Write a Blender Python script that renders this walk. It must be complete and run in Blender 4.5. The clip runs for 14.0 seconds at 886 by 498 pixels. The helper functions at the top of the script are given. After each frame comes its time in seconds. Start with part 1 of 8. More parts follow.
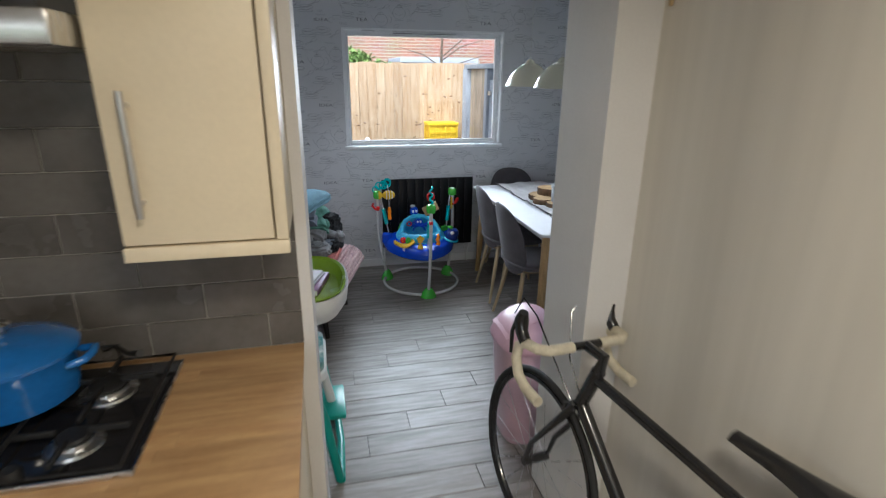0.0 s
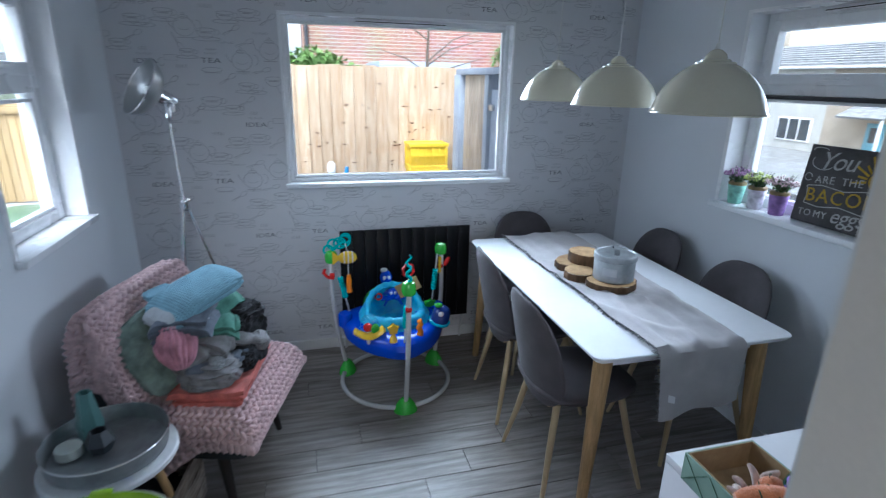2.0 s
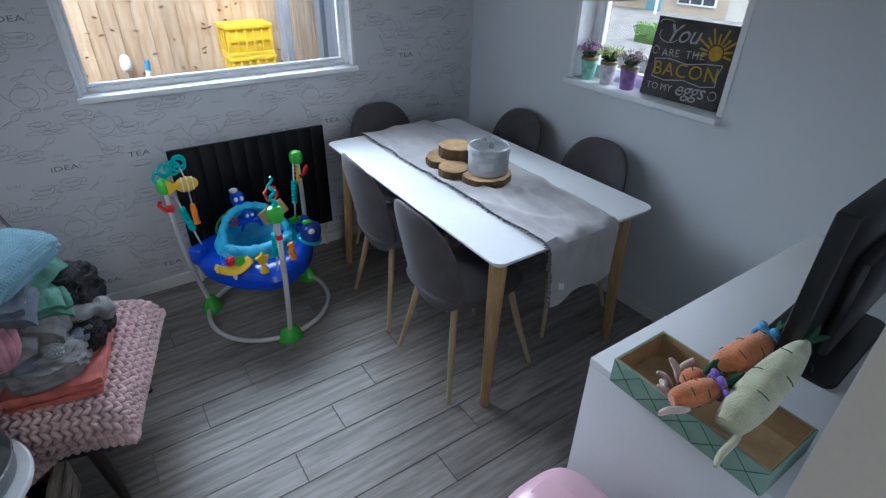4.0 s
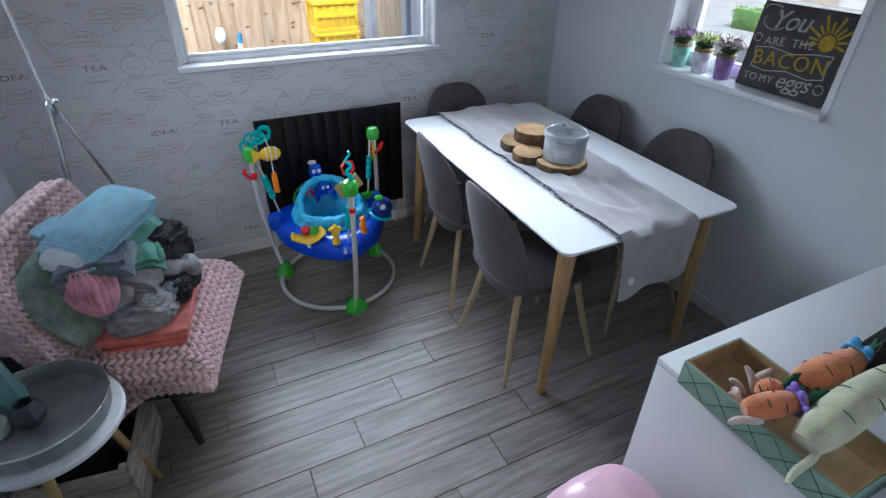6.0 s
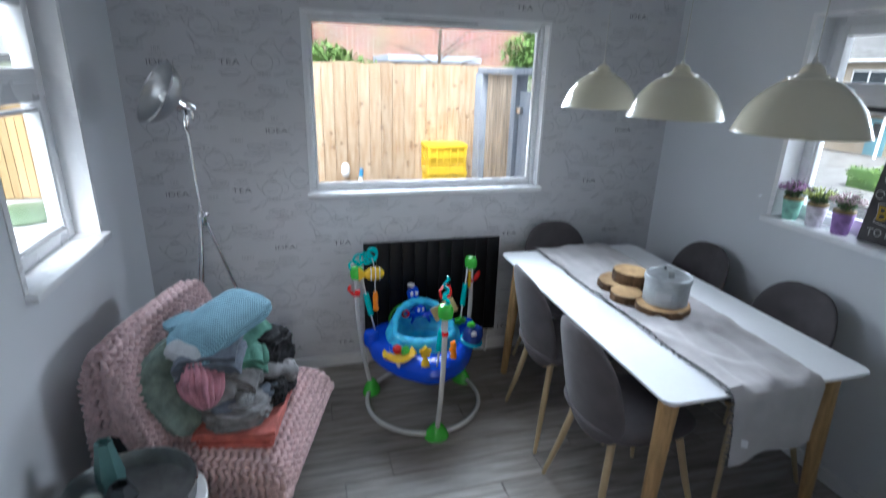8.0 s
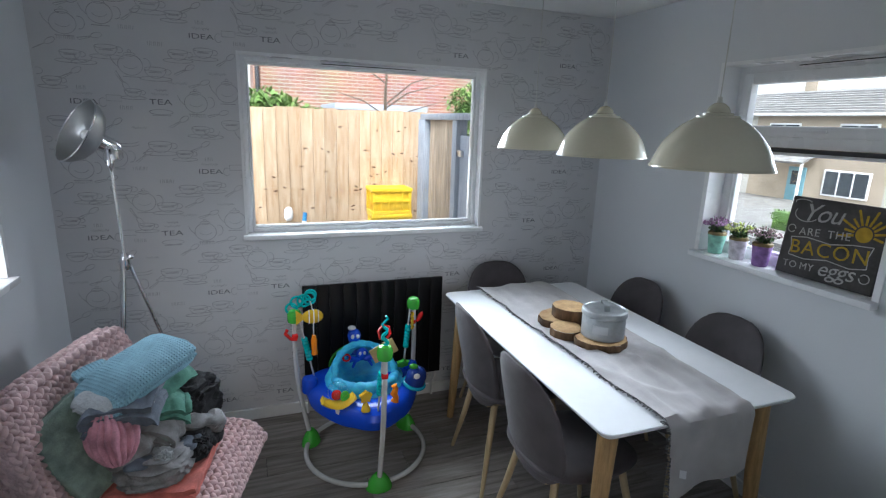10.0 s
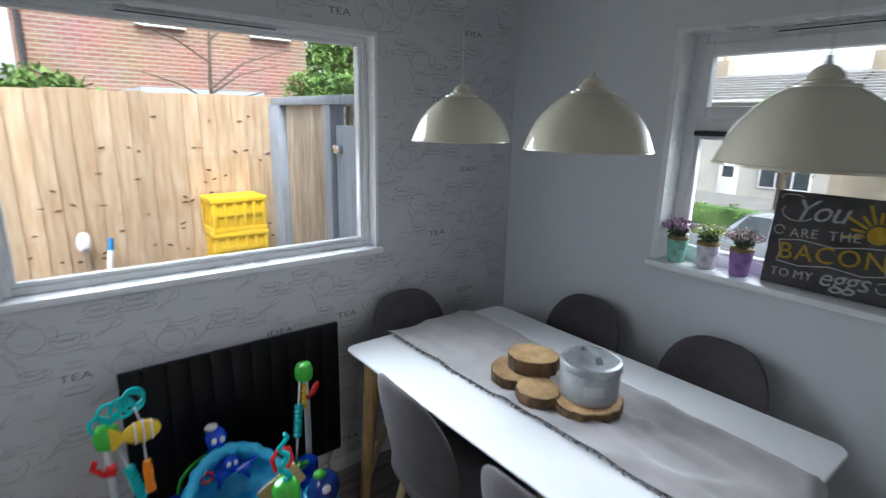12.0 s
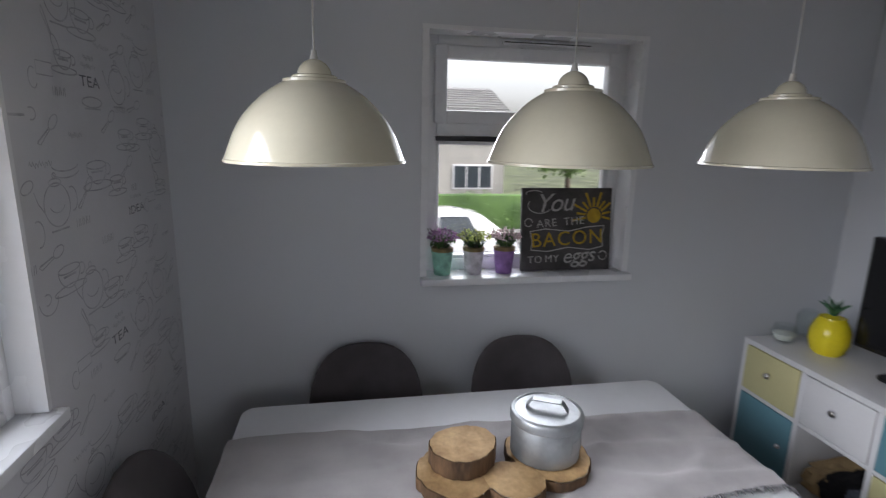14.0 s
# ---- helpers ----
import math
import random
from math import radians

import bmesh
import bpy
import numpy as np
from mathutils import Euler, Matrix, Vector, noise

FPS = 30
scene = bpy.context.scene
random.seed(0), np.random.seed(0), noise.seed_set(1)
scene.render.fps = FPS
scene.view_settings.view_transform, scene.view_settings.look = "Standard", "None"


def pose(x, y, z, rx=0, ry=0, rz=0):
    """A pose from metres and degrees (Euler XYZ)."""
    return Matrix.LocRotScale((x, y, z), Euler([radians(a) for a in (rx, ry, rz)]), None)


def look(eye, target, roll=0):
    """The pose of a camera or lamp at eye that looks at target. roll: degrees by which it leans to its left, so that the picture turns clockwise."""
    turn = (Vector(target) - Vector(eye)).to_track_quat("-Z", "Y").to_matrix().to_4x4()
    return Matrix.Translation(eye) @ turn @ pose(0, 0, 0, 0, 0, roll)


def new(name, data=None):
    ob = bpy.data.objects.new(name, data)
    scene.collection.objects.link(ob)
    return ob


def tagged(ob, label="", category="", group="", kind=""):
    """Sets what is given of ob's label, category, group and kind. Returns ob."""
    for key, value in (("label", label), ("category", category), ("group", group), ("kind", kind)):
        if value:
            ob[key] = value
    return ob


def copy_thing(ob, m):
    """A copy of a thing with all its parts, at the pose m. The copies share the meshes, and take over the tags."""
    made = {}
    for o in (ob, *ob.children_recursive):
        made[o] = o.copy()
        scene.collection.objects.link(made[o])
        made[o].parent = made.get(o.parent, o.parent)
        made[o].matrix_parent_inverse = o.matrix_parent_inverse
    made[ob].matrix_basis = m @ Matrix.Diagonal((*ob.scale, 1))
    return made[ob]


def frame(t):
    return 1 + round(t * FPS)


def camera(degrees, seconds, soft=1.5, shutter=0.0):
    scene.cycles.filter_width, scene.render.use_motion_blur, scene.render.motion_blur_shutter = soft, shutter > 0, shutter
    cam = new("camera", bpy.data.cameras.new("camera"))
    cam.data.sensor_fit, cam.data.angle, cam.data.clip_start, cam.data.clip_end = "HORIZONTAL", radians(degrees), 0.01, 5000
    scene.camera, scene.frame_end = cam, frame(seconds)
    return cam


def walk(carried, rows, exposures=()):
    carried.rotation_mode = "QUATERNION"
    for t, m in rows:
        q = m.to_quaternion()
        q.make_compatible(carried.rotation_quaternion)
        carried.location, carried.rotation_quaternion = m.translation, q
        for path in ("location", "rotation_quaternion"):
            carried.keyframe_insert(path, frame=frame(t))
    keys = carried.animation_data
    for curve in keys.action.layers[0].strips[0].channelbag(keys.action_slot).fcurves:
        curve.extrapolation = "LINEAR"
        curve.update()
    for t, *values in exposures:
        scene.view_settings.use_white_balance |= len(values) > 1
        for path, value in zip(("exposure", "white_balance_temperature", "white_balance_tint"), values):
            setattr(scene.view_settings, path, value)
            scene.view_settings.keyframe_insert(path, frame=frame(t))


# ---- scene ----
cam = camera(81, 14.0, soft=1.2, shutter=0.4)
PATH = [
    (0, (0.511, 0.319, 1.655), (0.953, 2.161, 1.013), 0.6),
    (0.5, (0.661, 0.770, 1.596), (1.044, 2.632, 0.976), 1.3),
    (1, (0.726, 1.122, 1.593), (1.203, 2.964, 0.978), 1.4),
    (1.5, (0.815, 1.477, 1.633), (1.236, 3.330, 1.011), 1.3),
    (2, (0.839, 1.661, 1.652), (1.333, 3.498, 1.035), 1.2),
    (2.5, (0.836, 1.872, 1.671), (1.611, 3.608, 1.050), 1.1),
    (3, (0.809, 1.893, 1.688), (1.743, 3.556, 1.085), 0.3),
    (3.5, (0.785, 1.923, 1.715), (1.782, 3.349, 0.729), 0.6),
    (6, (0.752, 1.931, 1.718), (1.496, 3.428, 0.620), 1.1),
    (6.5, (0.754, 1.925, 1.720), (1.398, 3.464, 0.617), 1.6),
    (7, (0.729, 1.935, 1.731), (1.270, 3.505, 0.616), 2.0),
    (7.5, (0.754, 1.923, 1.714), (1.201, 3.533, 0.615), 1.7),
    (8, (0.710, 1.905, 1.715), (1.214, 3.728, 1.065), 1.6),
    (8.5, (0.714, 1.882, 1.677), (1.219, 3.759, 1.203), 1.2),
    (9, (0.731, 1.866, 1.676), (1.311, 3.721, 1.206), 1.5),
    (11.5, (0.839, 2.278, 1.658), (1.826, 3.947, 1.169), 1.6),
    (12, (0.876, 2.754, 1.646), (2.084, 4.271, 1.157), 1.3),
    (12.5, (0.964, 3.267, 1.689), (2.429, 4.538, 1.202), 2.0),
    (13, (0.984, 3.772, 1.651), (2.847, 4.338, 1.196), 1.2),
    (13.5, (1.057, 3.921, 1.645), (3.006, 4.004, 1.204), 0.4),
    (14, (1.012, 4.148, 1.627), (2.931, 3.790, 1.193), 1.2),
]
EXPOSURES = [(0.0, 2.2, 5900, 10), (1.0, 2.2, 5450, 10), (2.0, 2.38, 5300, 9), (3.0, 2.3, 5250, 10), (3.6, 2.15, 5500, 10), (7.0, 2.43, 5650, 11), (8.0, 2.43, 5750, 10), (9.0, 2.36, 5850, 10), (11.5, 2.2, 6050, 10), (12.5, 1.9, 6050, 12), (13.5, 1.8, 6350, 17), (14.0, 1.68, 6450, 18)]
walk(cam, [(t, look(eye, target, roll)) for t, eye, target, roll in PATH], EXPOSURES)

# ---------------------------------------------------------------- light
world = bpy.data.worlds.new("overcast_sky")
scene.world = world
world.use_nodes = True
wn = world.node_tree
sky = wn.nodes.new("ShaderNodeTexSky")
sky.sky_type = "NISHITA"
sky.sun_disc = False
sky.sun_elevation = radians(48)
sky.sun_rotation = radians(200)
sky.dust_density = 4.0
pale = wn.nodes.new("ShaderNodeHueSaturation")
pale.inputs["Saturation"].default_value = 0.22
wn.links.new(sky.outputs[0], pale.inputs["Color"])
wn.links.new(pale.outputs[0], wn.nodes["Background"].inputs[0])
wn.nodes["Background"].inputs[1].default_value = 0.125

sun_data = bpy.data.lights.new("sun", "SUN")
sun_data.energy = 0.8
sun_data.angle = radians(25)
sun_data.color = (1.0, 0.97, 0.92)
sun_ob = new("sun", sun_data)
sun_ob.matrix_world = look((0, 0, 0), (0.25, 0.6, -1.0))


def window_lamp(name, centre, target, width, height, watts):
    """Daylight that falls in through a window's opening, steeply from above."""
    d = bpy.data.lights.new(name, "AREA")
    d.shape, d.size, d.size_y = "RECTANGLE", width, height
    d.energy, d.color, d.spread = watts, (0.90, 0.96, 1.0), radians(86)
    ob = new(name, d)
    ob.matrix_world = look(centre, target)
    return ob


window_lamp("daylight_back", (1.41, 4.83, 1.55), (1.41, 3.83, 1.10), 1.2, 0.7, 3.6)
window_lamp("daylight_right", (3.03, 3.45, 1.45), (2.03, 3.55, 1.05), 0.7, 0.6, 1.15)
window_lamp("daylight_left", (-0.17, 3.87, 1.55), (0.83, 4.05, 0.95), 0.45, 0.6, 0.38)

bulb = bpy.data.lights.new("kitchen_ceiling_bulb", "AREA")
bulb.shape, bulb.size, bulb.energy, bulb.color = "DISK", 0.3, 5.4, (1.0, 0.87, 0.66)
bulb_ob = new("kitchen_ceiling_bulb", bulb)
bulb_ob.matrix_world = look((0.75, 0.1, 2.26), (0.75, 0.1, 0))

# ---------------------------------------------------------------- materials


def mat(name, col, rough=0.5, metal=0.0, var=0.10, scale=3.0, bump=0.1, bscale=80.0, stretch=(1, 1, 1),
        rnd=0.0, col2=None, coat=0.0, sheen=0.0, sub=0.0, alpha_fleck=None, dist=0.002):
    """Base colour that varies at two scales, with fine relief; rnd: how far single objects differ."""
    m = bpy.data.materials.new(name)
    m.use_nodes = True
    t = m.node_tree
    p = t.nodes["Principled BSDF"]
    tc = t.nodes.new("ShaderNodeTexCoord")
    mp = t.nodes.new("ShaderNodeMapping")
    mp.inputs["Scale"].default_value = stretch
    t.links.new(tc.outputs["Object"], mp.inputs["Vector"])
    src = mp.outputs[0]
    info = t.nodes.new("ShaderNodeObjectInfo")
    if rnd:
        add = t.nodes.new("ShaderNodeVectorMath")
        add.operation = "MULTIPLY_ADD"
        t.links.new(info.outputs["Random"], add.inputs[0])
        add.inputs[1].default_value = (17, 31, 7)
        t.links.new(src, add.inputs[2])
        src = add.outputs[0]
    n1 = t.nodes.new("ShaderNodeTexNoise")
    n1.inputs["Scale"].default_value, n1.inputs["Detail"].default_value = scale, 4
    n2 = t.nodes.new("ShaderNodeTexNoise")
    n2.inputs["Scale"].default_value, n2.inputs["Detail"].default_value = bscale, 3
    for n in (n1, n2):
        t.links.new(src, n.inputs["Vector"])
    mix = t.nodes.new("ShaderNodeMix")
    mix.data_type = "RGBA"
    c2 = col2 or tuple(max(0, c * (1 - 3 * var)) for c in col)
    mix.inputs[6].default_value, mix.inputs[7].default_value = (*col, 1), (*c2, 1)
    ramp = t.nodes.new("ShaderNodeValToRGB")
    ramp.color_ramp.elements[0].position, ramp.color_ramp.elements[1].position = 0.36, 0.68
    t.links.new(n1.outputs[0], ramp.inputs[0])
    t.links.new(ramp.outputs[0], mix.inputs[0])
    fine = t.nodes.new("ShaderNodeMapRange")
    fine.inputs[1].default_value, fine.inputs[2].default_value = 0.25, 0.75
    fine.inputs[3].default_value, fine.inputs[4].default_value = 1 - var * 0.8, 1 + var * 0.8
    t.links.new(n2.outputs[0], fine.inputs[0])
    last = fine.outputs[0]
    if rnd:
        r = t.nodes.new("ShaderNodeMapRange")
        r.inputs[3].default_value, r.inputs[4].default_value = 1 - rnd, 1 + rnd
        t.links.new(info.outputs["Random"], r.inputs[0])
        mu = t.nodes.new("ShaderNodeMath")
        mu.operation = "MULTIPLY"
        t.links.new(last, mu.inputs[0])
        t.links.new(r.outputs[0], mu.inputs[1])
        last = mu.outputs[0]
    sc = t.nodes.new("ShaderNodeVectorMath")
    sc.operation = "SCALE"
    t.links.new(mix.outputs[2], sc.inputs[0])
    t.links.new(last, sc.inputs["Scale"])
    t.links.new(sc.outputs[0], p.inputs["Base Color"])
    rr = t.nodes.new("ShaderNodeMapRange")
    rr.inputs[3].default_value, rr.inputs[4].default_value = max(0.02, rough - 0.08), min(1, rough + 0.08)
    t.links.new(n1.outputs[0], rr.inputs[0])
    t.links.new(rr.outputs[0], p.inputs["Roughness"])
    p.inputs["Metallic"].default_value = metal
    p.inputs["Coat Weight"].default_value = coat
    p.inputs["Sheen Weight"].default_value = sheen
    if sub:
        p.inputs["Subsurface Weight"].default_value = sub
        p.inputs["Subsurface Radius"].default_value = (0.01, 0.01, 0.01)
    if bump:
        b = t.nodes.new("ShaderNodeBump")
        b.inputs["Strength"].default_value, b.inputs["Distance"].default_value = bump, dist
        t.links.new(n2.outputs[0], b.inputs["Height"])
        t.links.new(b.outputs[0], p.inputs["Normal"])
    return m


def pane_glass(name, tint=(0.97, 0.99, 0.98), gloss=1.0):
    """Thin clear glass: light passes straight, and the surface mirrors more at a glancing angle."""
    m = bpy.data.materials.new(name)
    m.use_nodes = True
    t = m.node_tree
    t.nodes.remove(t.nodes["Principled BSDF"])
    clear, shine = t.nodes.new("ShaderNodeBsdfTransparent"), t.nodes.new("ShaderNodeBsdfGlossy")
    clear.inputs[0].default_value = (*tint, 1)
    shine.inputs["Roughness"].default_value = 0.02
    lw, mx = t.nodes.new("ShaderNodeLayerWeight"), t.nodes.new("ShaderNodeMixShader")
    lw.inputs[0].default_value = 0.5
    pw, ad = t.nodes.new("ShaderNodeMath"), t.nodes.new("ShaderNodeMath")
    pw.operation, ad.operation = "POWER", "MULTIPLY_ADD"
    pw.inputs[1].default_value = 5.0
    ad.inputs[1].default_value, ad.inputs[2].default_value = 0.9, 0.025
    t.links.new(lw.outputs["Facing"], pw.inputs[0])
    t.links.new(pw.outputs[0], ad.inputs[0])
    t.links.new(ad.outputs[0], mx.inputs[0])
    t.links.new(clear.outputs[0], mx.inputs[1])
    t.links.new(shine.outputs[0], mx.inputs[2])
    t.links.new(mx.outputs[0], t.nodes["Material Output"].inputs[0])
    return m


def brick_mat(name, a, b, mortar, scale):
    m = mat(name, a, 0.9, bump=0.0)
    t = m.node_tree
    p = t.nodes["Principled BSDF"]
    tc = t.nodes.new("ShaderNodeTexCoord")
    mp = t.nodes.new("ShaderNodeMapping")
    mp.inputs["Rotation"].default_value = (radians(90), 0, 0)
    br = t.nodes.new("ShaderNodeTexBrick")
    br.inputs["Color1"].default_value, br.inputs["Color2"].default_value = (*a, 1), (*b, 1)
    br.inputs["Mortar"].default_value = (*mortar, 1)
    br.inputs["Scale"].default_value = scale
    br.inputs["Mortar Size"].default_value, br.inputs["Brick Width"].default_value = 0.022, 0.46
    br.inputs["Row Height"].default_value, br.inputs["Bias"].default_value = 0.15, -0.2
    t.links.new(tc.outputs["Object"], mp.inputs[0])
    t.links.new(mp.outputs[0], br.inputs["Vector"])
    no = t.nodes.new("ShaderNodeTexNoise")
    no.inputs["Scale"].default_value = 1.3
    t.links.new(tc.outputs["Object"], no.inputs["Vector"])
    mx = t.nodes.new("ShaderNodeMix")
    mx.data_type, mx.blend_type = "RGBA", "MULTIPLY"
    mx.inputs[0].default_value = 0.5
    t.links.new(br.outputs["Color"], mx.inputs[6])
    t.links.new(no.outputs["Color"], mx.inputs[7])
    t.links.new(mx.outputs[2], p.inputs["Base Color"])
    bu = t.nodes.new("ShaderNodeBump")
    bu.inputs["Strength"].default_value, bu.inputs["Distance"].default_value, bu.invert = 0.6, 0.01, True
    t.links.new(br.outputs["Fac"], bu.inputs["Height"])
    t.links.new(bu.outputs[0], p.inputs["Normal"])
    return m


M = {}


def define():
    M["wall_paint"] = mat("wall_paint", (0.66, 0.68, 0.71), 0.75, var=0.012, scale=1.5, bump=0.12, bscale=180)
    M["wallpaper"] = mat("wallpaper", (0.60, 0.60, 0.625), 0.7, var=0.015, scale=5, bump=0.15, bscale=140)
    M["print_soft"] = mat("print_soft", (0.46, 0.465, 0.50), 0.7, var=0.10, scale=30, bump=0.0)
    M["print_dark"] = mat("print_dark", (0.20, 0.205, 0.23), 0.7, var=0.10, scale=30, bump=0.0)
    M["kitchen_wall"] = mat("kitchen_wall", (0.66, 0.62, 0.55), 0.38, var=0.05, scale=3.0, bump=0.12, bscale=16, stretch=(1, 1.4, 0.06), dist=0.004)
    M["jamb_paint"] = mat("jamb_paint", (0.70, 0.68, 0.66), 0.6, var=0.03, scale=2, bump=0.08, bscale=120)
    M["ceiling_paint"] = mat("ceiling_paint", (0.80, 0.80, 0.80), 0.85, var=0.02, scale=1.5, bump=0.1, bscale=150)
    M["skirting_paint"] = mat("skirting_paint", (0.74, 0.74, 0.75), 0.4, var=0.03, bump=0.05)
    M["upvc"] = mat("upvc", (0.80, 0.81, 0.83), 0.28, var=0.02, scale=4, bump=0.03, bscale=40)
    M["gasket"] = mat("gasket", (0.03, 0.03, 0.035), 0.6, bump=0.05)
    M["plank"] = mat("plank", (0.285, 0.26, 0.24), 0.42, var=0.15, scale=5.0, bump=0.22, bscale=34, stretch=(0.8, 9.0, 9.0), rnd=0.13, col2=(0.155, 0.135, 0.122))
    M["grout"] = mat("grout", (0.10, 0.095, 0.09), 0.9, var=0.1, bump=0.2)
    M["grey_tile"] = mat("grey_tile", (0.135, 0.125, 0.115), 0.25, var=0.10, scale=6, bump=0.08, bscale=50, rnd=0.10)
    M["tile_grout"] = mat("tile_grout", (0.46, 0.43, 0.39), 0.9, var=0.06)
    M["cream_gloss"] = mat("cream_gloss", (0.74, 0.64, 0.47), 0.42, var=0.03, scale=2, bump=0.02, coat=0.06)
    M["oak_block"] = mat("oak_block", (0.50, 0.32, 0.155), 0.45, var=0.14, scale=4, bump=0.1, bscale=40, stretch=(1.2, 9, 9), rnd=0.16, col2=(0.37, 0.215, 0.10))
    M["steel"] = mat("steel", (0.62, 0.62, 0.62), 0.28, 1.0, var=0.04, bump=0.03, stretch=(1, 8, 1))
    M["satin_steel"] = mat("satin_steel", (0.44, 0.45, 0.46), 0.38, 0.9, var=0.03, bump=0.02)
    M["chrome"] = mat("chrome", (0.80, 0.80, 0.82), 0.07, 1.0, var=0.02, bump=0.0)
    M["black_glass"] = mat("black_glass", (0.012, 0.012, 0.014), 0.08, var=0.02, bump=0.0)
    M["cast_iron"] = mat("cast_iron", (0.02, 0.02, 0.021), 0.55, 0.3, bump=0.2)
    M["blue_enamel"] = mat("blue_enamel", (0.02, 0.16, 0.50), 0.12, var=0.12, scale=3, bump=0.02, coat=0.6)
    M["white_lacquer"] = mat("white_lacquer", (0.72, 0.72, 0.73), 0.36, var=0.02, scale=2, bump=0.02)
    M["table_white"] = mat("table_white", (0.83, 0.84, 0.86), 0.33, var=0.02, scale=2, bump=0.02, bscale=30)
    M["leg_wood"] = mat("leg_wood", (0.45, 0.28, 0.12), 0.5, var=0.12, scale=9, bump=0.1, bscale=50, stretch=(9, 9, 1), rnd=0.08)
    M["gold_leg"] = mat("gold_leg", (0.52, 0.40, 0.24), 0.42, 0.25, var=0.06, scale=9, bump=0.03)
    M["chair_fabric"] = mat("chair_fabric", (0.080, 0.070, 0.075), 0.95, var=0.06, scale=14, bump=0.5, bscale=700, sheen=0.1)
    M["radiator_black"] = mat("radiator_black", (0.006, 0.006, 0.007), 0.30, var=0.05, bump=0.02)
    M["radiator_black"].node_tree.nodes["Principled BSDF"].inputs["Specular IOR Level"].default_value = 0.2
    M["runner_cloth"] = mat("runner_cloth", (0.40, 0.378, 0.378), 0.95, var=0.08, scale=7, bump=0.35, bscale=400, sheen=0.4)
    M["fringe"] = mat("fringe", (0.22, 0.215, 0.22), 0.95, var=0.2, scale=60, bump=0.4, bscale=300)
    M["cut_wood"] = mat("cut_wood", (0.50, 0.33, 0.16), 0.7, var=0.18, scale=16, bump=0.3, bscale=90, col2=(0.30, 0.175, 0.075), rnd=0.1)
    M["bark"] = mat("bark", (0.16, 0.09, 0.045), 0.95, var=0.25, scale=22, bump=0.9, bscale=70, stretch=(1, 1, 0.3), dist=0.006)
    M["zinc"] = mat("zinc", (0.40, 0.42, 0.43), 0.46, 0.85, var=0.12, scale=9, bump=0.08, bscale=40)
    M["cream_enamel"] = mat("cream_enamel", (0.62, 0.59, 0.46), 0.16, var=0.02, scale=3, bump=0.0, coat=0.4)
    M["cream_inner"] = mat("cream_inner", (0.75, 0.74, 0.68), 0.5, var=0.02, bump=0.0)
    M["pale_cable"] = mat("pale_cable", (0.6, 0.6, 0.57), 0.5, bump=0.0)
    M["board_grey"] = mat("board_grey", (0.085, 0.080, 0.080), 0.85, var=0.18, scale=9, bump=0.2, bscale=90)
    M["chalk_white"] = mat("chalk_white", (0.48, 0.47, 0.46), 0.9, var=0.10, scale=40, bump=0.0)
    M["chalk_yellow"] = mat("chalk_yellow", (0.52, 0.34, 0.03), 0.9, var=0.12, scale=40, bump=0.0)
    for n, c in (("mint_tin", (0.30, 0.62, 0.50)), ("white_tin", (0.74, 0.70, 0.76)), ("purple_tin", (0.34, 0.19, 0.48)),
                 ("hessian", (0.32, 0.23, 0.10)), ("leaf_green", (0.06, 0.14, 0.03)), ("petal_mauve", (0.42, 0.22, 0.42)),
                 ("petal_lime", (0.50, 0.58, 0.16)), ("petal_pale", (0.60, 0.44, 0.46)), ("stem_grey", (0.20, 0.22, 0.17))):
        M[n] = mat(n, c, 0.7, var=0.15, scale=30, bump=0.1)
    M["pink_yarn"] = mat("pink_yarn", (0.64, 0.46, 0.465), 0.95, var=0.10, scale=30, bump=0.5, bscale=500, sheen=0.12)
    M["dark_fabric"] = mat("dark_fabric", (0.035, 0.042, 0.048), 0.95, var=0.15, scale=14, bump=0.4, bscale=500)
    M["dark_leg"] = mat("dark_leg", (0.018, 0.014, 0.012), 0.35, bump=0.05)
    for n, c in (("towel_blue", (0.20, 0.37, 0.47)), ("towel_white", (0.42, 0.45, 0.48)), ("knit_grey", (0.24, 0.24, 0.25)),
                 ("knit_pink", (0.62, 0.30, 0.39)), ("cloth_green", (0.10, 0.27, 0.21)), ("cloth_black", (0.012, 0.012, 0.015)),
                 ("cloth_coral", (0.62, 0.17, 0.14)), ("cloth_sage", (0.29, 0.39, 0.35)), ("cloth_slate", (0.13, 0.155, 0.20)),
                 ("cloth_orange", (0.75, 0.13, 0.03))):
        M[n] = mat(n, c, 0.95, var=0.06 if n.startswith("towel") else 0.14, scale=26, bump=1.0 if n.startswith("towel") else 0.5, bscale=150 if n.startswith("towel") else 260, sheen=0.0 if n == "cloth_black" else 0.04, dist=0.004)
    wf = M["towel_blue"].node_tree
    wv = []
    for axis in ("X", "Y"):
        w = wf.nodes.new("ShaderNodeTexWave")
        w.bands_direction = axis
        w.inputs["Scale"].default_value, w.inputs["Distortion"].default_value = 30.0, 0.6
        wf.links.new(wf.nodes["Texture Coordinate"].outputs["Object"], w.inputs["Vector"])
        wv.append(w)
    mul = wf.nodes.new("ShaderNodeMath")
    mul.operation = "MAXIMUM"
    wf.links.new(wv[0].outputs["Fac"], mul.inputs[0])
    wf.links.new(wv[1].outputs["Fac"], mul.inputs[1])
    wf.links.new(mul.outputs[0], wf.nodes["Bump"].inputs["Height"])
    M["table_painted"] = mat("table_painted", (0.70, 0.71, 0.72), 0.5, var=0.06, scale=9, bump=0.06)
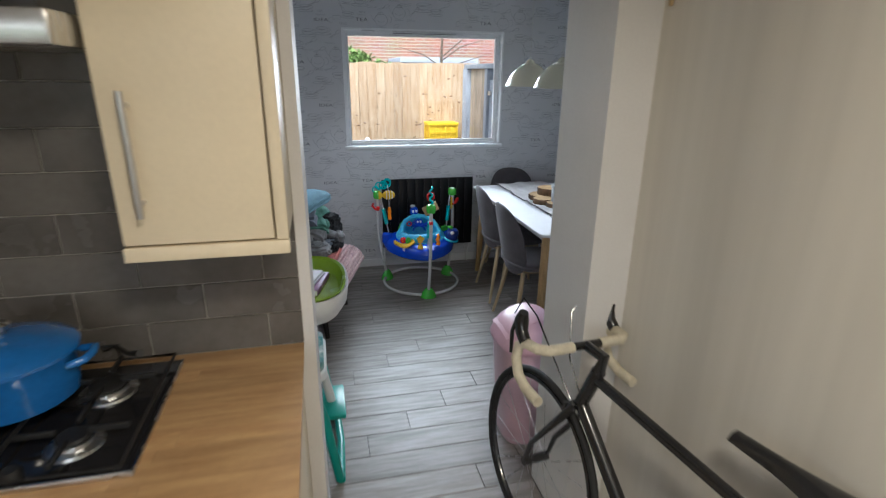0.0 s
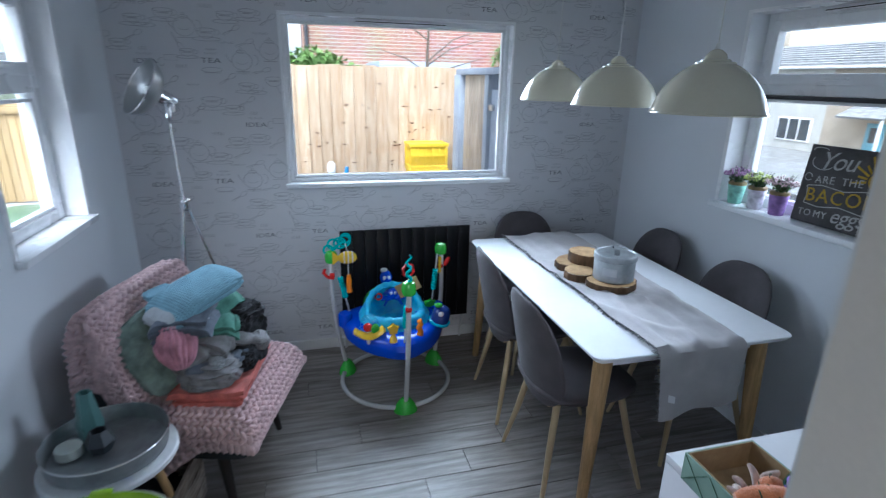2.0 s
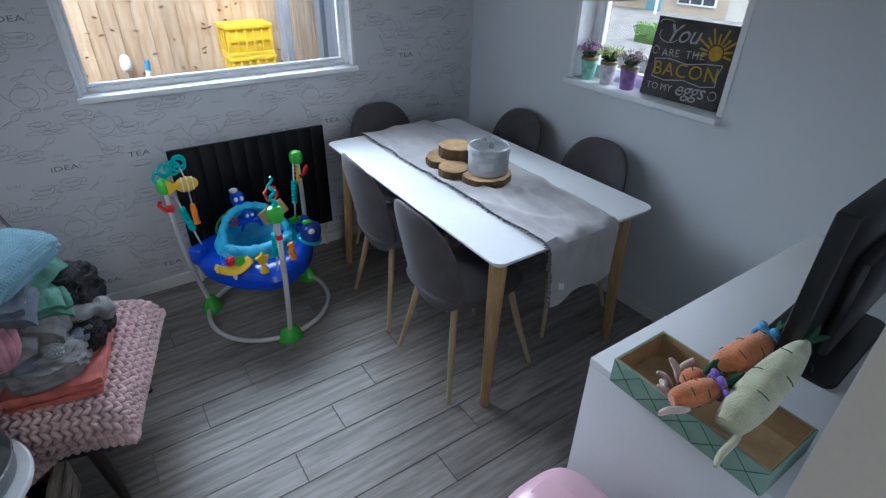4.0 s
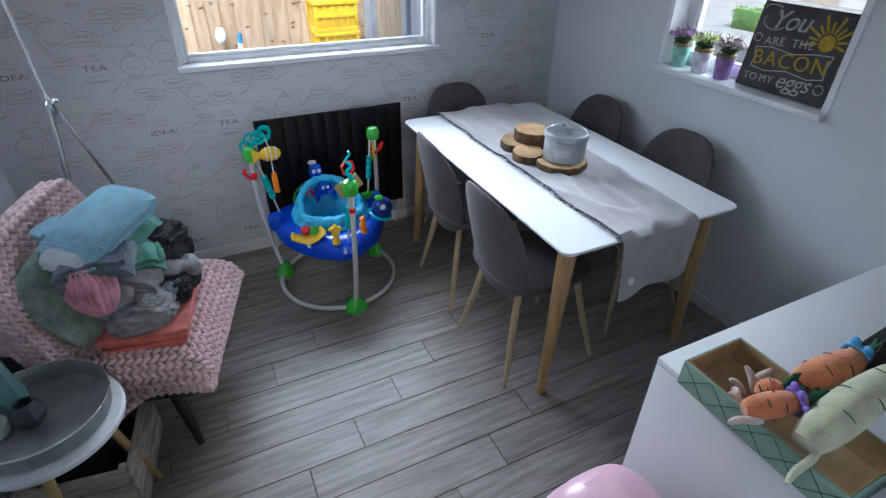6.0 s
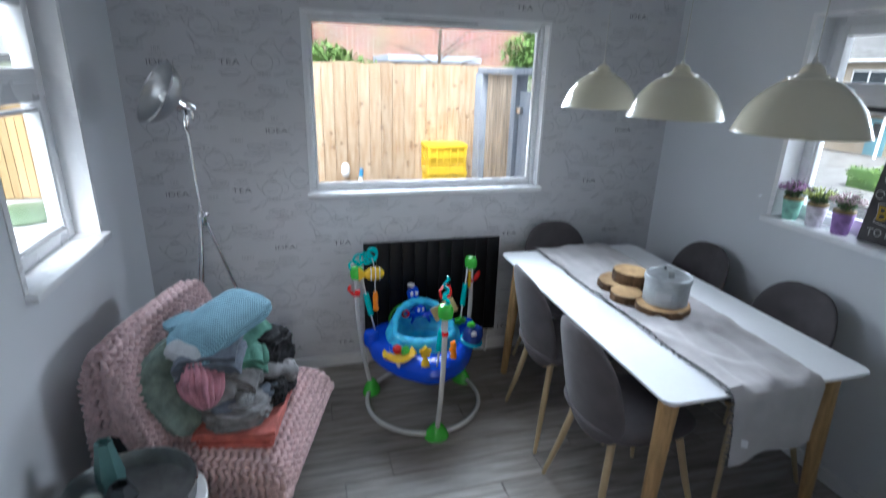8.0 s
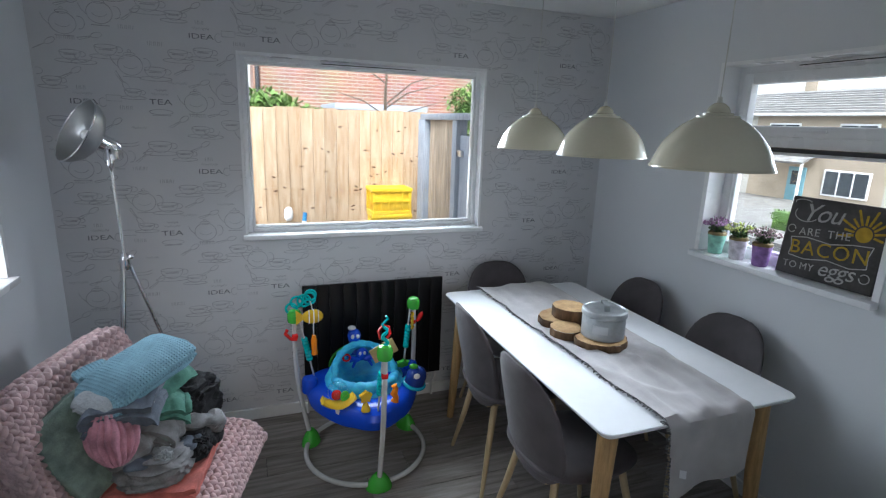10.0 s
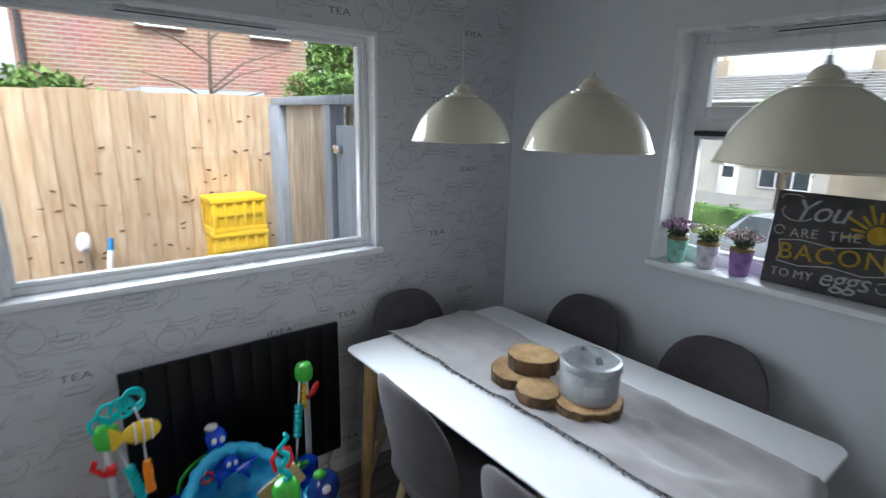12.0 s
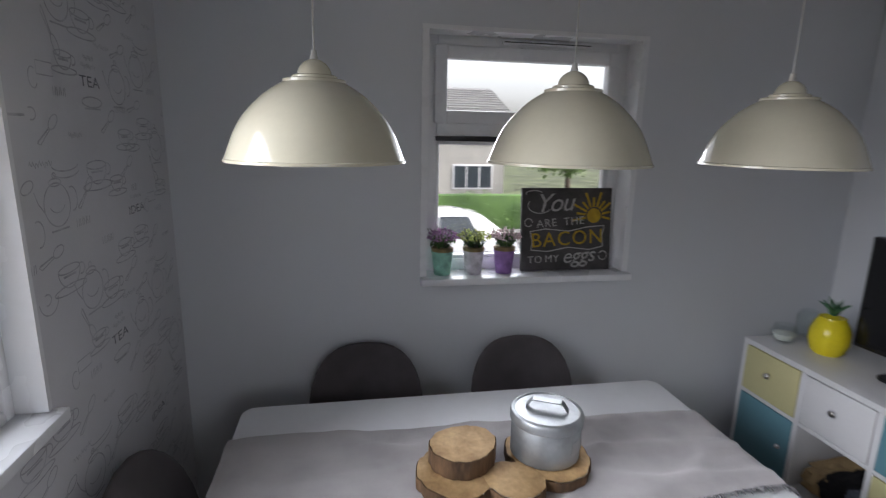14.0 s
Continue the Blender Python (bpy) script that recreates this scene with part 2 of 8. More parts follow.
    M["teal_glaze"] = mat("teal_glaze", (0.13, 0.27, 0.26), 0.3, var=0.08, scale=6, bump=0.03)
    M["dark_glaze"] = mat("dark_glaze", (0.045, 0.052, 0.062), 0.4, var=0.08, bump=0.03)
    M["candle_wax"] = mat("candle_wax", (0.66, 0.68, 0.62), 0.6, var=0.04, sub=0.1)
    M["jar_glass"] = pane_glass("jar_glass", (0.95, 0.97, 0.97))
    M["window_glass"] = pane_glass("window_glass")
    M["crate_wood"] = mat("crate_wood", (0.44, 0.38, 0.31), 0.8, var=0.15, scale=8, bump=0.25, bscale=60, stretch=(2, 2, 8), rnd=0.15)
    M["hc_white"] = mat("hc_white", (0.76, 0.77, 0.76), 0.3, var=0.03, bump=0.02)
    M["hc_green"] = mat("hc_green", (0.25, 0.42, 0.02), 0.25, var=0.05, bump=0.02)
    M["hc_teal"] = mat("hc_teal", (0.01, 0.33, 0.27), 0.3, var=0.05, bump=0.02)
    M["hc_cloth"] = mat("hc_cloth", (0.66, 0.69, 0.67), 0.8, var=0.35, scale=16, bump=0.2, bscale=120, col2=(0.08, 0.27, 0.27))
    M["bin_pink"] = mat("bin_pink", (0.68, 0.42, 0.50), 0.35, var=0.04, scale=3, bump=0.03)
    M["bin_body"] = mat("bin_body", (0.66, 0.44, 0.50), 0.4, var=0.04, scale=3, bump=0.03)
    for n, c in (("toy_blue", (0.01, 0.07, 0.60)), ("toy_cyan", (0.02, 0.42, 0.66)), ("toy_green", (0.07, 0.46, 0.05)),
                 ("toy_yellow", (0.80, 0.52, 0.03)), ("toy_orange", (0.85, 0.24, 0.01)), ("toy_red", (0.68, 0.02, 0.02)),
                 ("toy_teal", (0.01, 0.44, 0.45)), ("toy_grey", (0.60, 0.61, 0.61)), ("toy_navy", (0.015, 0.04, 0.22))):
        M[n] = mat(n, c, 0.16, var=0.05, scale=6, bump=0.03, bscale=40)
    M["toy_cushion"] = mat("toy_cushion", (0.05, 0.50, 0.72), 0.6, var=0.15, scale=22, bump=0.5, bscale=45, col2=(0.02, 0.30, 0.62), coat=0.25)
    M["drawer_yellow"] = mat("drawer_yellow", (0.60, 0.56, 0.30), 0.5, var=0.03)
    M["door_blue"] = mat("door_blue", (0.13, 0.29, 0.35), 0.5, var=0.03)
    M["tv_black"] = mat("tv_black", (0.010, 0.010, 0.011), 0.3, bump=0.03)
    M["tv_screen"] = mat("tv_screen", (0.006, 0.006, 0.007), 0.12, var=0.01, bump=0.0)
    M["pineapple_yellow"] = mat("pineapple_yellow", (0.80, 0.66, 0.02), 0.25, var=0.05, bump=0.03)
    M["green_gloss"] = mat("green_gloss", (0.04, 0.14, 0.06), 0.3, bump=0.03)
    M["box_green"] = mat("box_green", (0.25, 0.38, 0.30), 0.7, var=0.06, scale=20)
    M["kraft"] = mat("kraft", (0.52, 0.37, 0.19), 0.8, var=0.10, scale=9, bump=0.1)
    M["plush_orange"] = mat("plush_orange", (0.72, 0.23, 0.08), 1.0, var=0.12, scale=25, bump=0.8, bscale=300, sheen=0.5, dist=0.004)
    M["plush_cream"] = mat("plush_cream", (0.56, 0.56, 0.36), 1.0, var=0.10, scale=25, bump=0.8, bscale=300, sheen=0.5, dist=0.004)
    M["plush_pink"] = mat("plush_pink", (0.66, 0.53, 0.47), 1.0, var=0.10, scale=25, bump=0.8, bscale=300, sheen=0.5)
    M["plush_green"] = mat("plush_green", (0.02, 0.09, 0.04), 1.0, var=0.1, bump=0.6, bscale=300)
    M["ribbon_purple"] = mat("ribbon_purple", (0.24, 0.14, 0.55), 0.6)
    M["ribbon_blue"] = mat("ribbon_blue", (0.08, 0.33, 0.60), 0.6)
    M["bike_black"] = mat("bike_black", (0.012, 0.012, 0.014), 0.25, var=0.05, bump=0.03, coat=0.4)
    M["tyre"] = mat("tyre", (0.02, 0.02, 0.02), 0.8, bump=0.3)
    M["bar_tape"] = mat("bar_tape", (0.66, 0.60, 0.46), 0.75, var=0.08, scale=20, bump=0.3, bscale=120)
    M["yellow_board"] = mat("yellow_board", (0.36, 0.25, 0.115), 0.85, var=0.12, scale=6, bump=0.3, bscale=60, stretch=(6, 6, 0.7), rnd=0.14, col2=(0.27, 0.18, 0.08))
    M["fence_wood"] = mat("fence_wood", (0.43, 0.325, 0.225), 0.85, var=0.16, scale=6, bump=0.3, bscale=60, stretch=(6, 6, 0.7), rnd=0.16, col2=(0.33, 0.215, 0.125))
    M["knot"] = mat("knot", (0.10, 0.05, 0.025), 0.9, bump=0.1)
    M["grey_fence"] = mat("grey_fence", (0.33, 0.36, 0.42), 0.75, var=0.08, scale=8, bump=0.2, stretch=(5, 5, 0.8))
    M["pale_board"] = mat("pale_board", (0.46, 0.36, 0.27), 0.85, var=0.14, scale=6, bump=0.2, stretch=(6, 6, 0.7), rnd=0.1)
    M["crate_yellow"] = mat("crate_yellow", (0.88, 0.58, 0.03), 0.4, var=0.05, bump=0.03)
    M["decking"] = mat("decking", (0.55, 0.54, 0.53), 0.8, var=0.15, scale=8, bump=0.3, stretch=(6, 1, 1), rnd=0.12)
    M["ground"] = mat("ground", (0.12, 0.14, 0.07), 0.95, var=0.25, scale=0.6, bump=0.5, bscale=8)
    M["asphalt"] = mat("asphalt", (0.055, 0.055, 0.058), 0.9, var=0.15, scale=2, bump=0.3)
    M["pavement"] = mat("pavement", (0.20, 0.195, 0.19), 0.9, var=0.12, scale=2, bump=0.2)
    M["red_brick"] = brick_mat("red_brick", (0.34, 0.17, 0.125), (0.26, 0.12, 0.09), (0.40, 0.34, 0.29), 2.05)
    M["buff_render"] = mat("buff_render", (0.38, 0.315, 0.245), 0.9, var=0.06, scale=1.2, bump=0.2, bscale=30)
    M["white_render"] = mat("white_render", (0.46, 0.44, 0.40), 0.9, var=0.06, scale=1.2, bump=0.2, bscale=30)
    M["roof_slate"] = mat("roof_slate", (0.27, 0.265, 0.265), 0.85, var=0.15, scale=3, bump=0.5, bscale=10, stretch=(1, 1, 6), rnd=0.1)
    M["far_glass"] = mat("far_glass", (0.05, 0.06, 0.07), 0.06, bump=0.0)
    M["foliage"] = mat("foliage", (0.10, 0.19, 0.045), 0.7, var=0.3, scale=1.5, bump=0.1, col2=(0.045, 0.10, 0.02))
    M["foliage_light"] = mat("foliage_light", (0.16, 0.27, 0.06), 0.7, var=0.3, scale=1.5, bump=0.1, col2=(0.07, 0.14, 0.03))
    M["trunk"] = mat("trunk", (0.12, 0.09, 0.065), 0.95, var=0.2, scale=9, bump=0.6)
    M["car_white"] = mat("car_white", (0.78, 0.79, 0.80), 0.15, var=0.02, bump=0.0, coat=0.6)
    M["car_silver"] = mat("car_silver", (0.40, 0.43, 0.46), 0.2, 0.5, var=0.02, bump=0.0, coat=0.6)
    M["bulb_frost"] = mat("bulb_frost", (0.75, 0.76, 0.74), 0.3, var=0.03, bump=0.0)
    M["lid_green"] = mat("lid_green", (0.12, 0.18, 0.10), 0.6, var=0.1)
    M["paper_white"] = mat("paper_white", (0.72, 0.72, 0.74), 0.7, var=0.03)
    M["paper_lilac"] = mat("paper_lilac", (0.28, 0.14, 0.30), 0.45, var=0.06)
    M["paper_grey"] = mat("paper_grey", (0.42, 0.41, 0.45), 0.6, var=0.05)
    M["blue_plastic"] = mat("blue_plastic", (0.03, 0.22, 0.50), 0.4)


define()

# ---------------------------------------------------------------- building helpers


def part(name, bm, material, parent=None, label="", smooth=True, matrix=None):
    """Links a bmesh as one mesh object under a thing or a part."""
    me = bpy.data.meshes.new(name)
    bmesh.ops.recalc_face_normals(bm, faces=bm.faces)
    bm.to_mesh(me)
    bm.free()
    if smooth:
        me.shade_smooth()
        me.set_sharp_from_angle(angle=radians(38))
    me.materials.append(M[material])
    ob = new(name, me)
    if parent is not None:
        ob.parent = parent
    if matrix is not None:
        ob.matrix_basis = matrix
    if label:
        ob["label"] = label
    return ob


def thing(name, m, label, category, group="", kind=""):
    ob = new(name)
    ob.empty_display_size = 0.1
    ob.matrix_basis = m
    return tagged(ob, label, category, group, kind)


def solo(name, bm, material, label, category, group="", kind="", matrix=None, smooth=True):
    return tagged(part(name, bm, material, None, "", smooth, matrix), label, category, group, kind)


def B():
    return bmesh.new()


def box(bm, lo, hi, bevel=0.0, seg=2, m=None):
    lo, hi = Vector(lo), Vector(hi)
    mm = Matrix.Translation((lo + hi) / 2) @ Matrix.Diagonal((*(hi - lo), 1))
    if m is not None:
        mm = m @ mm
    vs = bmesh.ops.create_cube(bm, size=1, matrix=mm)["verts"]
    if bevel:
        es = list({e for v in vs for e in v.link_edges})
        bmesh.ops.bevel(bm, geom=es, offset=bevel, segments=seg, affect="EDGES", profile=0.5)
    return bm


def frame_axes(d):
    d = d.normalized()
    a = Vector((0, 0, 1)) if abs(d.z) < 0.9 else Vector((1, 0, 0))
    u = d.cross(a).normalized()
    return u, d.cross(u).normalized()


def tube(bm, pts, r, seg=10, closed=False, caps=True):
    """A round tube along points; r is one radius or one for each point."""
    pts = [Vector(p) for p in pts]
    n = len(pts)
    rs = r if isinstance(r, (list, tuple)) else [r] * n
    rings, u = [], None
    for i, p in enumerate(pts):
        a, b = pts[(i - 1) % n if closed else max(i - 1, 0)], pts[(i + 1) % n if closed else min(i + 1, n - 1)]
        d = (b - a).normalized()
        if u is None:
            u, _ = frame_axes(d)
        u = (u - d * u.dot(d)).normalized()
        w = d.cross(u)
        rings.append([bm.verts.new(p + rs[i] * (math.cos(2 * math.pi * k / seg) * u + math.sin(2 * math.pi * k / seg) * w)) for k in range(seg)])
    for i in range(n if closed else n - 1):
        x, y = rings[i], rings[(i + 1) % n]
        for k in range(seg):
            bm.faces.new((x[k], x[(k + 1) % seg], y[(k + 1) % seg], y[k]))
    if caps and not closed:
        bm.faces.new(rings[0][::-1])
        bm.faces.new(rings[-1])
    return bm


def lathe(bm, prof, seg=32, centre=(0, 0, 0), m=None, squash=(1, 1)):
    """Turns (radius, height) pairs about the z axis; radius 0 closes an end."""
    rows = []
    c = Vector(centre)
    for r, z in prof:
        if r < 1e-6:
            rows.append([bm.verts.new(c + Vector((0, 0, z)))])
        else:
            rows.append([bm.verts.new(c + Vector((r * squash[0] * math.cos(2 * math.pi * k / seg), r * squash[1] * math.sin(2 * math.pi * k / seg), z))) for k in range(seg)])
    for a, b in zip(rows, rows[1:]):
        for k in range(seg):
            if len(a) == 1 and len(b) == 1:
                continue
            if len(a) == 1:
                bm.faces.new((a[0], b[k], b[(k + 1) % seg]))
            elif len(b) == 1:
                bm.faces.new((a[k], a[(k + 1) % seg], b[0]))
            else:
                bm.faces.new((a[k], a[(k + 1) % seg], b[(k + 1) % seg], b[k]))
    if m is not None:
        bmesh.ops.transform(bm, matrix=m, verts=[v for r in rows for v in r])
    return bm


def shell(bm, fn, nu, nv, thick):
    """A thick sheet from fn(u, v) with u, v in 0..1."""
    pts = [[Vector(fn(i / nu, j / nv)) for j in range(nv + 1)] for i in range(nu + 1)]
    front, back = [], []
    for i in range(nu + 1):
        fr, bk = [], []
        for j in range(nv + 1):
            du = pts[min(i + 1, nu)][j] - pts[max(i - 1, 0)][j]
            dv = pts[i][min(j + 1, nv)] - pts[i][max(j - 1, 0)]
            n = du.cross(dv)
            n = n.normalized() if n.length > 1e-9 else Vector((0, 0, 1))
            fr.append(bm.verts.new(pts[i][j] + n * thick / 2))
            bk.append(bm.verts.new(pts[i][j] - n * thick / 2))
        front.append(fr)
        back.append(bk)
    for i in range(nu):
        for j in range(nv):
            bm.faces.new((front[i][j], front[i + 1][j], front[i + 1][j + 1], front[i][j + 1]))
            bm.faces.new((back[i][j], back[i][j + 1], back[i + 1][j + 1], back[i + 1][j]))
    for i in range(nu):
        for j, a in ((0, 1), (nv, -1)):
            q = (front[i][j], back[i][j], back[i + 1][j], front[i + 1][j])
            bm.faces.new(q if a > 0 else q[::-1])
    for j in range(nv):
        for i, a in ((0, -1), (nu, 1)):
            q = (front[i][j], back[i][j], back[i][j + 1], front[i][j + 1])
            bm.faces.new(q if a > 0 else q[::-1])
    return bm


def ball(bm, c, r, seg=14, rings=9, m=None):
    r = (r, r, r) if isinstance(r, (int, float)) else r
    mm = Matrix.Translation(c) @ (m or Matrix.Identity(4)) @ Matrix.Diagonal((*r, 1))
    bmesh.ops.create_uvsphere(bm, u_segments=seg, v_segments=rings, radius=1, matrix=mm)
    return bm


def slab_rounded(bm, w, d, z0, z1, r, taper=0.0, seg=6):
    """A flat slab with round corners; taper draws the underside in."""
    def ring(z, inset):
        vs = []
        for cx, cy, a0 in ((w / 2 - r, d / 2 - r, 0), (-w / 2 + r, d / 2 - r, 90), (-w / 2 + r, -d / 2 + r, 180), (w / 2 - r, -d / 2 + r, 270)):
            for k in range(seg + 1):
                a = radians(a0 + 90 * k / seg)
                vs.append(bm.verts.new((cx + (r - inset) * math.cos(a), cy + (r - inset) * math.sin(a), z)))
        return vs
    e = min(0.004, (z1 - z0) / 4)
    rings = [ring(z0, taper + 0.002), ring(z0 + e, taper), ring(z1 - e, 0), ring(z1, 0.003)]
    for a, b in zip(rings, rings[1:]):
        for k in range(len(a)):
            bm.faces.new((a[k], a[(k + 1) % len(a)], b[(k + 1) % len(a)], b[k]))
    bm.faces.new(rings[0][::-1])
    bm.faces.new(rings[-1])
    return bm


def lump(bm, c, size, amp=0.15, freq=6.0, seg=36, rings=24, power=0.6, m=None, fold=0.0, seed=0.0):
    """A soft boxy bundle of cloth with wrinkles; fold adds level creases round its sides."""
    before = set(bm.verts)
    bmesh.ops.create_uvsphere(bm, u_segments=seg, v_segments=rings, radius=1)
    fresh = [v for v in bm.verts if v not in before]
    for v in fresh:
        p = v.co.copy()
        q = Vector([math.copysign(abs(a) ** power, a) for a in p])
        w = Vector((p.x + 0.35 * noise.noise(p * 2 + Vector((seed, 0, 0))), p.y, p.z + 0.35 * noise.noise(p * 2 + Vector((0, seed, 5)))))
        n = 0.55 - 1.9 * abs(noise.noise(Vector((w.x * freq * 0.35 + seed, w.y * freq * 0.35, w.z * freq * 0.6 + seed))))
        n += 0.35 - 1.2 * abs(noise.noise(Vector((w.x * freq * 0.8 + seed, w.y * freq * 0.8, w.z * freq * 1.1))))
        n += 0.10 - 0.38 * abs(noise.noise(Vector((w.x * freq * 1.7 - seed, w.y * freq * 1.7, w.z * freq * 2.3))))
        k = 1 + amp * n
        if fold:
            k += 0.05 * math.cos(p.z * fold) * (1 - abs(p.z))
        v.co = Vector((q.x * size[0] * k, q.y * size[1] * k, q.z * size[2] * (1 + amp * 0.8 * n)))
    bmesh.ops.transform(bm, matrix=Matrix.Translation(c) @ (m or Matrix.Identity(4)), verts=fresh)
    return bm


def leaf_cloud(bm, centre, radii, count, size, rng, hollow=0.3):
    """Many small folded leaves scattered through an uneven crown."""
    for _ in range(count):
        d = Vector((rng.gauss(0, 1), rng.gauss(0, 1), rng.gauss(0, 1))).normalized()
        k = hollow + (1 - hollow) * rng.random() ** 0.5
        k *= 0.75 + 0.5 * noise.noise(d * 2.2 + Vector(centre))
        p = Vector(centre) + Vector((d.x * radii[0], d.y * radii[1], d.z * radii[2])) * k
        u = Vector((rng.gauss(0, 1), rng.gauss(0, 1), rng.gauss(0, 1))).normalized()
        w, x = frame_axes(u)
        s = size * (0.6 + 0.8 * rng.random())
        a, b, c, e = p - u * s, p + w * s * 0.45 + x * s * 0.15, p + u * s, p - w * s * 0.45 + x * s * 0.15
        va, vb, vc, ve = (bm.verts.new(q) for q in (a, b, c, e))
        bm.faces.new((va, vb, vc))
        bm.faces.new((va, vc, ve))
    return bm


def text_mesh(words, size, depth=0.001, shear=0.0, spacing=1.0):
    """Flat letters of the built-in font as a mesh, centred, lying in x and y."""
    cu = bpy.data.curves.new("letters", "FONT")
    cu.body, cu.size, cu.extrude, cu.shear, cu.space_character = words, size, depth / 2, shear, spacing
    cu.align_x, cu.align_y, cu.resolution_u = "CENTER", "CENTER", 3
    tmp = new("letters", cu)
    bpy.context.view_layer.update()
    me = bpy.data.meshes.new_from_object(tmp.evaluated_get(bpy.context.evaluated_depsgraph_get()))
    bpy.data.objects.remove(tmp)
    bpy.data.curves.remove(cu)
    return me


def letters(name, words, size, material, parent, matrix, shear=0.0, spacing=1.0, label=""):
    me = text_mesh(words, size, 0.0012, shear, spacing)
    me.materials.append(M[material])
    ob = new(name, me)
    ob.parent, ob.matrix_basis = parent, matrix
    if label:
        ob["label"] = label
    return ob


def ribbon(bm, pts, w, m=None):
    """A flat drawn line of width w in the x, y plane."""
    pts = [Vector((p[0], p[1], 0)) for p in pts]
    rows = []
    for i, p in enumerate(pts):
        d = (pts[min(i + 1, len(pts) - 1)] - pts[max(i - 1, 0)]).normalized()
        n = Vector((-d.y, d.x, 0)) * w / 2
        q = [p + n, p - n]
        rows.append([bm.verts.new(m @ a if m is not None else a) for a in q])
    for a, b in zip(rows, rows[1:]):
        bm.faces.new((a[0], b[0], b[1], a[1]))
    return bm


def arc(cx, cy, rx, ry, a0, a1, n=14):
    return [(cx + rx * math.cos(radians(a0 + (a1 - a0) * k / n)), cy + ry * math.sin(radians(a0 + (a1 - a0) * k / n))) for k in range(n + 1)]


def many_balls(name, items, seg, rings):
    """One mesh of many small ellipsoids: rows of centre, turn and radii."""
    unit, faces = [(0, 0, 1)], []
    for j in range(1, rings):
        for k in range(seg):
            a, b = math.pi * j / rings, 2 * math.pi * k / seg
            unit.append((math.sin(a) * math.cos(b), math.sin(a) * math.sin(b), math.cos(a)))
    unit.append((0, 0, -1))
    last = len(unit) - 1
    for k in range(seg):
        faces.append((0, 1 + k, 1 + (k + 1) % seg))
        faces.append((last, last - seg + (k + 1) % seg, last - seg + k))
        for j in range(rings - 2):
            a = 1 + j * seg
            faces.append((a + k, a + seg + k, a + seg + (k + 1) % seg, a + (k + 1) % seg))
    base = np.array(unit)
    vs, fs = [], []
    for i, (c, m, r) in enumerate(items):
        rot = np.array(m.to_3x3())
        vs.append((base * np.array(r)) @ rot.T + np.array(c))
        fs.extend(tuple(q + i * len(unit) for q in f) for f in faces)
    me = bpy.data.meshes.new(name)
    me.from_pydata(np.concatenate(vs).tolist(), [], fs)
    me.shade_smooth()
    return me


def pillow(bm, size, power, shape, seg=30, rings=22):
    """A soft rounded slab; size is half its width, thickness and height, and shape(p) bends each point."""
    before = set(bm.verts)
    bmesh.ops.create_uvsphere(bm, u_segments=seg, v_segments=rings, radius=1, matrix=pose(0, 0, 0, 90, 0, 0))
    for v in bm.verts:
        if v not in before:
            q = [math.copysign(abs(c) ** k, c) for c, k in zip(v.co, power)]
            v.co = Vector(shape(Vector((q[0] * size[0], q[1] * size[1], q[2] * size[2]))))
    return bm

# ---------------------------------------------------------------- structure
# Dining room: x -0.09..2.91, y 2.0..4.74.  Kitchen: x -1.7..1.46, y -1.3..1.70.  Ceiling at 2.33.
CEIL, WT = 2.33, 0.30


def wall_with_hole(name, axis, lo, hi, z1, hole, material, label):
    """A thick wall; axis is the one it runs along. lo, hi: its corners in x, y; hole: (a0, a1, z0, z1) along that axis."""
    bm = B()
    a = 0 if axis == "x" else 1

    def piece(a0, a1, z0, z1_):
        if a1 - a0 < 1e-4 or z1_ - z0 < 1e-4:
            return
        p, q = [lo[0], lo[1], z0], [hi[0], hi[1], z1_]
        p[a], q[a] = a0, a1
        box(bm, p, q)
    if hole:
        h0, h1, hz0, hz1 = hole
        piece(lo[a], h0, 0, z1)
        piece(h1, hi[a], 0, z1)
        piece(h0, h1, 0, hz0)
        piece(h0, h1, hz1, z1)
    else:
        piece(lo[a], hi[a], 0, z1)
    return solo(name, bm, material, label, "wall", kind="structure", smooth=False)


wall_back = wall_with_hole("wall_back", "x", (-0.26, 4.74), (3.10, 4.92), CEIL, (0.750, 2.068, 1.068, 1.972), "wallpaper", "pale grey wallpaper wall printed with cups and teapots")
wall_right = wall_with_hole("wall_right", "y", (2.91, 1.70), (3.10, 4.74), CEIL, (3.045, 3.86, 1.085, 1.985), "wall_paint", "pale grey painted wall with a window")
wall_left = wall_with_hole("wall_left", "y", (-0.26, 2.0), (-0.09, 4.74), CEIL, (3.56, 4.175, 1.06, 1.965), "wall_paint", "pale grey painted wall with a window")
wall_partition = wall_with_hole("wall_partition", "x", (-1.7, 1.70), (2.91, 2.0), CEIL, (0.466, 1.322, 0.0, 2.06), "jamb_paint", "white painted wall with a wide opening")
wall_dining_near = wall_with_hole("wall_dining_near", "x", (-0.088, 2.0), (2.908, 2.004), CEIL, (0.466, 1.322, 0.0, 2.06), "wall_paint", "pale grey painted face of the wall beside the opening")
wall_kitchen_right = wall_with_hole("wall_kitchen_right", "y", (1.46, -1.3), (1.60, 1.70), CEIL, None, "kitchen_wall", "cream kitchen wall with a soft vertical sheen")
wall_kitchen_left = wall_with_hole("wall_kitchen_left", "y", (-1.85, -1.3), (-1.70, 2.0), CEIL, None, "jamb_paint", "white painted kitchen wall")
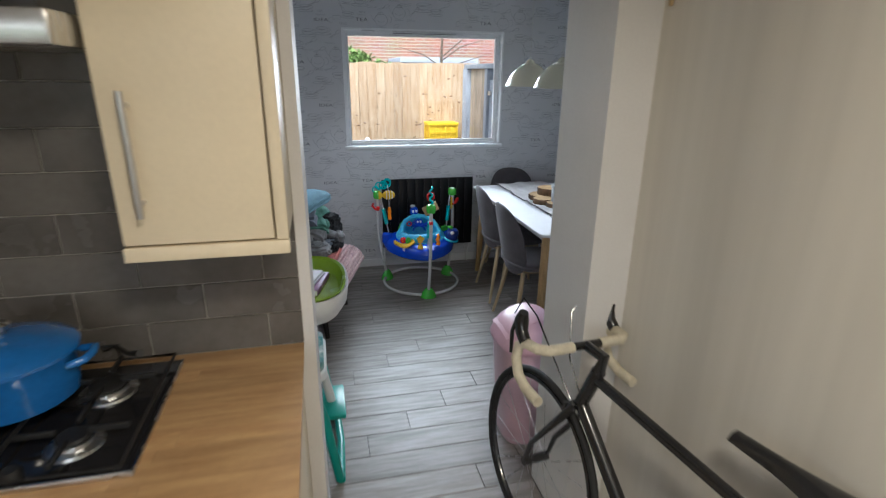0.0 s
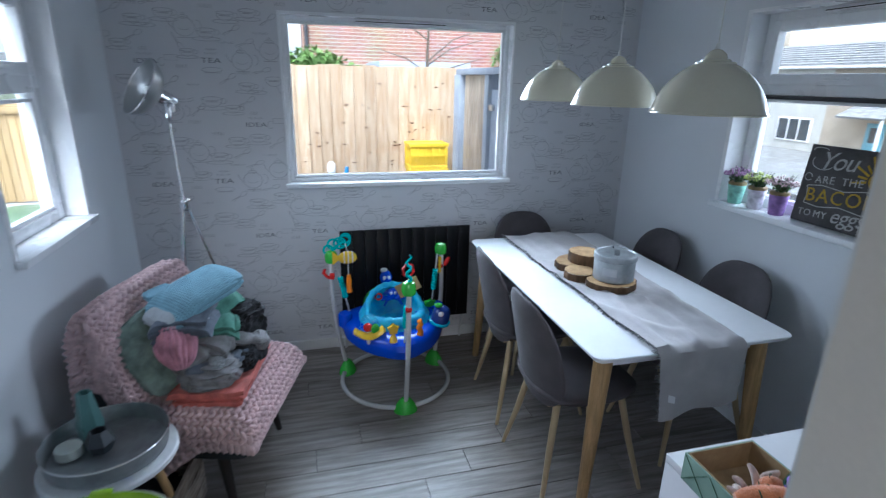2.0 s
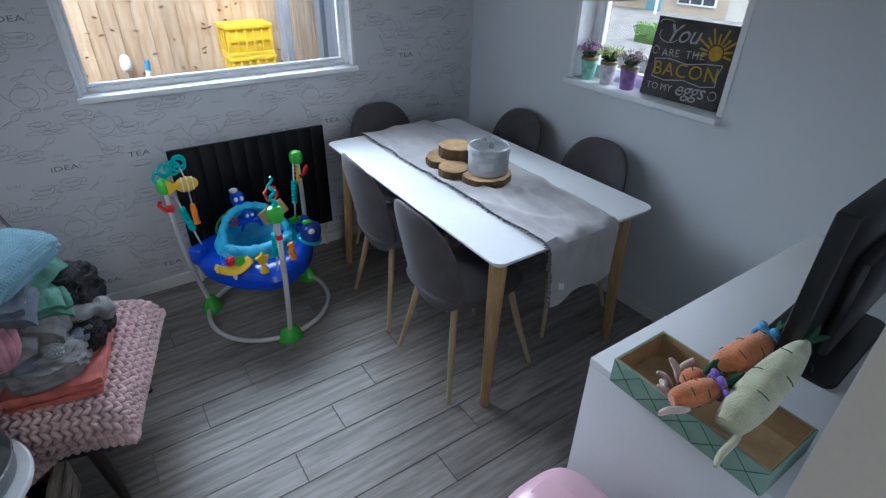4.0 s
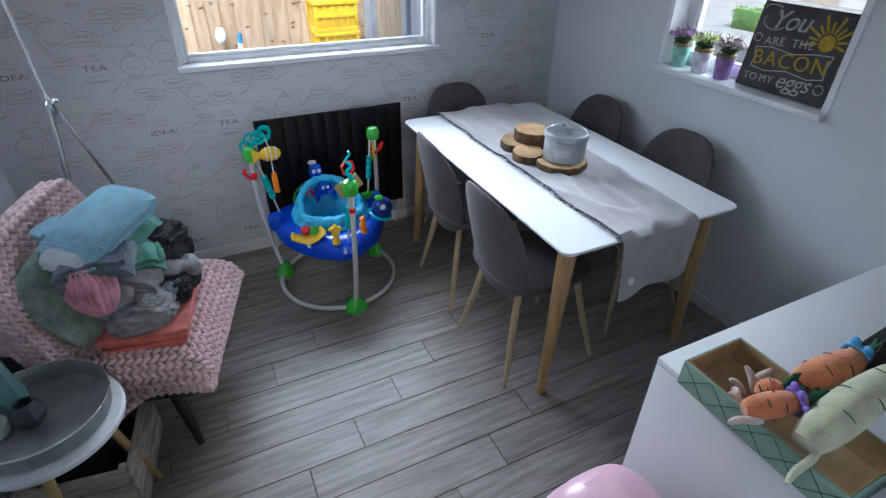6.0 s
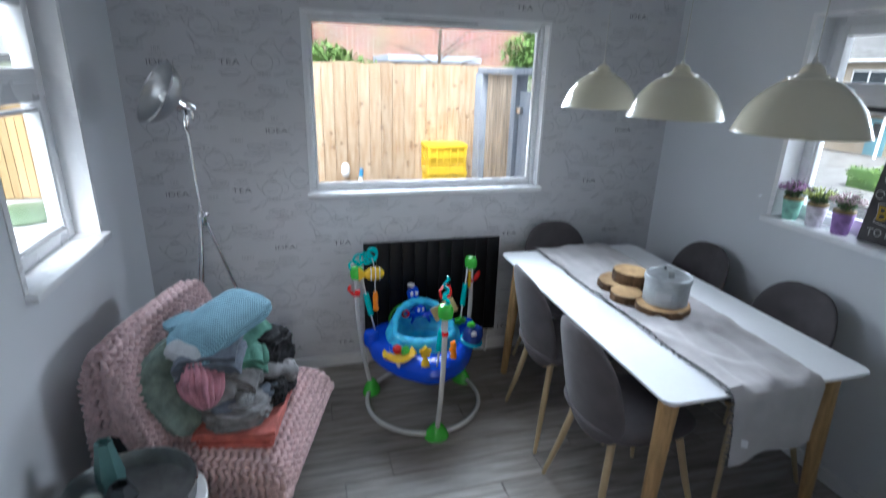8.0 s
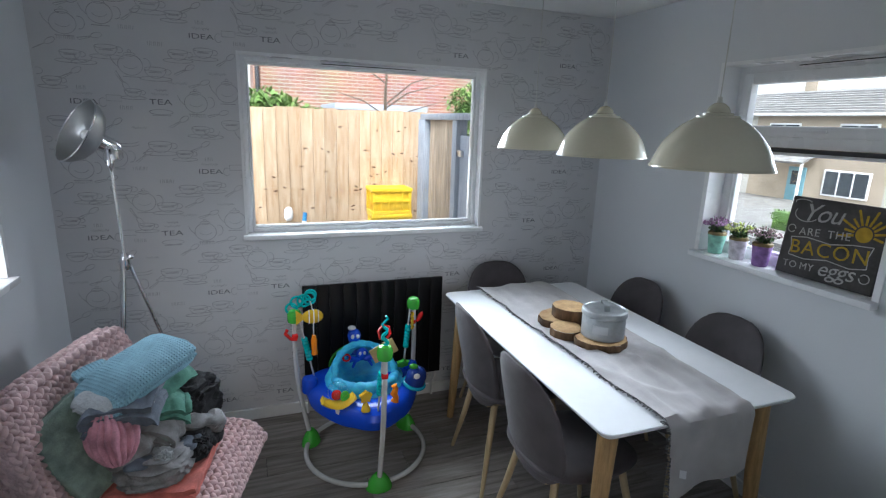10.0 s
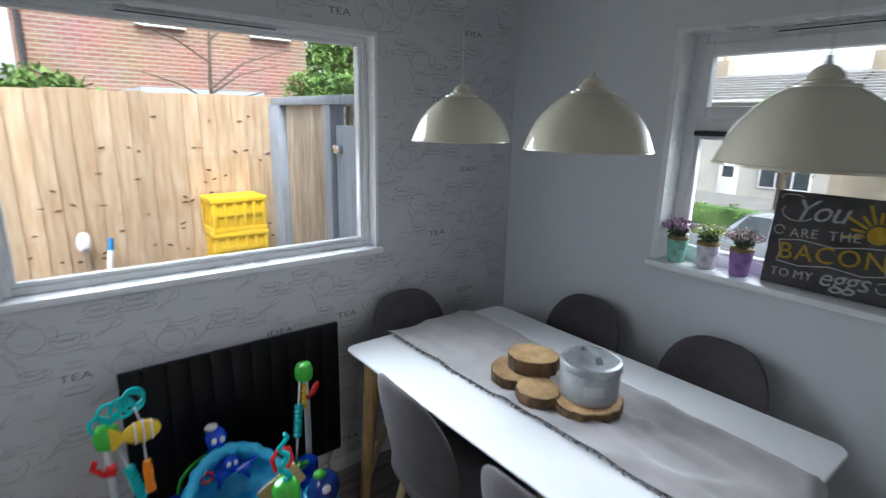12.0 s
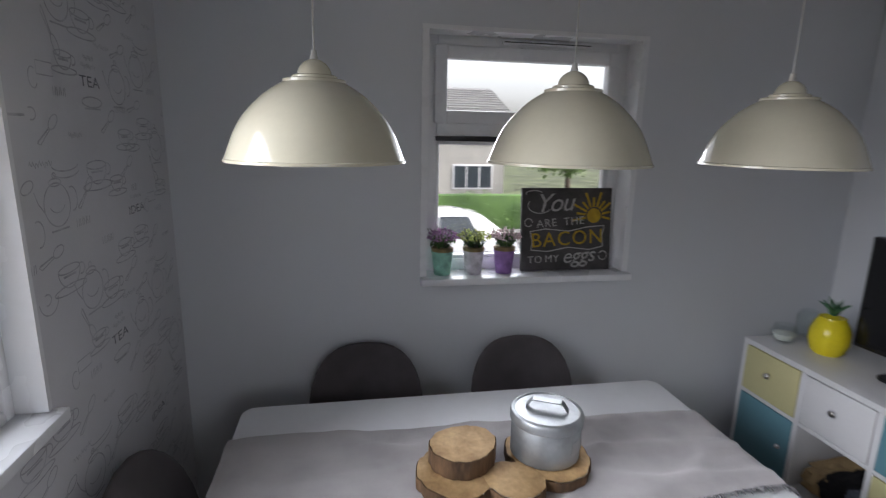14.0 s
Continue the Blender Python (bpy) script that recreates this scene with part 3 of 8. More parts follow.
# The opening in this unseen wall is assumed, to let daylight in.
wall_kitchen_rear = wall_with_hole("wall_kitchen_rear", "x", (-1.85, -1.45), (1.60, -1.3), CEIL, (-1.0, 0.4, 1.05, 2.0), "jamb_paint", "white painted kitchen wall with an added daylight opening")
bm = B()
box(bm, (-0.26, 1.70, CEIL), (3.10, 4.92, CEIL + 0.12))
box(bm, (-1.85, -1.45, CEIL), (1.60, 1.70, CEIL + 0.12))
box(bm, (-1.85, 1.70, CEIL), (-0.26, 2.0, CEIL + 0.12))
solo("ceiling", bm, "ceiling_paint", "plain white painted ceiling", "ceiling", kind="structure", smooth=False)
bm = B()
box(bm, (-0.26, 1.70, -0.15), (3.10, 4.92, -0.008))
box(bm, (-1.85, -1.45, -0.15), (1.60, 1.70, -0.008))
floor = solo("floor", bm, "grout", "grey wood-look plank tile floor with dark joints", "floor", kind="structure", smooth=False)


def skirting(name, lo, hi):
    bm = B()
    box(bm, lo, hi, 0.004)
    return solo(name, bm, "skirting_paint", "low white painted skirting board", "skirting", kind="structure", smooth=False)


skirting("baseboard", (-0.088, 4.722, 0.0), (2.89, 4.738, 0.068))
skirting("baseboard", (2.892, 2.02, 0.0), (2.908, 4.72, 0.068))
skirting("baseboard", (-0.088, 2.02, 0.0), (-0.072, 4.72, 0.068))
skirting("baseboard", (1.444, -1.2, 0.0), (1.458, 1.69, 0.068))


def window(name, label, origin, width, height, z0, turn, depth, transom=None, vent=(0.3, 0.7), sill=0.03, strip=True, face=0.05):
    """A white plastic window; local x along the wall, y outwards, z up from the sill. origin: the opening's corner on the inner face."""
    w = thing(name, pose(origin[0], origin[1], z0, 0, 0, turn), label, "window", kind="structure")
    f, d0, d1 = face, depth, depth + 0.06

    def bars(bm, x0, x1, za, zb, t, y0, y1, bev=0.006):
        box(bm, (x0, y0, za), (x0 + t, y1, zb), bev)
        box(bm, (x1 - t, y0, za), (x1, y1, zb), bev)
        box(bm, (x0 + t, y0, za), (x1 - t, y1, za + t), bev)
        box(bm, (x0 + t, y0, zb - t), (x1 - t, y1, zb), bev)
        return bm
    part("window_frame", bars(B(), 0, width, 0, height, f, d0, d1), "upvc", w)
    panes = []
    if transom is None:
        panes.append((f, width - f, f, height - f))
        part("glazing_bead", bars(B(), f, width - f, f, height - f, 0.014, d0 + 0.008, d0 + 0.04, 0.003), "upvc", w)
    else:
        t0, t1 = transom
        part("transom", box(B(), (f, d0, t0), (width - f, d1, t1), 0.006), "upvc", w)
        sash = part("top_sash", bars(B(), f - 0.012, width - f + 0.012, t1 - 0.02, height - f + 0.012, 0.048, d0 - 0.016, d0 + 0.03), "upvc", w)
        box_h = box(B(), (width / 2 - 0.05, d0 - 0.034, t1 + 0.0), (width / 2 + 0.07, d0 - 0.018, t1 + 0.014), 0.004)
        part("handle", box_h, "upvc", sash)
        panes.append((f + 0.03, width - f - 0.03, t1 + 0.02, height - f - 0.03))
        panes.append((f, width - f, f, t0))
        if strip:
            part("gasket", box(B(), (f - 0.004, d0 - 0.008, t0 - 0.02), (width - f + 0.004, d0 + 0.01, t0 - 0.001), 0.002), "gasket", w, "black rubber strip under the transom")
        part("glazing_bead", bars(B(), f, width - f, f, t0 - 0.02, 0.014, d0 + 0.008, d0 + 0.04, 0.003), "upvc", w)
    for x0, x1, za, zb in panes:
        g = part("pane", box(B(), (x0 - 0.004, d0 + 0.026, za - 0.004), (x1 + 0.004, d0 + 0.032, zb + 0.004)), "window_glass", w, "clear glass pane", smooth=False)
        g.visible_shadow = False
    v = part("trickle_vent", box(B(), (width * vent[0], d0 - 0.014, height - 0.026), (width * vent[1], d0 + 0.002, height - 0.010), 0.003), "upvc", w)
    part("vent_slot", box(B(), (width * vent[0] + 0.006, d0 - 0.0155, height - 0.0205), (width * vent[1] - 0.006, d0 - 0.013, height - 0.0165)), "gasket", v)
    part("window_sill", box(B(), (-0.022, -sill, -0.022), (width + 0.022, d0 + 0.004, 0.004), 0.004), "upvc", w)
    return w


# white lining round the openings, a little proud of the wall's paper
def lining(name, origin, width, height, z0, turn, depth, proud=0.004, lip=0.022):
    bm = B()
    box(bm, (-lip, -proud, 0.006), (0.003, depth + 0.02, height - 0.001))
    box(bm, (width - 0.003, -proud, 0.006), (width + lip, depth + 0.02, height - 0.001))
    box(bm, (-lip, -proud, height - 0.003), (width + lip, depth + 0.02, height + 0.012))
    ob = solo(name, bm, "upvc", "white lining of a window opening", "trim", kind="structure", smooth=False)
    ob.matrix_basis = pose(origin[0], origin[1], z0, 0, 0, turn)


window("window_1", "wide white plastic window with one large pane", (0.750, 4.74), 1.318, 0.904, 1.068, 0, 0.055, face=0.028)
lining("trim", (0.750, 4.74), 1.318, 0.904, 1.068, 0, 0.055, lip=0.010)
window("window_2", "white plastic window with a small opening top pane", (2.91, 3.86), 0.815, 0.90, 1.085, -90, 0.10, transom=(0.535, 0.60), vent=(0.36, 0.8), sill=0.045)
window("window_3", "white plastic window with a small opening top pane", (-0.09, 3.56), 0.615, 0.905, 1.06, 90, 0.085, transom=(0.515, 0.60), sill=0.035, strip=False)
lining("trim", (2.91, 3.86), 0.815, 0.90, 1.085, -90, 0.10)
lining("trim", (-0.09, 3.56), 0.615, 0.905, 1.06, 90, 0.085)
# Assumed window, out of view, added so that skylight enters the kitchen.
window("added_window_4", "white plastic window added unseen behind the walker to admit daylight", (0.4, -1.3), 1.4, 0.95, 1.05, 180, 0.06)


# ---------------------------------------------------------------- dining table and chairs
def dining_table():
    x0, x1, y0, y1 = 1.764, 2.622, 3.038, 4.492
    w, d = x1 - x0, y1 - y0
    t = thing("dining_table", pose((x0 + x1) / 2, (y0 + y1) / 2, 0), "white dining table with tapered oak legs", "table")
    part("tabletop", slab_rounded(B(), w, d, 0.728, 0.75, 0.045, 0.012), "table_white", t)
    bm = B()
    for s in (-1, 1):
        box(bm, (-w / 2 + 0.09, s * (d / 2 - 0.10) - 0.01, 0.665), (w / 2 - 0.09, s * (d / 2 - 0.10) + 0.01, 0.727), 0.002)
        box(bm, (s * (w / 2 - 0.09) - 0.01, -d / 2 + 0.11, 0.665), (s * (w / 2 - 0.09) + 0.01, d / 2 - 0.11, 0.727), 0.002)
    part("apron", bm, "table_white", t)
    for sx in (-1, 1):
        for sy in (-1, 1):
            bm = B()
            top, foot = Vector((sx * (w / 2 - 0.085), sy * (d / 2 - 0.09), 0.727)), Vector((sx * (w / 2 - 0.045), sy * (d / 2 - 0.062), 0.0))
            n = 6
            tube(bm, [top.lerp(foot, k / n) for k in range(n + 1)], [0.036 - 0.017 * k / n for k in range(n + 1)], 12)
            part("leg", bm, "leg_wood", t, "tapered oak leg")
    return t


dining_table()


def dining_chair(name, m, label):
    c = thing(name, m, label, "chair", "chairs round the dining table")

    def back(p):
        v = (p.z + 0.235) / 0.47
        a = p.x / 0.21
        taper = 1 - 0.10 * max(0, v - 0.3)
        return (p.x * taper, p.y - 0.185 - 0.09 * max(0, v) ** 1.25 + 0.055 * a * a * (1 - 0.3 * v), 0.63 + p.z)
    part("backrest", pillow(B(), (0.212, 0.026, 0.235), (0.72, 0.8, 0.72), back), "chair_fabric", c)

    def seat(p):
        a = p.x / 0.22
        return (p.x * (1 - 0.12 * max(0, p.y / 0.23)), p.y + 0.01, 0.452 + p.z + 0.018 * a * a + 0.02 * max(0, -p.y / 0.23) ** 2)
    part("seat", pillow(B(), (0.22, 0.232, 0.036), (0.62, 0.62, 0.8), seat), "chair_fabric", c)
    for sx in (-1, 1):
        part("seat_frame", tube(B(), [(sx * 0.11, -0.17, 0.415), (sx * 0.11, 0.18, 0.415)], 0.010, 8), "gold_leg", c)
        for y0, y1 in ((-0.14, -0.215), (0.15, 0.245)):
            part("leg", tube(B(), [(sx * 0.13, y0, 0.425), (sx * 0.165, y0 * 0.55 + y1 * 0.45, 0.22), (sx * 0.212, y1, 0.0)], [0.0155, 0.014, 0.009], 10), "gold_leg", c, "slim leg in a pale wood colour")
    return c


ch = dining_chair("dining_chair", pose(1.90, 3.40, 0, 0, 0, -90), "grey fabric dining chair with slim pale legs")
copy_thing(ch, pose(1.925, 3.94, 0, 0, 0, -93))
copy_thing(ch, pose(2.56, 3.50, 0, 0, 0, 91))
copy_thing(ch, pose(2.565, 4.10, 0, 0, 0, 88))
copy_thing(ch, pose(2.16, 4.40, 0, 0, 0, 180))


# ---------------------------------------------------------------- table dressing
def table_runner():
    rng = random.Random(4)
    t = thing("table_runner", pose(0, 0, 0), "crinkled grey cloth runner with dark fringed edges", "table runner")
    L0, top, drop = 4.495, 1.462, 0.245

    def at(u, v):
        s = v * (top + drop)
        x0, x1 = 1.99 + 0.018 * v, 2.385 - 0.035 * max(0, v - 0.8) / 0.2
        x = x0 + (x1 - x0) * u + 0.05 * (1 - v) * (u - 0.2)
        wr = 0.006 * noise.noise(Vector((x * 9 + s * 5, s * 3, 1.0))) + 0.003 * noise.noise(Vector((x * 40, s * 9, 4.0)))
        crease = 0.011 * max(0, math.sin(u * 17 + v * 7 + 1.5 * noise.noise(Vector((u * 3, v * 6, 2))))) ** 2 * max(0.25, min(1, (v - 0.35) * 4))
        crease += 0.011 * max(0, 0.25 - abs(noise.noise(Vector((u * 2.2, v * 5, 7.0))))) * 4
        if s <= top - 0.02:
            return (x, L0 - s, 0.7545 + abs(wr) + crease)
        k = min(1.0, (s - (top - 0.02)) / 0.035)
        ang = k * math.pi / 2
        y = L0 - (top - 0.02) - 0.022 * math.sin(ang)
        z = 0.7545 - 0.022 * (1 - math.cos(ang)) - max(0, s - top - 0.015)
        y -= 0.012 * math.sin(u * 9 + 0.6) * max(0, s - top) / drop + abs(wr) + 0.004
        return (x + 0.03 * max(0, s - top) / drop, y, z - 0.04 * max(0, s - top) / drop * (0.7 - u))
    part("cloth", shell(B(), at, 26, 90, 0.003), "runner_cloth", t)
    for e in (0.0,):
        bm = B()
        for k in range(230):
            v = (k + rng.random()) / 230
            p = Vector(at(e, v))
            out = Vector((-1, 0, 0))
            q = p + out * (0.006 + 0.014 * rng.random()) + Vector((0, rng.uniform(-0.012, 0.012), rng.uniform(-0.001, 0.004)))
            q.z = max(q.z, p.z - 0.002) if v < 0.84 else q.z
            tube(bm, [p, (p + q) / 2 + Vector((0, 0, 0.003)), q], 0.0022, 4)
        part("fringe", bm, "fringe", t, "ruffled fringe")
    part("care_label", shell(B(), lambda u, v: (2.045 + 0.03 * u, 3.00 - 0.002 * v, 0.60 - 0.028 * v - 0.012 * u), 3, 3, 0.001), "paper_white", t, "small white sewn label")


table_runner()


def wood_slice(x, y, z, r, h, seed, label):
    rng = random.Random(seed)
    t = thing("wood_slice", pose(x, y, z), label, "wood slice", "cut log slices on the table")
    ph = [rng.uniform(0, 6.28) for _ in range(4)]
    n = 40

    def rad(a):
        return r * (1 + 0.07 * math.sin(2 * a + ph[0]) + 0.03 * math.sin(3 * a + ph[1]) + 0.018 * math.sin(11 * a + ph[2]) + 0.012 * math.sin(17 * a + ph[3]))
    bm = B()
    rows = []
    for zz, k in ((0.0, 0.98), (0.004, 1.0), (h - 0.003, 1.0), (h, 0.985)):
        rows.append([bm.verts.new((rad(6.2832 * i / n) * k * math.cos(6.2832 * i / n), rad(6.2832 * i / n) * k * math.sin(6.2832 * i / n), zz)) for i in range(n)])
    for a, b in zip(rows, rows[1:]):
        for i in range(n):
            bm.faces.new((a[i], a[(i + 1) % n], b[(i + 1) % n], b[i]))
    bm.faces.new(rows[0][::-1])
    part("bark", bm, "bark", t)
    bm = B()
    prev = None
    for j, k in enumerate((0.97, 0.8, 0.62, 0.45, 0.28, 0.1)):
        ring = [bm.verts.new((rad(6.2832 * i / n) * k * math.cos(6.2832 * i / n), rad(6.2832 * i / n) * k * math.sin(6.2832 * i / n), h + 0.0012 + 0.0012 * (j % 2) + 0.001 * rng.random())) for i in range(n)]
        if prev:
            for i in range(n):
                bm.faces.new((prev[i], prev[(i + 1) % n], ring[(i + 1) % n], ring[i]))
        prev = ring
    bm.faces.new(prev)
    part("cut_face", bm, "cut_wood", t, "pale sawn face with rings")


TZ = 0.762
wood_slice(2.182, 3.632, TZ, 0.115, 0.030, 1, "round slice of log with bark, under the metal tin")
wood_slice(2.085, 3.757, TZ, 0.075, 0.036, 2, "small slice of log with bark on the runner")
wood_slice(2.145, 3.893, TZ, 0.105, 0.034, 3, "slice of log with bark lying on the runner")
wood_slice(2.178, 3.867, TZ + 0.0375, 0.085, 0.05, 5, "thick slice of log stacked on another slice")


def cake_tin():
    t = thing("cake_tin", pose(2.192, 3.638, TZ + 0.0335), "round galvanised metal tin with a lid and strap handle", "tin")
    part("body", lathe(B(), [(0, 0), (0.088, 0), (0.092, 0.004), (0.092, 0.095), (0.090, 0.098), (0, 0.098)], 40), "zinc", t)
    part("lid", lathe(B(), [(0, 0.097), (0.094, 0.097), (0.097, 0.1), (0.097, 0.118), (0.094, 0.123), (0.086, 0.126), (0.084, 0.123), (0.0, 0.127)], 40), "zinc", t)
    part("handle", shell(B(), lambda u, v: (0.055 * (2 * u - 1), 0.012 * (2 * v - 1), 0.127 + 0.022 * min(1, 7 * (0.5 - abs(u - 0.5)))), 24, 3, 0.0025), "zinc", t, "flat strap handle", matrix=pose(0, 0, 0, 0, 0, 62))
    part("label_plate", shell(B(), lambda u, v: (0.0935 * math.cos(radians(205 + 40 * u)), 0.0935 * math.sin(radians(205 + 40 * u)), 0.035 + 0.035 * v), 10, 2, 0.001), "satin_steel", t, "faint printed label bars")
    return t


cake_tin()


# ---------------------------------------------------------------- pendant lamps
def pendant(m, label):
    t = thing("pendant_lamp", m, label, "pendant lamp", "row of pendant lamps over the table")
    R = 0.176
    out = [(R * 1.015, 0.0), (R * 1.015, 0.005)] + [(R * r, R * h + 0.003) for r, h in ((1.0, 0.02), (0.955, 0.14), (0.90, 0.28), (0.84, 0.40), (0.776, 0.49), (0.69, 0.59), (0.578, 0.70), (0.46, 0.785), (0.36, 0.84))]
    neck = [(R * r, R * h + 0.003) for r, h in ((0.352, 0.845), (0.352, 0.872), (0.34, 0.88), (0.25, 0.885), (0.25, 0.915), (0.235, 0.925), (0.19, 0.93), (0.185, 0.965), (0.165, 1.01), (0.13, 1.05), (0.08, 1.085), (0.03, 1.10), (0, 1.10))]
    part("shade", lathe(B(), out + neck, 56), "cream_enamel", t, "glossy cream domed metal shade")
    part("inner_shade", lathe(B(), [(R * 1.008, 0.001)] + [(r - 0.003, z - 0.003) for r, z in out[2:]] + [(0, 0.142)], 40), "cream_inner", t)
    part("socket", lathe(B(), [(0.0, 0.188), (0.008, 0.188), (0.008, 0.20), (0.006, 0.204), (0.006, 0.212), (0, 0.214)], 14), "pale_cable", t)
    part("cable", tube(B(), [(0, 0, 0.21), (0, 0, CEIL - 1.575)], 0.0018, 8), "pale_cable", t)
    part("bulb", ball(B(), (0, 0, 0.075), (0.03, 0.03, 0.042)), "bulb_frost", t)
    part("ceiling_rose", lathe(B(), [(0, CEIL - 1.60), (0.045, CEIL - 1.60), (0.05, CEIL - 1.59), (0.05, CEIL - 1.572), (0, CEIL - 1.572)], 20), "cream_enamel", t)
    return t


pl = pendant(pose(2.105, 4.207, 1.567), "unlit cream domed pendant lamp on a thin cable")
copy_thing(pl, pose(2.108, 3.666, 1.567, 0, 0, 40))
copy_thing(pl, pose(2.110, 3.125, 1.567, 0, 0, 80))


# ---------------------------------------------------------------- radiator
def radiator():
    t = thing("radiator", pose(1.006, 4.622, 0.202), "black flat-panel radiator on the wall under the window", "radiator")
    n, w = 11, 0.80
    step = w / n
    bm0 = box(B(), (0.0006, 0, 0), (step - 0.0006, 0.018, 0.60), 0.0015)
    first = part("panel", bm0, "radiator_black", t)
    for i in range(1, n):
        c = first.copy()
        scene.collection.objects.link(c)
        c.matrix_basis = pose(i * step, 0, 0)
    for z in (0.05, 0.53):
        part("header_pipe", box(B(), (0.005, 0.017, z), (w - 0.005, 0.055, z + 0.035), 0.006), "radiator_black", t)
    part("backing", box(B(), (0.004, 0.0185, 0.01), (w - 0.004, 0.024, 0.59)), "radiator_black", t)
    for x in (0.12, 0.66):
        part("bracket", box(B(), (x, 0.05, 0.1), (x + 0.04, 0.116, 0.5), 0.003), "radiator_black", t)
    for x in (0.02, w - 0.02):
        part("pipe", tube(B(), [(x, 0.04, 0.05), (x, 0.04, -0.05), (x, 0.075, -0.09), (x, 0.09, -0.202)], 0.008, 10), "white_lacquer", t, "white supply pipe")
    return t


radiator()


# ---------------------------------------------------------------- things by the left wall
def tripod_lamp():
    t = thing("tripod_floor_lamp", pose(0.262, 4.34, 0), "chrome tripod floor lamp with a tilted dish head", "floor lamp")
    hub = Vector((0, 0, 1.06))
    for a, r in ((250, 0.20), (10, 0.30), (135, 0.24)):
        foot = Vector((r * math.cos(radians(a)), r * math.sin(radians(a)), 0.006))
        top = hub + Vector((0.012 * math.cos(radians(a)), 0.012 * math.sin(radians(a)), 0))
        g = part("leg", tube(B(), [top, top.lerp(foot, 0.5), foot], 0.0085, 10), "chrome", t)
        part("rubber_foot", ball(B(), foot, (0.012, 0.012, 0.008)), "gasket", g)
    part("hub", lathe(B(), [(0, 1.03), (0.02, 1.03), (0.022, 1.04), (0.022, 1.075), (0.014, 1.085), (0.014, 1.10), (0, 1.10)], 18), "chrome", t)
    part("pole", tube(B(), [(0, 0, 1.09), (-0.012, 0.0, 1.44)], 0.0065, 10), "chrome", t)
    part("knob", ball(B(), (0.026, -0.01, 1.085), 0.011), "chrome", t)
    part("yoke", tube(B(), [(-0.012, -0.03, 1.53), (-0.012, -0.034, 1.47), (-0.012, 0.0, 1.44), (-0.012, 0.034, 1.47), (-0.012, 0.03, 1.53)], 0.006, 8), "chrome", t)
    m = Matrix.Translation((-0.03, -0.005, 1.555)) @ Vector((-0.74, -0.48, 0.48)).to_track_quat("Z", "Y").to_matrix().to_4x4()
    part("socket_housing", lathe(B(), [(0, -0.06), (0.026, -0.06), (0.032, -0.052), (0.034, 0.0), (0.04, 0.03), (0, 0.03)], 20), "chrome", t, "", True, m)
    prof = [(0.035, 0.02), (0.07, 0.028), (0.10, 0.046), (0.122, 0.075), (0.131, 0.10), (0.133, 0.102), (0.129, 0.102), (0.119, 0.077), (0.097, 0.050), (0.067, 0.033), (0.0, 0.028)]
    part("dish_shade", lathe(B(), prof, 44), "satin_steel", t, "brushed dish reflector", True, m)
    part("rim", tube(B(), [(0.131 * math.cos(radians(a)), 0.131 * math.sin(radians(a)), 0.102) for a in range(0, 360, 8)], 0.003, 6, closed=True), "chrome", t, "", True, m)
    part("clamp", box(B(), (0.0, -0.045, 1.49), (0.028, 0.045, 1.53), 0.006), "chrome", t)
    part("bulb", ball(B(), (0, 0, 0.055), (0.022, 0.022, 0.028)), "bulb_frost", t, "", True, m)


tripod_lamp()

ARM = pose(0.348, 3.762, 0, 0, 0, -106)


def armchair():
    """Local +y is where the seat faces."""
    t = thing("armchair", ARM, "dark low armchair under a pink chunky knit throw", "armchair")
    part("seat", slab_rounded(B(), 0.57, 0.52, 0.26, 0.425, 0.07, 0.015), "dark_fabric", t, "", True, pose(0, 0.055, 0))

    def back(u, v):
        a = 2 * u - 1
        return (a * 0.295 * (1 - 0.06 * v ** 3), -0.185 - 0.035 * v + 0.02 * a * a, 0.30 + 0.51 * v)
    part("backrest", shell(B(), back, 14, 12, 0.085), "dark_fabric", t)
    for sx in (-1, 1):
        part("leg", tube(B(), [(sx * 0.235, 0.185, 0.275), (sx * 0.265, 0.225, 0.0)], [0.026, 0.014], 12), "dark_leg", t, "tapered dark wooden leg")
        part("leg", tube(B(), [(sx * 0.21, -0.17, 0.275), (sx * 0.23, -0.225, 0.0)], [0.026, 0.014], 12), "dark_leg", t)
    return t


armchair()


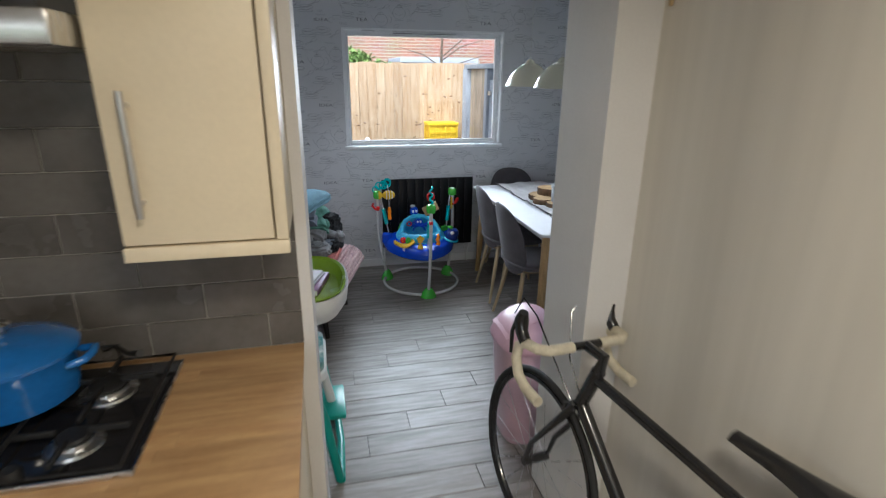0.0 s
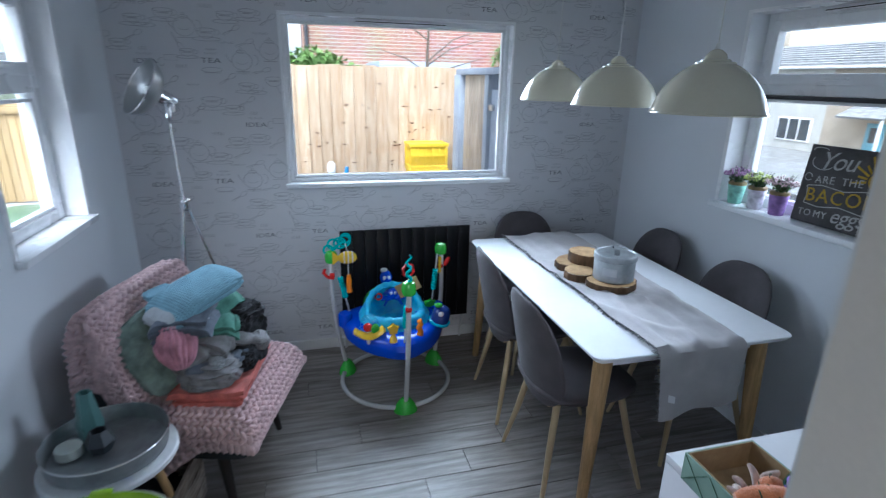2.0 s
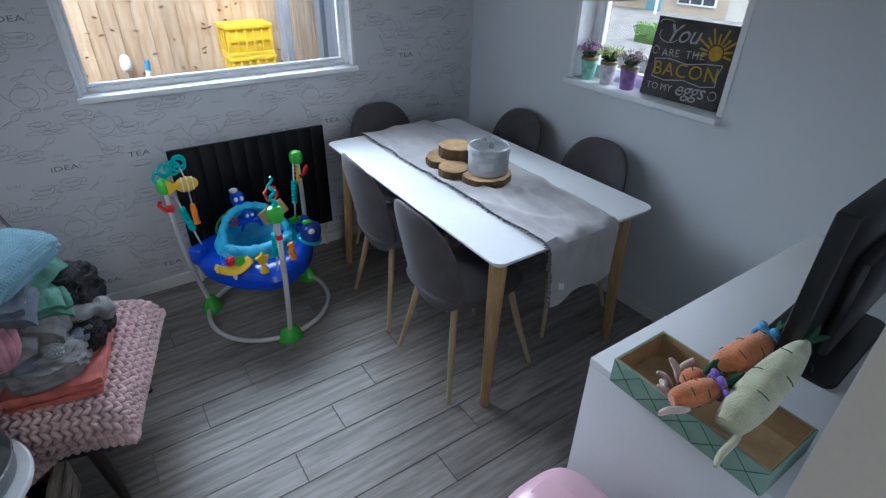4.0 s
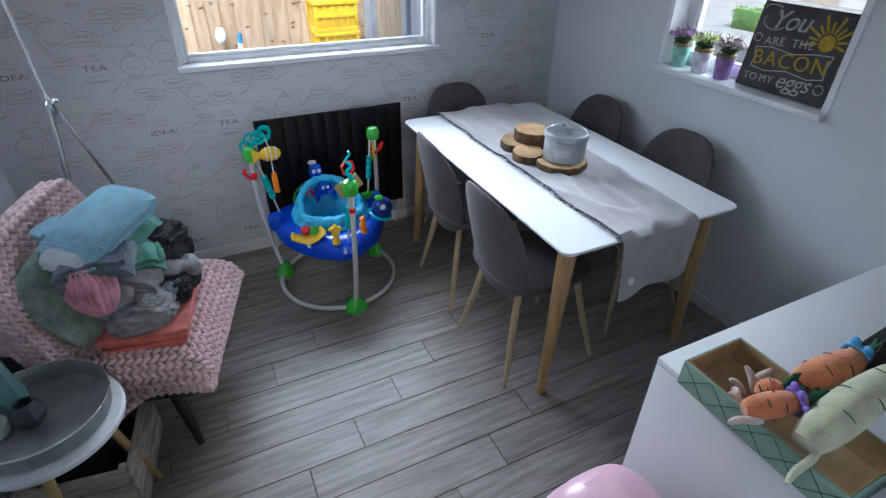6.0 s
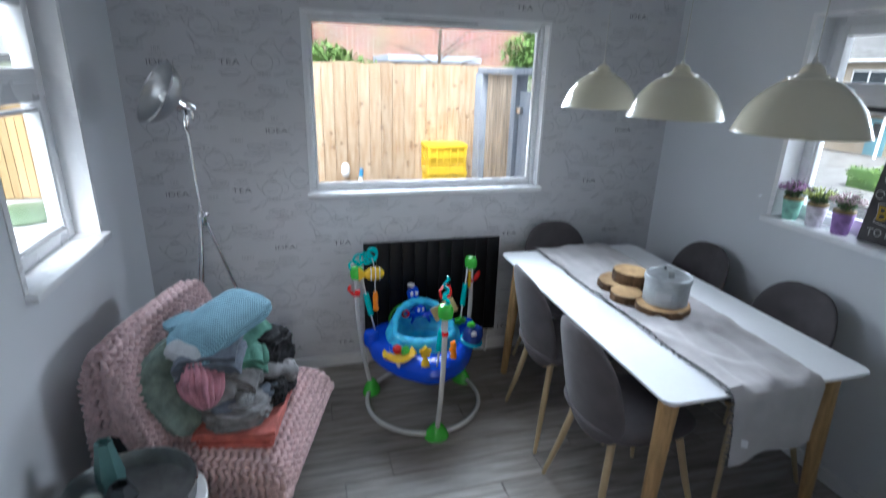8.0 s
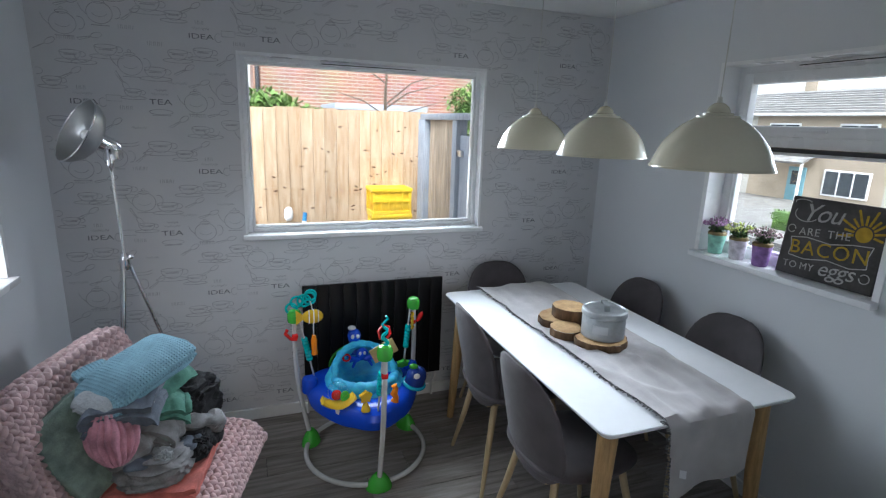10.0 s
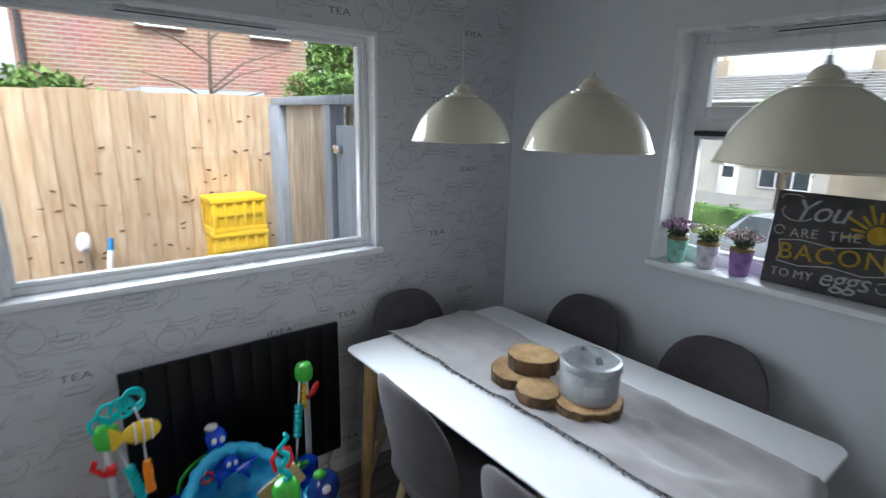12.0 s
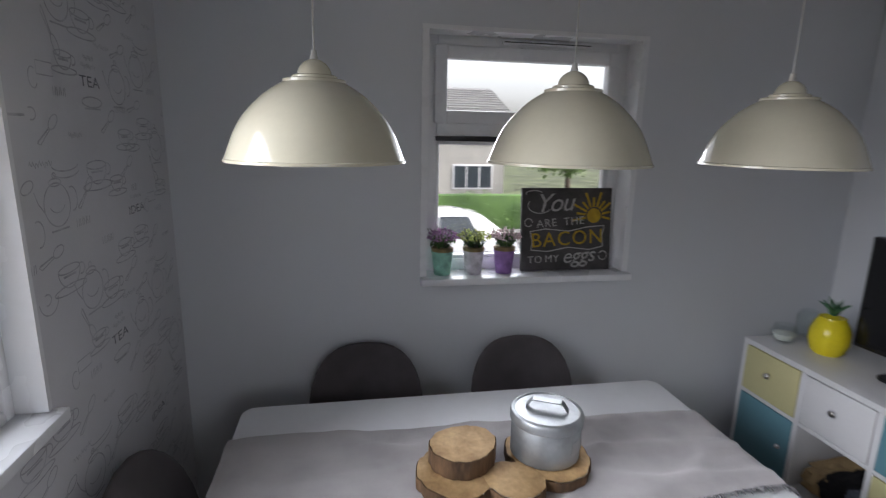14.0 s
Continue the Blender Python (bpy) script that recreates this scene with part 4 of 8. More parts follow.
def knit_throw():
    """Chunky stitches laid over the back, the seat and the front edge of the chair."""
    rng = random.Random(11)
    t = thing("knitted_throw", ARM, "pink chunky knit throw draped over the armchair", "blanket")
    prof = [(-0.272, 0.45), (-0.275, 0.65), (-0.272, 0.78), (-0.245, 0.850), (-0.195, 0.856), (-0.155, 0.77), (-0.125, 0.64), (-0.09, 0.52), (-0.03, 0.468), (0.08, 0.458), (0.20, 0.458), (0.28, 0.452), (0.325, 0.43), (0.345, 0.385), (0.350, 0.355)]
    lens = [0]
    for a, b in zip(prof, prof[1:]):
        lens.append(lens[-1] + math.dist(a, b))

    def at(s, x):
        k = 0
        while k < len(prof) - 2 and s > lens[k + 1]:
            k += 1
        f = (s - lens[k]) / (lens[k + 1] - lens[k])
        y, z = (prof[k][i] + (prof[k + 1][i] - prof[k][i]) * f for i in (0, 1))
        over = max(0, abs(x) - 0.28)
        y += 0.012 * (min(abs(x), 0.3) / 0.3) ** 2 * (1 if z > 0.5 else 0.0)
        bend = min(over, 0.06)
        z -= over - 0.55 * bend + 0.012 * noise.noise(Vector((x * 6, s * 5, 0)))
        x = math.copysign(min(abs(x), 0.28) + 0.6 * bend + 0.02 * noise.noise(Vector((x * 9, s * 4, 3))) * min(1, over * 8), x)
        return Vector((x, y, max(z, 0.24 + 0.12 * max(0, min(1, y / 0.15)))))
    total, rowh, colw = lens[-1], 0.026, 0.0365
    rows, cols, skip = int(total / rowh), 26, 10
    base = shell(B(), lambda u, v: at(v * total, -0.375 + u * 0.945) - Vector((0, 0, 0.020)), 32, 40, 0.010)
    part("backing", base, "pink_yarn", t)
    bulk = []
    for r in range(rows):
        for c in range(cols):
            s, x = (r + 0.5) * rowh, (c - skip) * colw
            p = at(s, x)
            ds, dx = at(min(s + 0.012, total), x) - at(max(s - 0.012, 0), x), at(s, x + 0.01) - at(s, x - 0.01)
            ds, dx = ds.normalized(), dx.normalized()
            n = dx.cross(ds).normalized()
            if abs(x) > 0.31:
                if n.x * x < 0:
                    n = -n
            elif n.dot(Vector((0, 1, 0.6))) < 0 and p.y > -0.2:
                n = -n
            for side in (-1, 1):
                d = (ds * 0.80 + dx * side * 0.62).normalized()
                w = n.cross(d).normalized()
                m = Matrix((( *d, 0), (*w, 0), (*n, 0), (0, 0, 0, 1))).transposed()
                q = p + dx * side * 0.0095 + n * (0.002 + 0.002 * rng.random())
                bulk.append((q, m, (0.0215, 0.0098, 0.0180)))
    x0, x1 = -skip * colw - 0.012, (cols - skip) * colw - 0.022
    edge = [(total, x0 + (x1 - x0) * k / 44) for k in range(45)] + [(total * k / 60, x) for x in (x0, x1) for k in range(18, 61)]
    for (s, x), (s2, x2) in zip(edge, edge[1:]):
        p, d = at(s, x), at(s2, x2) - at(s, x)
        if d.length < 0.06:
            m = (d + Vector((0, 0.004, 0.012 * (-1) ** len(bulk)))).to_track_quat("X", "Z").to_matrix().to_4x4()
            bulk.append((p + Vector((0, 0.004, 0.002)), m, (0.021, 0.013, 0.015)))
    me = many_balls("stitches", bulk, 7, 5)
    me.materials.append(M["pink_yarn"])
    st = new("stitches", me)
    st.parent = t
    st["label"] = "thick V-shaped yarn stitches"


knit_throw()


def on_chair(x, y, z, rz=0, rx=0, ry=0):
    return ARM @ pose(x, y, z, rx, ry, rz)


def folded_cloth(name, m, size, layers, material, label, droop=0.0, seed=0.0, category="towel"):
    """Cloth folded over on itself: a stack of soft sheets with a round fold on one side."""
    t = thing(name, m, label, category, "washing piled on the armchair")
    bm = B()
    w, d, h = size
    step = h / layers

    def at(u, v):
        # v runs to and fro through the layers
        s = v * layers
        k = min(int(s), layers - 1)
        f = s - k
        x = (f if k % 2 == 0 else 1 - f) - 0.5
        bend = math.sin(max(0.0, min(1.0, (abs(x) - 0.40) / 0.1)) * math.pi / 2)
        up = step * (0.5 * bend if (f > 0.5) else -0.5 * bend)
        wob = noise.noise(Vector((x * 4 + seed, u * 4 + k, seed)))
        wob2 = noise.noise(Vector((x * 13 + seed, u * 11 + k, seed)))
        xx = x * d * (1 + 0.05 * math.sin(k * 2.1 + seed))
        yy = (u - 0.5) * w * (1 + 0.05 * math.sin(k * 1.7 + seed))
        dr = droop * (max(0, abs(xx) - d * 0.22) + max(0, abs(yy) - w * 0.28))
        return (yy, xx, k * step + step * 0.5 + up + 0.009 * wob + 0.002 * wob2 - dr)
    shell(bm, at, 24, 26 * layers, step * 0.97)
    part("folded_sheet", bm, material, t)
    return t


def leaning(x, y, z, normal, roll=0):
    """Local z of the thing turned to the given direction of the chair."""
    return ARM @ Matrix.Translation((x, y, z)) @ Vector(normal).to_track_quat("Z", "Y").to_matrix().to_4x4() @ pose(0, 0, 0, 0, 0, roll)


def sleeve(name, pts, r, material, label, seed):
    """A limp sleeve: a flattened tube with gathered rings, along a bent line."""
    path = [Vector(p) for p in pts]

    def at(u, v):
        s = v * (len(path) - 1)
        k = min(int(s), len(path) - 2)
        f = s - k
        p = path[k].lerp(path[k + 1], f * f * (3 - 2 * f))
        d = (path[k + 1] - path[k]).normalized()
        side = d.cross(Vector((0, 0, 1))).normalized()
        up = side.cross(d)
        a = 2 * math.pi * u
        w = 1 + 0.13 * math.sin(v * 34 + 2.5 * noise.noise(Vector((math.cos(a) * 2, v * 5, seed)))) + 0.25 * noise.noise(Vector((math.cos(a) * 2, math.sin(a) * 2, v * 6 + seed)))
        w *= min(1.0, 0.25 + 6 * v, 0.25 + 6 * (1 - v))
        return p + side * (r * 1.15 * w * math.cos(a)) + up * (r * 0.8 * w * math.sin(a))
    solo(name, shell(B(), at, 30, 60, 0.004), material, label, "clothing", "washing piled on the armchair", matrix=ARM)


folded_cloth("folded_towel", on_chair(0.05, 0.135, 0.472, 5), (0.38, 0.27, 0.058), 3, "cloth_coral", "coral pink towel folded flat on the throw", seed=3)
lb = lambda name, m, size, material, label, amp=0.2, freq=6, power=0.6, seed=0.0, fold=0.0, cat="clothing": solo(name, lump(B(), (0, 0, 0), size, amp * 1.1, freq, 110, 72, power=power, seed=seed, fold=fold), material, label, cat, "washing piled on the armchair", matrix=m)
lb("scatter_cushion", leaning(0.15, -0.065, 0.655, (0.42, 0.80, 0.42), 20), (0.125, 0.15, 0.036), "cloth_sage", "sage green scatter cushion leaning against the backrest", 0.02, 4, 0.36, 1.0, cat="cushion")
lb("grey_jumper", on_chair(0.095, 0.115, 0.565, 20), (0.145, 0.115, 0.055), "knit_grey", "crumpled grey knitted jumper in the washing pile", 0.10, 4, 0.75, 2.0)
sleeve("grey_sleeve_top", [(0.21, 0.03, 0.60), (0.13, 0.085, 0.64), (0.02, 0.16, 0.645), (-0.06, 0.235, 0.605), (-0.10, 0.25, 0.545)], 0.046, "knit_grey", "light grey sweater with a sleeve hanging over the pile", 5.0)
# Two dark rolls added as creases, for the shaded gaps between the clothes.
sleeve("dark_crease", [(0.17, 0.125, 0.548), (0.07, 0.195, 0.548), (-0.03, 0.245, 0.545), (-0.11, 0.245, 0.54)], 0.030, "cloth_black", "black roll added as a dark crease across the pile", 8.0)
sleeve("slate_crease", [(0.215, 0.075, 0.60), (0.15, 0.155, 0.585), (0.06, 0.215, 0.59), (0.0, 0.24, 0.585)], 0.030, "cloth_slate", "slate roll added as a dark crease in the pile", 3.0)
lb("black_trousers", on_chair(-0.10, 0.145, 0.65, -15), (0.115, 0.10, 0.095), "cloth_black", "black clothes bundled in the washing pile", 0.13, 5, 0.75, 7.0)
# Black lump standing in for the dark hole under the grey sleeve.
lb("dark_hollow", on_chair(0.02, 0.20, 0.567, 25), (0.085, 0.065, 0.05), "cloth_black", "small black lump filling the dark hole in the pile", 0.13, 5, 0.8, 9.0)
lb("orange_sock", on_chair(-0.002, 0.172, 0.70, 35, 20, 0), (0.035, 0.022, 0.018), "cloth_orange", "small bright orange garment in the washing pile", 0.2, 6, 0.8, 4.0)
lb("white_sock", on_chair(0.135, 0.165, 0.607, 15), (0.045, 0.030, 0.022), "towel_white", "small white sock on the grey jumper", 0.25, 7, 0.8, 14.0)


def pink_bundle():
    """A scarf gathered into a bundle with deep pleats."""
    bm = B()

    def at(u, v):
        a = 2 * math.pi * u
        r = 0.060 * math.sin(math.pi * (0.12 + 0.82 * v)) ** 0.6
        r *= 1 + 0.09 * math.sin(19 * a + 3 * v + 2 * noise.noise(Vector((math.cos(a), math.sin(a), v * 3)))) + 0.06 * math.sin(7 * a - 2 * v)
        return (0.95 * r * math.cos(a), 1.1 * r * math.sin(a), 0.088 - 0.17 * v)
    shell(bm, at, 160, 28, 0.005)
    solo("pink_scarf", bm, "knit_pink", "pink ribbed scarf gathered into a bundle", "scarf", "washing piled on the armchair", matrix=on_chair(0.20, 0.05, 0.70, 15, 6, -8))


pink_bundle()
folded_cloth("slate_shirt", on_chair(0.075, 0.045, 0.752, 12, 4, -6), (0.29, 0.20, 0.062), 3, "cloth_slate", "slate blue folded garment under the towels", 0.35, 12.0, "clothing")
folded_cloth("green_cloth", on_chair(0.012, 0.115, 0.685, 30, -14, 10), (0.15, 0.14, 0.07), 3, "cloth_green", "green cloth folded in the washing pile", 0.5, 6.0, "cloth")
folded_cloth("green_vest", on_chair(-0.045, 0.10, 0.765, -18, -10, 14), (0.17, 0.13, 0.04), 2, "cloth_green", "green garment folded in the washing pile", 0.6, 16.0, "clothing")
folded_cloth("grey_vest", on_chair(0.02, 0.09, 0.655, 5, -6, 4), (0.24, 0.19, 0.05), 2, "knit_grey", "grey folded garment in the middle of the pile", 0.3, 21.0, "clothing")
tag = solo("white_care_tag", shell(B(), lambda u, v: (0.006 * u, 0.002 * v, -0.055 * v + 0.01 * u), 3, 6, 0.0012), "paper_white", "small white care label hanging from a garment", "label", "washing piled on the armchair", matrix=on_chair(0.135, 0.150, 0.79, 8))


def soft_towel(name, m, size, material, label, bend, seed):
    """A towel folded into a thick soft pad that sags over what lies under it; a groove runs between its two layers."""
    bm = lump(B(), (0, 0, 0), size, 0.05, 3, 84, 56, power=0.30, seed=seed)
    for v in bm.verts:
        x, y, z = v.co
        edge = max(abs(x) / size[0], abs(y) / size[1])
        if edge > 0.85 and abs(z) < size[2] * 0.22:
            v.co.x, v.co.y = x * 0.955, y * 0.955
        v.co.z += 0.006 * noise.noise(Vector((x * 14 + seed, y * 14, 0))) - bend * (max(0, -x - 0.02) ** 2 + max(0, abs(y) - 0.04) ** 2)
    solo(name, bm, material, label, "towel", "washing piled on the armchair", matrix=m)


soft_towel("white_towel", on_chair(0.115, 0.015, 0.825, 150, 0, -8), (0.095, 0.10, 0.014), "towel_white", "white towel folded under the blue one", 6.0, 8.0)
soft_towel("blue_towel", on_chair(0.045, 0.048, 0.866, 152, 0, -10), (0.165, 0.12, 0.023), "towel_blue", "light blue waffle towel folded on top of the pile", 3.2, 2.0)
soft_towel("blue_flannel", on_chair(0.04, -0.085, 0.845, 140, 0, -6), (0.05, 0.035, 0.012), "towel_blue", "small blue flannel behind the towel", 3.0, 5.0)


def side_table():
    t = thing("side_table", pose(0.178, 3.265, 0), "small round white side table with wooden legs", "table")
    part("tabletop", lathe(B(), [(0, 0.47), (0.19, 0.47), (0.197, 0.475), (0.197, 0.488), (0.192, 0.492), (0, 0.492)], 48), "table_painted", t)
    for a in (28, 150, 262):
        c, s = math.cos(radians(a)), math.sin(radians(a))
        part("leg", tube(B(), [(0.10 * c, 0.10 * s, 0.47), (0.19 * c, 0.19 * s, 0.0)], [0.016, 0.011], 12), "leg_wood", t, "slim oak leg")
    t2 = thing("tray", pose(0.172, 3.275, 0.4935), "round galvanised tray with a raised rim", "tray")
    part("dish", lathe(B(), [(0, 0.0), (0.168, 0.0), (0.172, 0.004), (0.178, 0.055), (0.180, 0.058), (0.177, 0.0595), (0.174, 0.056), (0.167, 0.008), (0, 0.006)], 52), "zinc", t2)
    part("rim_edge", tube(B(), [(0.179 * math.cos(radians(a)), 0.179 * math.sin(radians(a)), 0.058) for a in range(0, 360, 8)], 0.0028, 6, closed=True), "steel", t2)
    z = 0.5005
    v = solo("faceted_vase", lathe(B(), [(0, 0), (0.03, 0), (0.036, 0.01), (0.040, 0.06), (0.024, 0.16), (0.0235, 0.175), (0.019, 0.175), (0.019, 0.15), (0, 0.06)], 6), "teal_glaze", "tall teal faceted vase on the tray", "vase", matrix=pose(0.105, 3.345, z, 0, 0, 15))
    solo("faceted_pot", lathe(B(), [(0, 0), (0.028, 0), (0.045, 0.035), (0.026, 0.075), (0.022, 0.075), (0.03, 0.045), (0, 0.02)], 6), "dark_glaze", "small dark faceted pot on the tray", "pot", matrix=pose(0.152, 3.275, z))
    j = thing("glass_jar", pose(0.068, 3.262, z), "clear screw-top glass jar with a candle inside", "jar")
    part("glass_body", lathe(B(), [(0, 0.0), (0.042, 0.0), (0.046, 0.006), (0.046, 0.075), (0.036, 0.092), (0.033, 0.097), (0.033, 0.118)], 30), "jar_glass", j)
    part("candle", lathe(B(), [(0, 0.008), (0.038, 0.008), (0.038, 0.038), (0, 0.036)], 24), "candle_wax", j)
    for k in range(3):
        part("thread", tube(B(), [(0.0345 * math.cos(radians(a)), 0.0345 * math.sin(radians(a)), 0.10 + 0.006 * k) for a in range(0, 360, 15)], 0.0016, 5, closed=True), "jar_glass", j)


side_table()


def wooden_crate():
    t = thing("wooden_crate", pose(0.185, 3.435, 0, 0, 0, -8), "pale wooden slatted crate holding a dark bag", "crate")
    w, d, h = 0.30, 0.36, 0.235
    for sx in (-1, 1):
        for k in range(3):
            part("slat", box(B(), (sx * w / 2 - 0.006, -d / 2, 0.008 + k * 0.078), (sx * w / 2 + 0.006, d / 2, 0.078 + k * 0.078), 0.002), "crate_wood", t)
            part("slat", box(B(), (-w / 2 + 0.007, sx * d / 2 - 0.006, 0.008 + k * 0.078), (w / 2 - 0.007, sx * d / 2 + 0.006, 0.078 + k * 0.078), 0.002), "crate_wood", t)
        for sy in (-1, 1):
            part("corner_post", box(B(), (sx * (w / 2 - 0.017) - 0.01, sy * (d / 2 - 0.017) - 0.01, 0.006), (sx * (w / 2 - 0.017) + 0.01, sy * (d / 2 - 0.017) + 0.01, h), 0.002), "crate_wood", t)
    part("base_board", box(B(), (-w / 2 + 0.01, -d / 2 + 0.01, 0.0), (w / 2 - 0.01, d / 2 - 0.01, 0.008)), "crate_wood", t)
    solo("dark_bag", lump(B(), (0, 0, 0), (0.115, 0.14, 0.085), 0.22, 6, power=0.7, seed=4), "cloth_black", "dark soft bag lying in the crate", "bag", matrix=pose(0.185, 3.435, 0.10, 0, 0, -8))


wooden_crate()


def high_chair():
    t = thing("high_chair", pose(0.335, 2.375, 0), "baby high chair with a green and white tray and teal legs", "high chair")

    def oval(a, rx, ry, p=2.6):
        c, s = math.cos(a), math.sin(a)
        return math.copysign(abs(c) ** (2 / p), c) * rx, math.copysign(abs(s) ** (2 / p), s) * ry

    def dish(prof, seg=56):
        bm = B()
        rows = []
        for rx, ry, z in prof:
            rows.append([bm.verts.new((0.075 + oval(2 * math.pi * k / seg, rx, ry)[0], oval(2 * math.pi * k / seg, rx, ry)[1], z)) for k in range(seg)])
        for a, b in zip(rows, rows[1:]):
            for k in range(seg):
                bm.faces.new((a[k], a[(k + 1) % seg], b[(k + 1) % seg], b[k]))
        bm.faces.new(rows[-1])
        return bm
    tray = part("tray", dish([(0.15, 0.22, 0.74), (0.178, 0.255, 0.785), (0.186, 0.268, 0.845), (0.183, 0.265, 0.852), (0.172, 0.254, 0.848), (0.16, 0.24, 0.80), (0.14, 0.22, 0.785)]), "hc_white", t)
    part("tray_insert", dish([(0.176, 0.258, 0.854), (0.174, 0.256, 0.858), (0.163, 0.244, 0.852), (0.155, 0.236, 0.812), (0.145, 0.225, 0.802)]), "hc_green", tray, "glossy lime green insert")
    part("clip", box(B(), (0.05, 0.255, 0.842), (0.09, 0.272, 0.859), 0.003), "hc_green", tray)

    def seat_back(u, v):
        a = 2 * u - 1
        return (-0.135 - 0.06 * v + 0.07 * a * a, a * 0.165 * (1 - 0.18 * v ** 4), 0.52 + 0.50 * v)
    sb = part("seat_back", shell(B(), seat_back, 14, 14, 0.02), "hc_teal", t)
    part("padded_cover", shell(B(), lambda u, v: Vector(seat_back(u, v)) + Vector((0.028 + 0.01 * math.sin(v * 14), 0, 0.01)), 14, 26, 0.03), "hc_cloth", sb, "white padded cover with green leaf print")
    part("seat", slab_rounded(B(), 0.28, 0.32, 0.49, 0.53, 0.05), "hc_cloth", t)
    part("seat_pan", slab_rounded(B(), 0.30, 0.34, 0.455, 0.492, 0.05), "hc_white", t)
    for sy in (-1, 1):
        part("front_leg", tube(B(), [(0.06, sy * 0.19, 0.56), (0.13, sy * 0.21, 0.30), (0.175, sy * 0.235, 0.02)], [0.022, 0.02, 0.018], 12), "hc_teal", t)
        part("rear_leg", tube(B(), [(0.03, sy * 0.19, 0.56), (-0.1, sy * 0.21, 0.30), (-0.20, sy * 0.235, 0.02)], [0.022, 0.02, 0.018], 12), "hc_teal", t)
        part("hub", lathe(B(), [(0, -0.02), (0.045, -0.02), (0.05, 0), (0.045, 0.02), (0, 0.02)], 24), "hc_white", t, "", True, pose(0.045, sy * 0.20, 0.56, 90, 0, 0))
        part("armrest", tube(B(), [(-0.13, sy * 0.19, 0.70), (0.0, sy * 0.20, 0.72), (0.06, sy * 0.20, 0.735)], 0.02, 10), "hc_white", t)
    part("base_bar", tube(B(), [(0.18, -0.24, 0.018), (0.19, 0.0, 0.018), (0.18, 0.24, 0.018)], 0.018, 12), "hc_teal", t)
    part("footrest", box(B(), (0.12, -0.12, 0.23), (0.22, 0.12, 0.255), 0.01), "hc_teal", t)
    part("post", tube(B(), [(0.12, 0.0, 0.46), (0.16, 0.0, 0.25)], 0.02, 10), "hc_white", t)
    z = 0.8035
    for name, lo, hi, mt, rz, lab, zz in (("notebook", (-0.075, -0.105), (0.075, 0.105), "paper_lilac", 14, "purple covered book lying in the tray", 0.0),
                                          ("magazine", (-0.07, -0.10), (0.07, 0.10), "paper_grey", 18, "grey printed booklet lying on the book", 0.025),
                                          ("spiral_notebook", (-0.065, -0.10), (0.065, 0.10), "paper_white", 20, "white spiral notebook on top of the books", 0.033)):
        o = thing(name, pose(0.423 - 0.7 * zz, 2.41 - 0.3 * zz, z + zz, 0, 0, -rz), lab, "book")
        hh = 0.024 if name == "notebook" else 0.007
        part("cover", box(B(), (*lo, 0), (*hi, hh), 0.0015), mt, o)
        part("page_block", box(B(), (lo[0] + 0.004, lo[1] - 0.0005, 0.002), (hi[0] - 0.002, hi[1] - 0.004, hh - 0.002)), "paper_white", o)
        if name == "spiral_notebook":
            for k in range(12):
                part("wire_ring", tube(B(), [(-0.058 + 0.0105 * k, 0.10 + 0.005 * math.cos(radians(a)), 0.004 + 0.006 * math.sin(radians(a))) for a in range(0, 360, 45)], 0.0009, 5, closed=True), "steel", o)


high_chair()


def pink_bin():
    t = thing("waste_bin", pose(1.40, 2.31, 0), "pink plastic waste bin with a domed swing lid", "bin")
    t.scale.z = 0.91

    def rr(z, w, d, n=40, p=3.2):
        out = []
        for k in range(n):
            a = 2 * math.pi * k / n
            c, s = math.cos(a), math.sin(a)
            out.append((math.copysign(abs(c) ** (2 / p), c) * w, math.copysign(abs(s) ** (2 / p), s) * d, z))
        return out

    def loft(prof, cap=True):
        bm = B()
        rows = [[bm.verts.new(q) for q in rr(z, w, d)] for z, w, d in prof]
        for a, b in zip(rows, rows[1:]):
            for k in range(len(a)):
                bm.faces.new((a[k], a[(k + 1) % len(a)], b[(k + 1) % len(a)], b[k]))
        bm.faces.new(rows[0][::-1])
        bm.faces.new(rows[-1])
        return bm
    part("body", loft([(0, 0.115, 0.115), (0.01, 0.12, 0.12), (0.555, 0.152, 0.152), (0.56, 0.148, 0.148)]), "bin_body", t)
    lid = part("lid", loft([(0.545, 0.160, 0.160), (0.558, 0.165, 0.165), (0.572, 0.163, 0.163), (0.60, 0.152, 0.155), (0.64, 0.128, 0.142), (0.675, 0.09, 0.12), (0.692, 0.045, 0.085), (0.697, 0.02, 0.04)]), "bin_pink", t)
    part("swing_flap", shell(B(), lambda u, v: (-0.145 + 0.17 * v, -0.10 + 0.2 * u, 0.603 + 0.09 * math.sin(math.pi * (0.02 + 0.5 * v)) + 0.012 - 0.012 * (2 * u - 1) ** 2), 12, 12, 0.004), "bin_pink", lid)


pink_bin()


